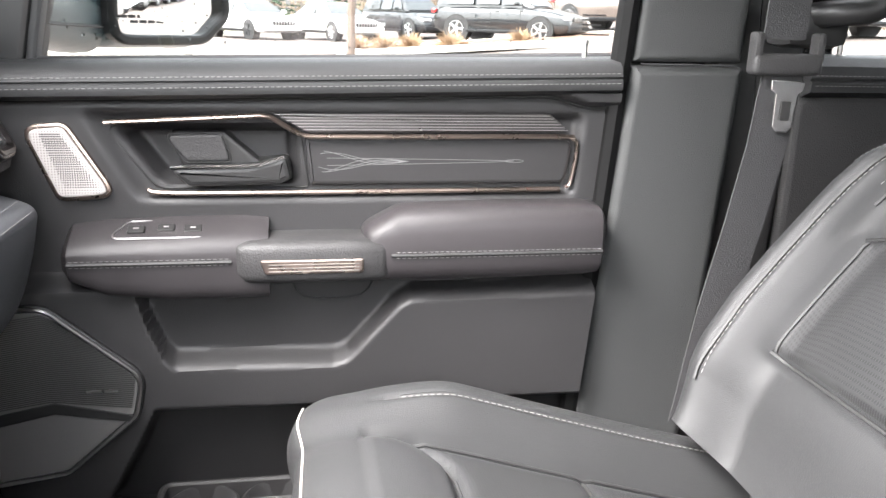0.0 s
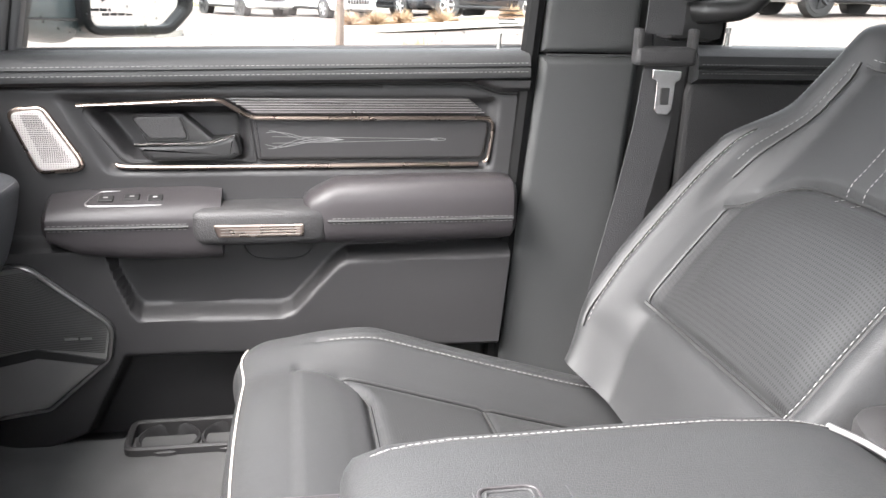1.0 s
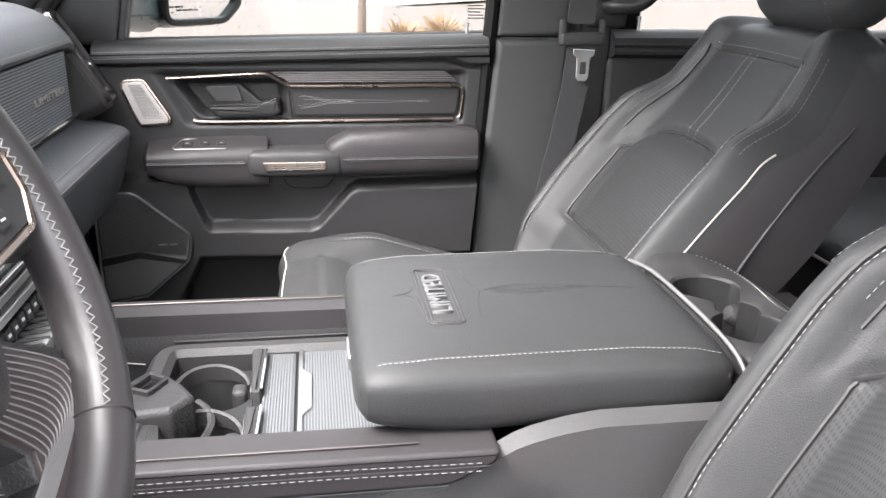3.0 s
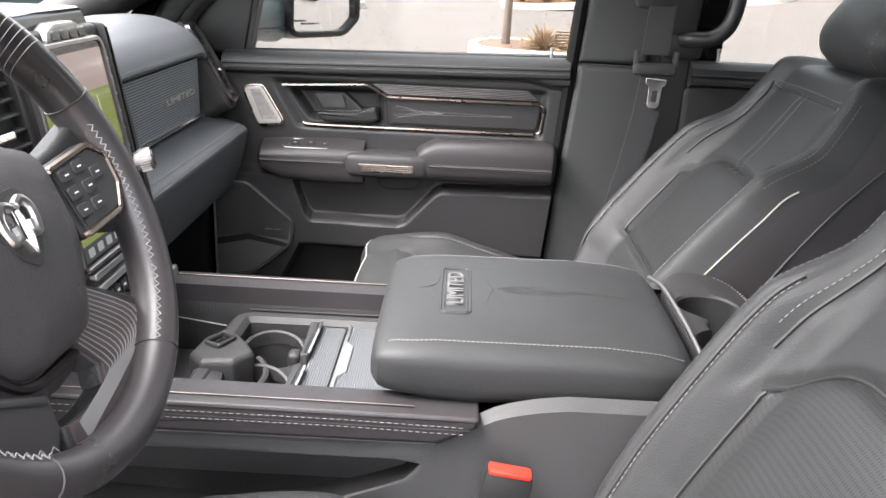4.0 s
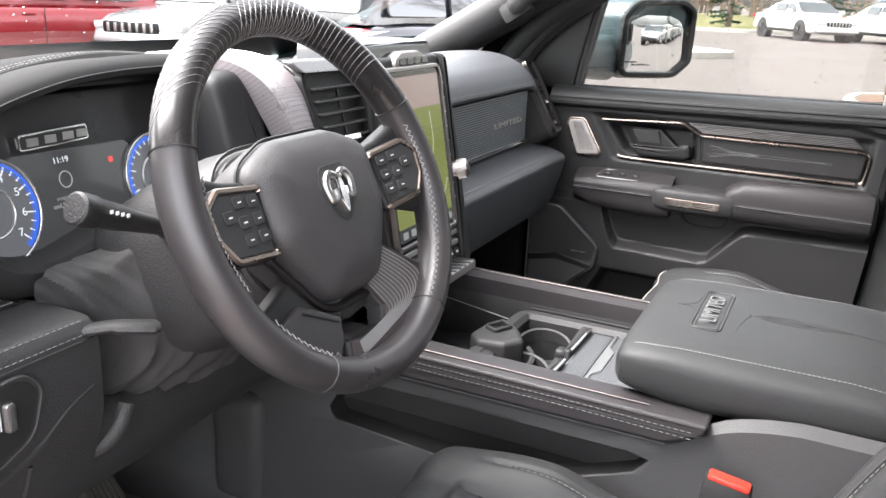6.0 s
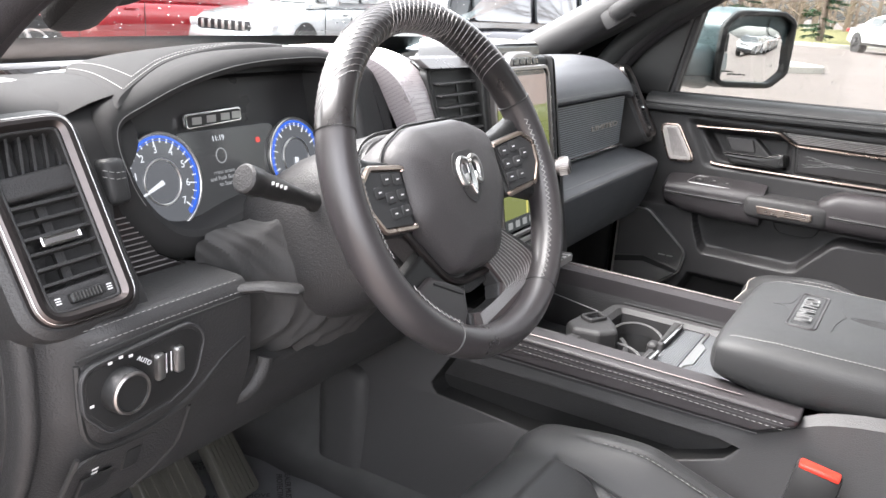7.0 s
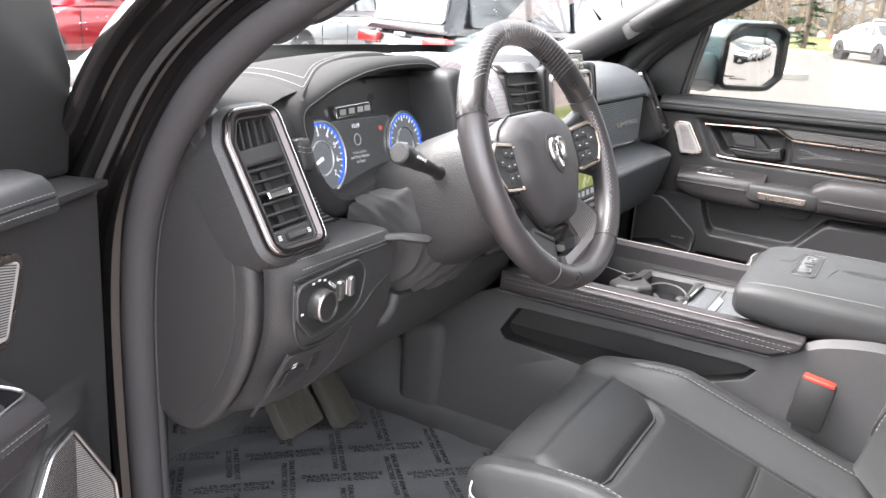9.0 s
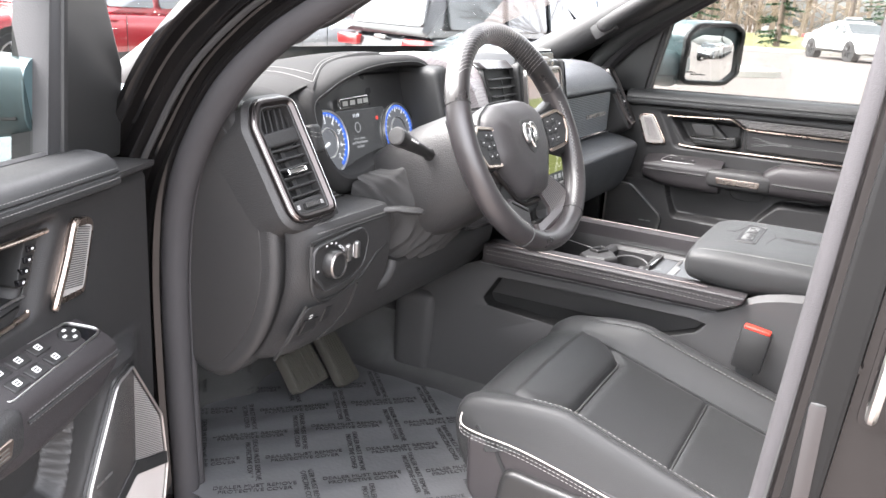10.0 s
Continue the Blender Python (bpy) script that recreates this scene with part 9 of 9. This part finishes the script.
# ---- trees and shrubs ----
def make_pine(name, x, y, h, seed, label):
    r = random.Random(seed)
    t = thing(name, (x, y, gz(x, y)), label, "tree", "pines")
    z0 = gz(x, y)
    part("trunk", tube(B(), [V(x, y, z0), V(x, y, z0 + h * 0.5), V(x, y, z0 + h)], [0.16, 0.10, 0.015], 8), BARK, t)
    bm = B()
    for k in range(int(h * 11)):
        f = r.random() ** 0.8
        z = z0 + 0.35 + f * (h - 0.4)
        reach = (1 - f) * h * 0.30 + 0.12
        a = r.uniform(0, 2 * math.pi)
        d = V(math.cos(a), math.sin(a), 0)
        rr = reach * r.uniform(0.7, 1.08)
        for j in range(9):
            q = (j + 1) / 9
            p = V(x, y, z) + d * rr * q + V(0, 0, -0.22 * rr * q + 0.10 * rr * q * q)
            for _ in range(4):
                s = 0.10 + 0.10 * (1 - f)
                u = V(r.uniform(-1, 1), r.uniform(-1, 1), r.uniform(-0.6, 0.3)).normalized() * s
                w = u.cross(V(r.uniform(-1, 1), r.uniform(-1, 1), 1)).normalized() * s * 0.35
                vs = [bm.verts.new(p - w), bm.verts.new(p + u), bm.verts.new(p + w), bm.verts.new(p - u * 0.4)]
                bm.faces.new(vs)
    part("crown", bm, NEEDLE, t, recalc=False)
    return t


make_pine("pine", -5.4, 42.4, 4.6, 1, "young green pine on the grass strip")
make_pine("pine", -1.0, 44.6, 5.4, 2, "young green pine near a white coupe")
make_pine("pine", 2.6, 45.2, 4.8, 3, "dense green pine on the grass strip")
make_pine("pine", -9.6, 44.0, 5.2, 4, "tall green pine on the grass strip")
make_pine("pine", -14.5, 45.5, 6.0, 6, "tall dark pine at the end of the grass")


def make_bare(name, x, y, h, seed, label, r0=0.07, leafy=None):
    r = random.Random(seed)
    z0 = gz(x, y) + 0.1
    t = thing(name, (x, y, z0), label, "tree")
    part("trunk", tube(B(), [V(x, y, z0), V(x + 0.03, y, z0 + h * 0.35), V(x - 0.02, y, z0 + h * 0.7), V(x, y, z0 + h)], [r0, r0 * 0.8, r0 * 0.5, r0 * 0.12], 8), BARK, t)
    bm = B()
    def grow(p, d, l, rad, n):
        q = p + d * l
        tube(bm, [p, (p + q) / 2 + V(r.uniform(-1, 1), r.uniform(-1, 1), 0) * l * 0.06, q], [rad, rad * 0.8, rad * 0.55], 4)
        if n:
            for _ in range(3):
                e = (d + V(r.uniform(-1, 1), r.uniform(-1, 1), r.uniform(-0.2, 0.7)) * 0.7).normalized()
                grow(p.lerp(q, r.uniform(0.45, 1.0)), e, l * r.uniform(0.5, 0.75), rad * 0.5, n - 1)
    for k in range(9):
        a = r.uniform(0, 6.28)
        grow(V(x, y, z0 + h * r.uniform(0.35, 0.85)), V(math.cos(a), math.sin(a), r.uniform(0.5, 1.2)).normalized(), h * 0.26, r0 * 0.35, 3)
    part("crown", bm, BARK, t)
    return t


make_bare("young_tree", 0.9, 13.0, 4.2, 8, "slim bare young tree in a mulch bed", 0.075)
for i, (x, y) in enumerate(((-20, 52), (-15, 54), (-10.5, 51), (-7, 55), (-3, 52), (1.5, 54), (6, 52), (11, 55), (17, 53), (-26, 50))):
    make_bare("bare_tree", x, y, 9 + (i * 7 % 4), 20 + i, "tall bare tree at the edge of the wood", 0.16)
# far wood of thin stems and twigs
r = random.Random(3)
bm = B()
for i in range(900):
    a = r.uniform(-1.15, 1.15)
    d = r.uniform(58, 80)
    x, y = math.sin(a) * d * 1.3, math.cos(a) * d
    h = r.uniform(4, 11)
    z0 = gz(x, y)
    tube(bm, [V(x, y, z0 - 0.2), V(x + r.uniform(-0.4, 0.4), y, z0 + h)], [r.uniform(0.08, 0.2), 0.02], 4)
    for _ in range(16):
        p = V(x, y, z0 + r.uniform(0.1, 1.0) * h)
        q = p + V(r.uniform(-2.2, 2.2), r.uniform(-1, 1), r.uniform(0.2, 1.6))
        tube(bm, [p, q], [0.05, 0.02], 3)
solo("far_wood", bm, TWIG, "brown leafless wood beyond the grass", "wood", kind="stuff")


def make_shrub(x, y, s, seed, label):
    r = random.Random(seed)
    z0 = gz(x, y) + 0.1
    bm = B()
    for i in range(260):
        d = V(r.gauss(0, 1), r.gauss(0, 1), abs(r.gauss(0, 0.9)) + 0.15).normalized()
        l = s * r.uniform(0.5, 1.0)
        tube(bm, [V(x, y, z0) + d * 0.05, V(x, y, z0) + d * l * 0.6 + V(0, 0, 0.06 * s), V(x, y, z0) + d * l], [0.010, 0.012, 0.004], 3)
    return solo("shrub", bm, DRYBUSH, label, "shrub", "shrubs")


for i, (x, y, s) in enumerate(((1.5, 12.5, 0.5), (2.2, 12.9, 0.55), (2.6, 24.0, 0.6), (4.4, 23.6, 0.65), (3.4, 24.6, 0.55), (6.6, 24.2, 0.5), (1.9, 24.7, 0.5))):
    make_shrub(x, y, s, 40 + i, "dry brown shrub in a mulch bed")
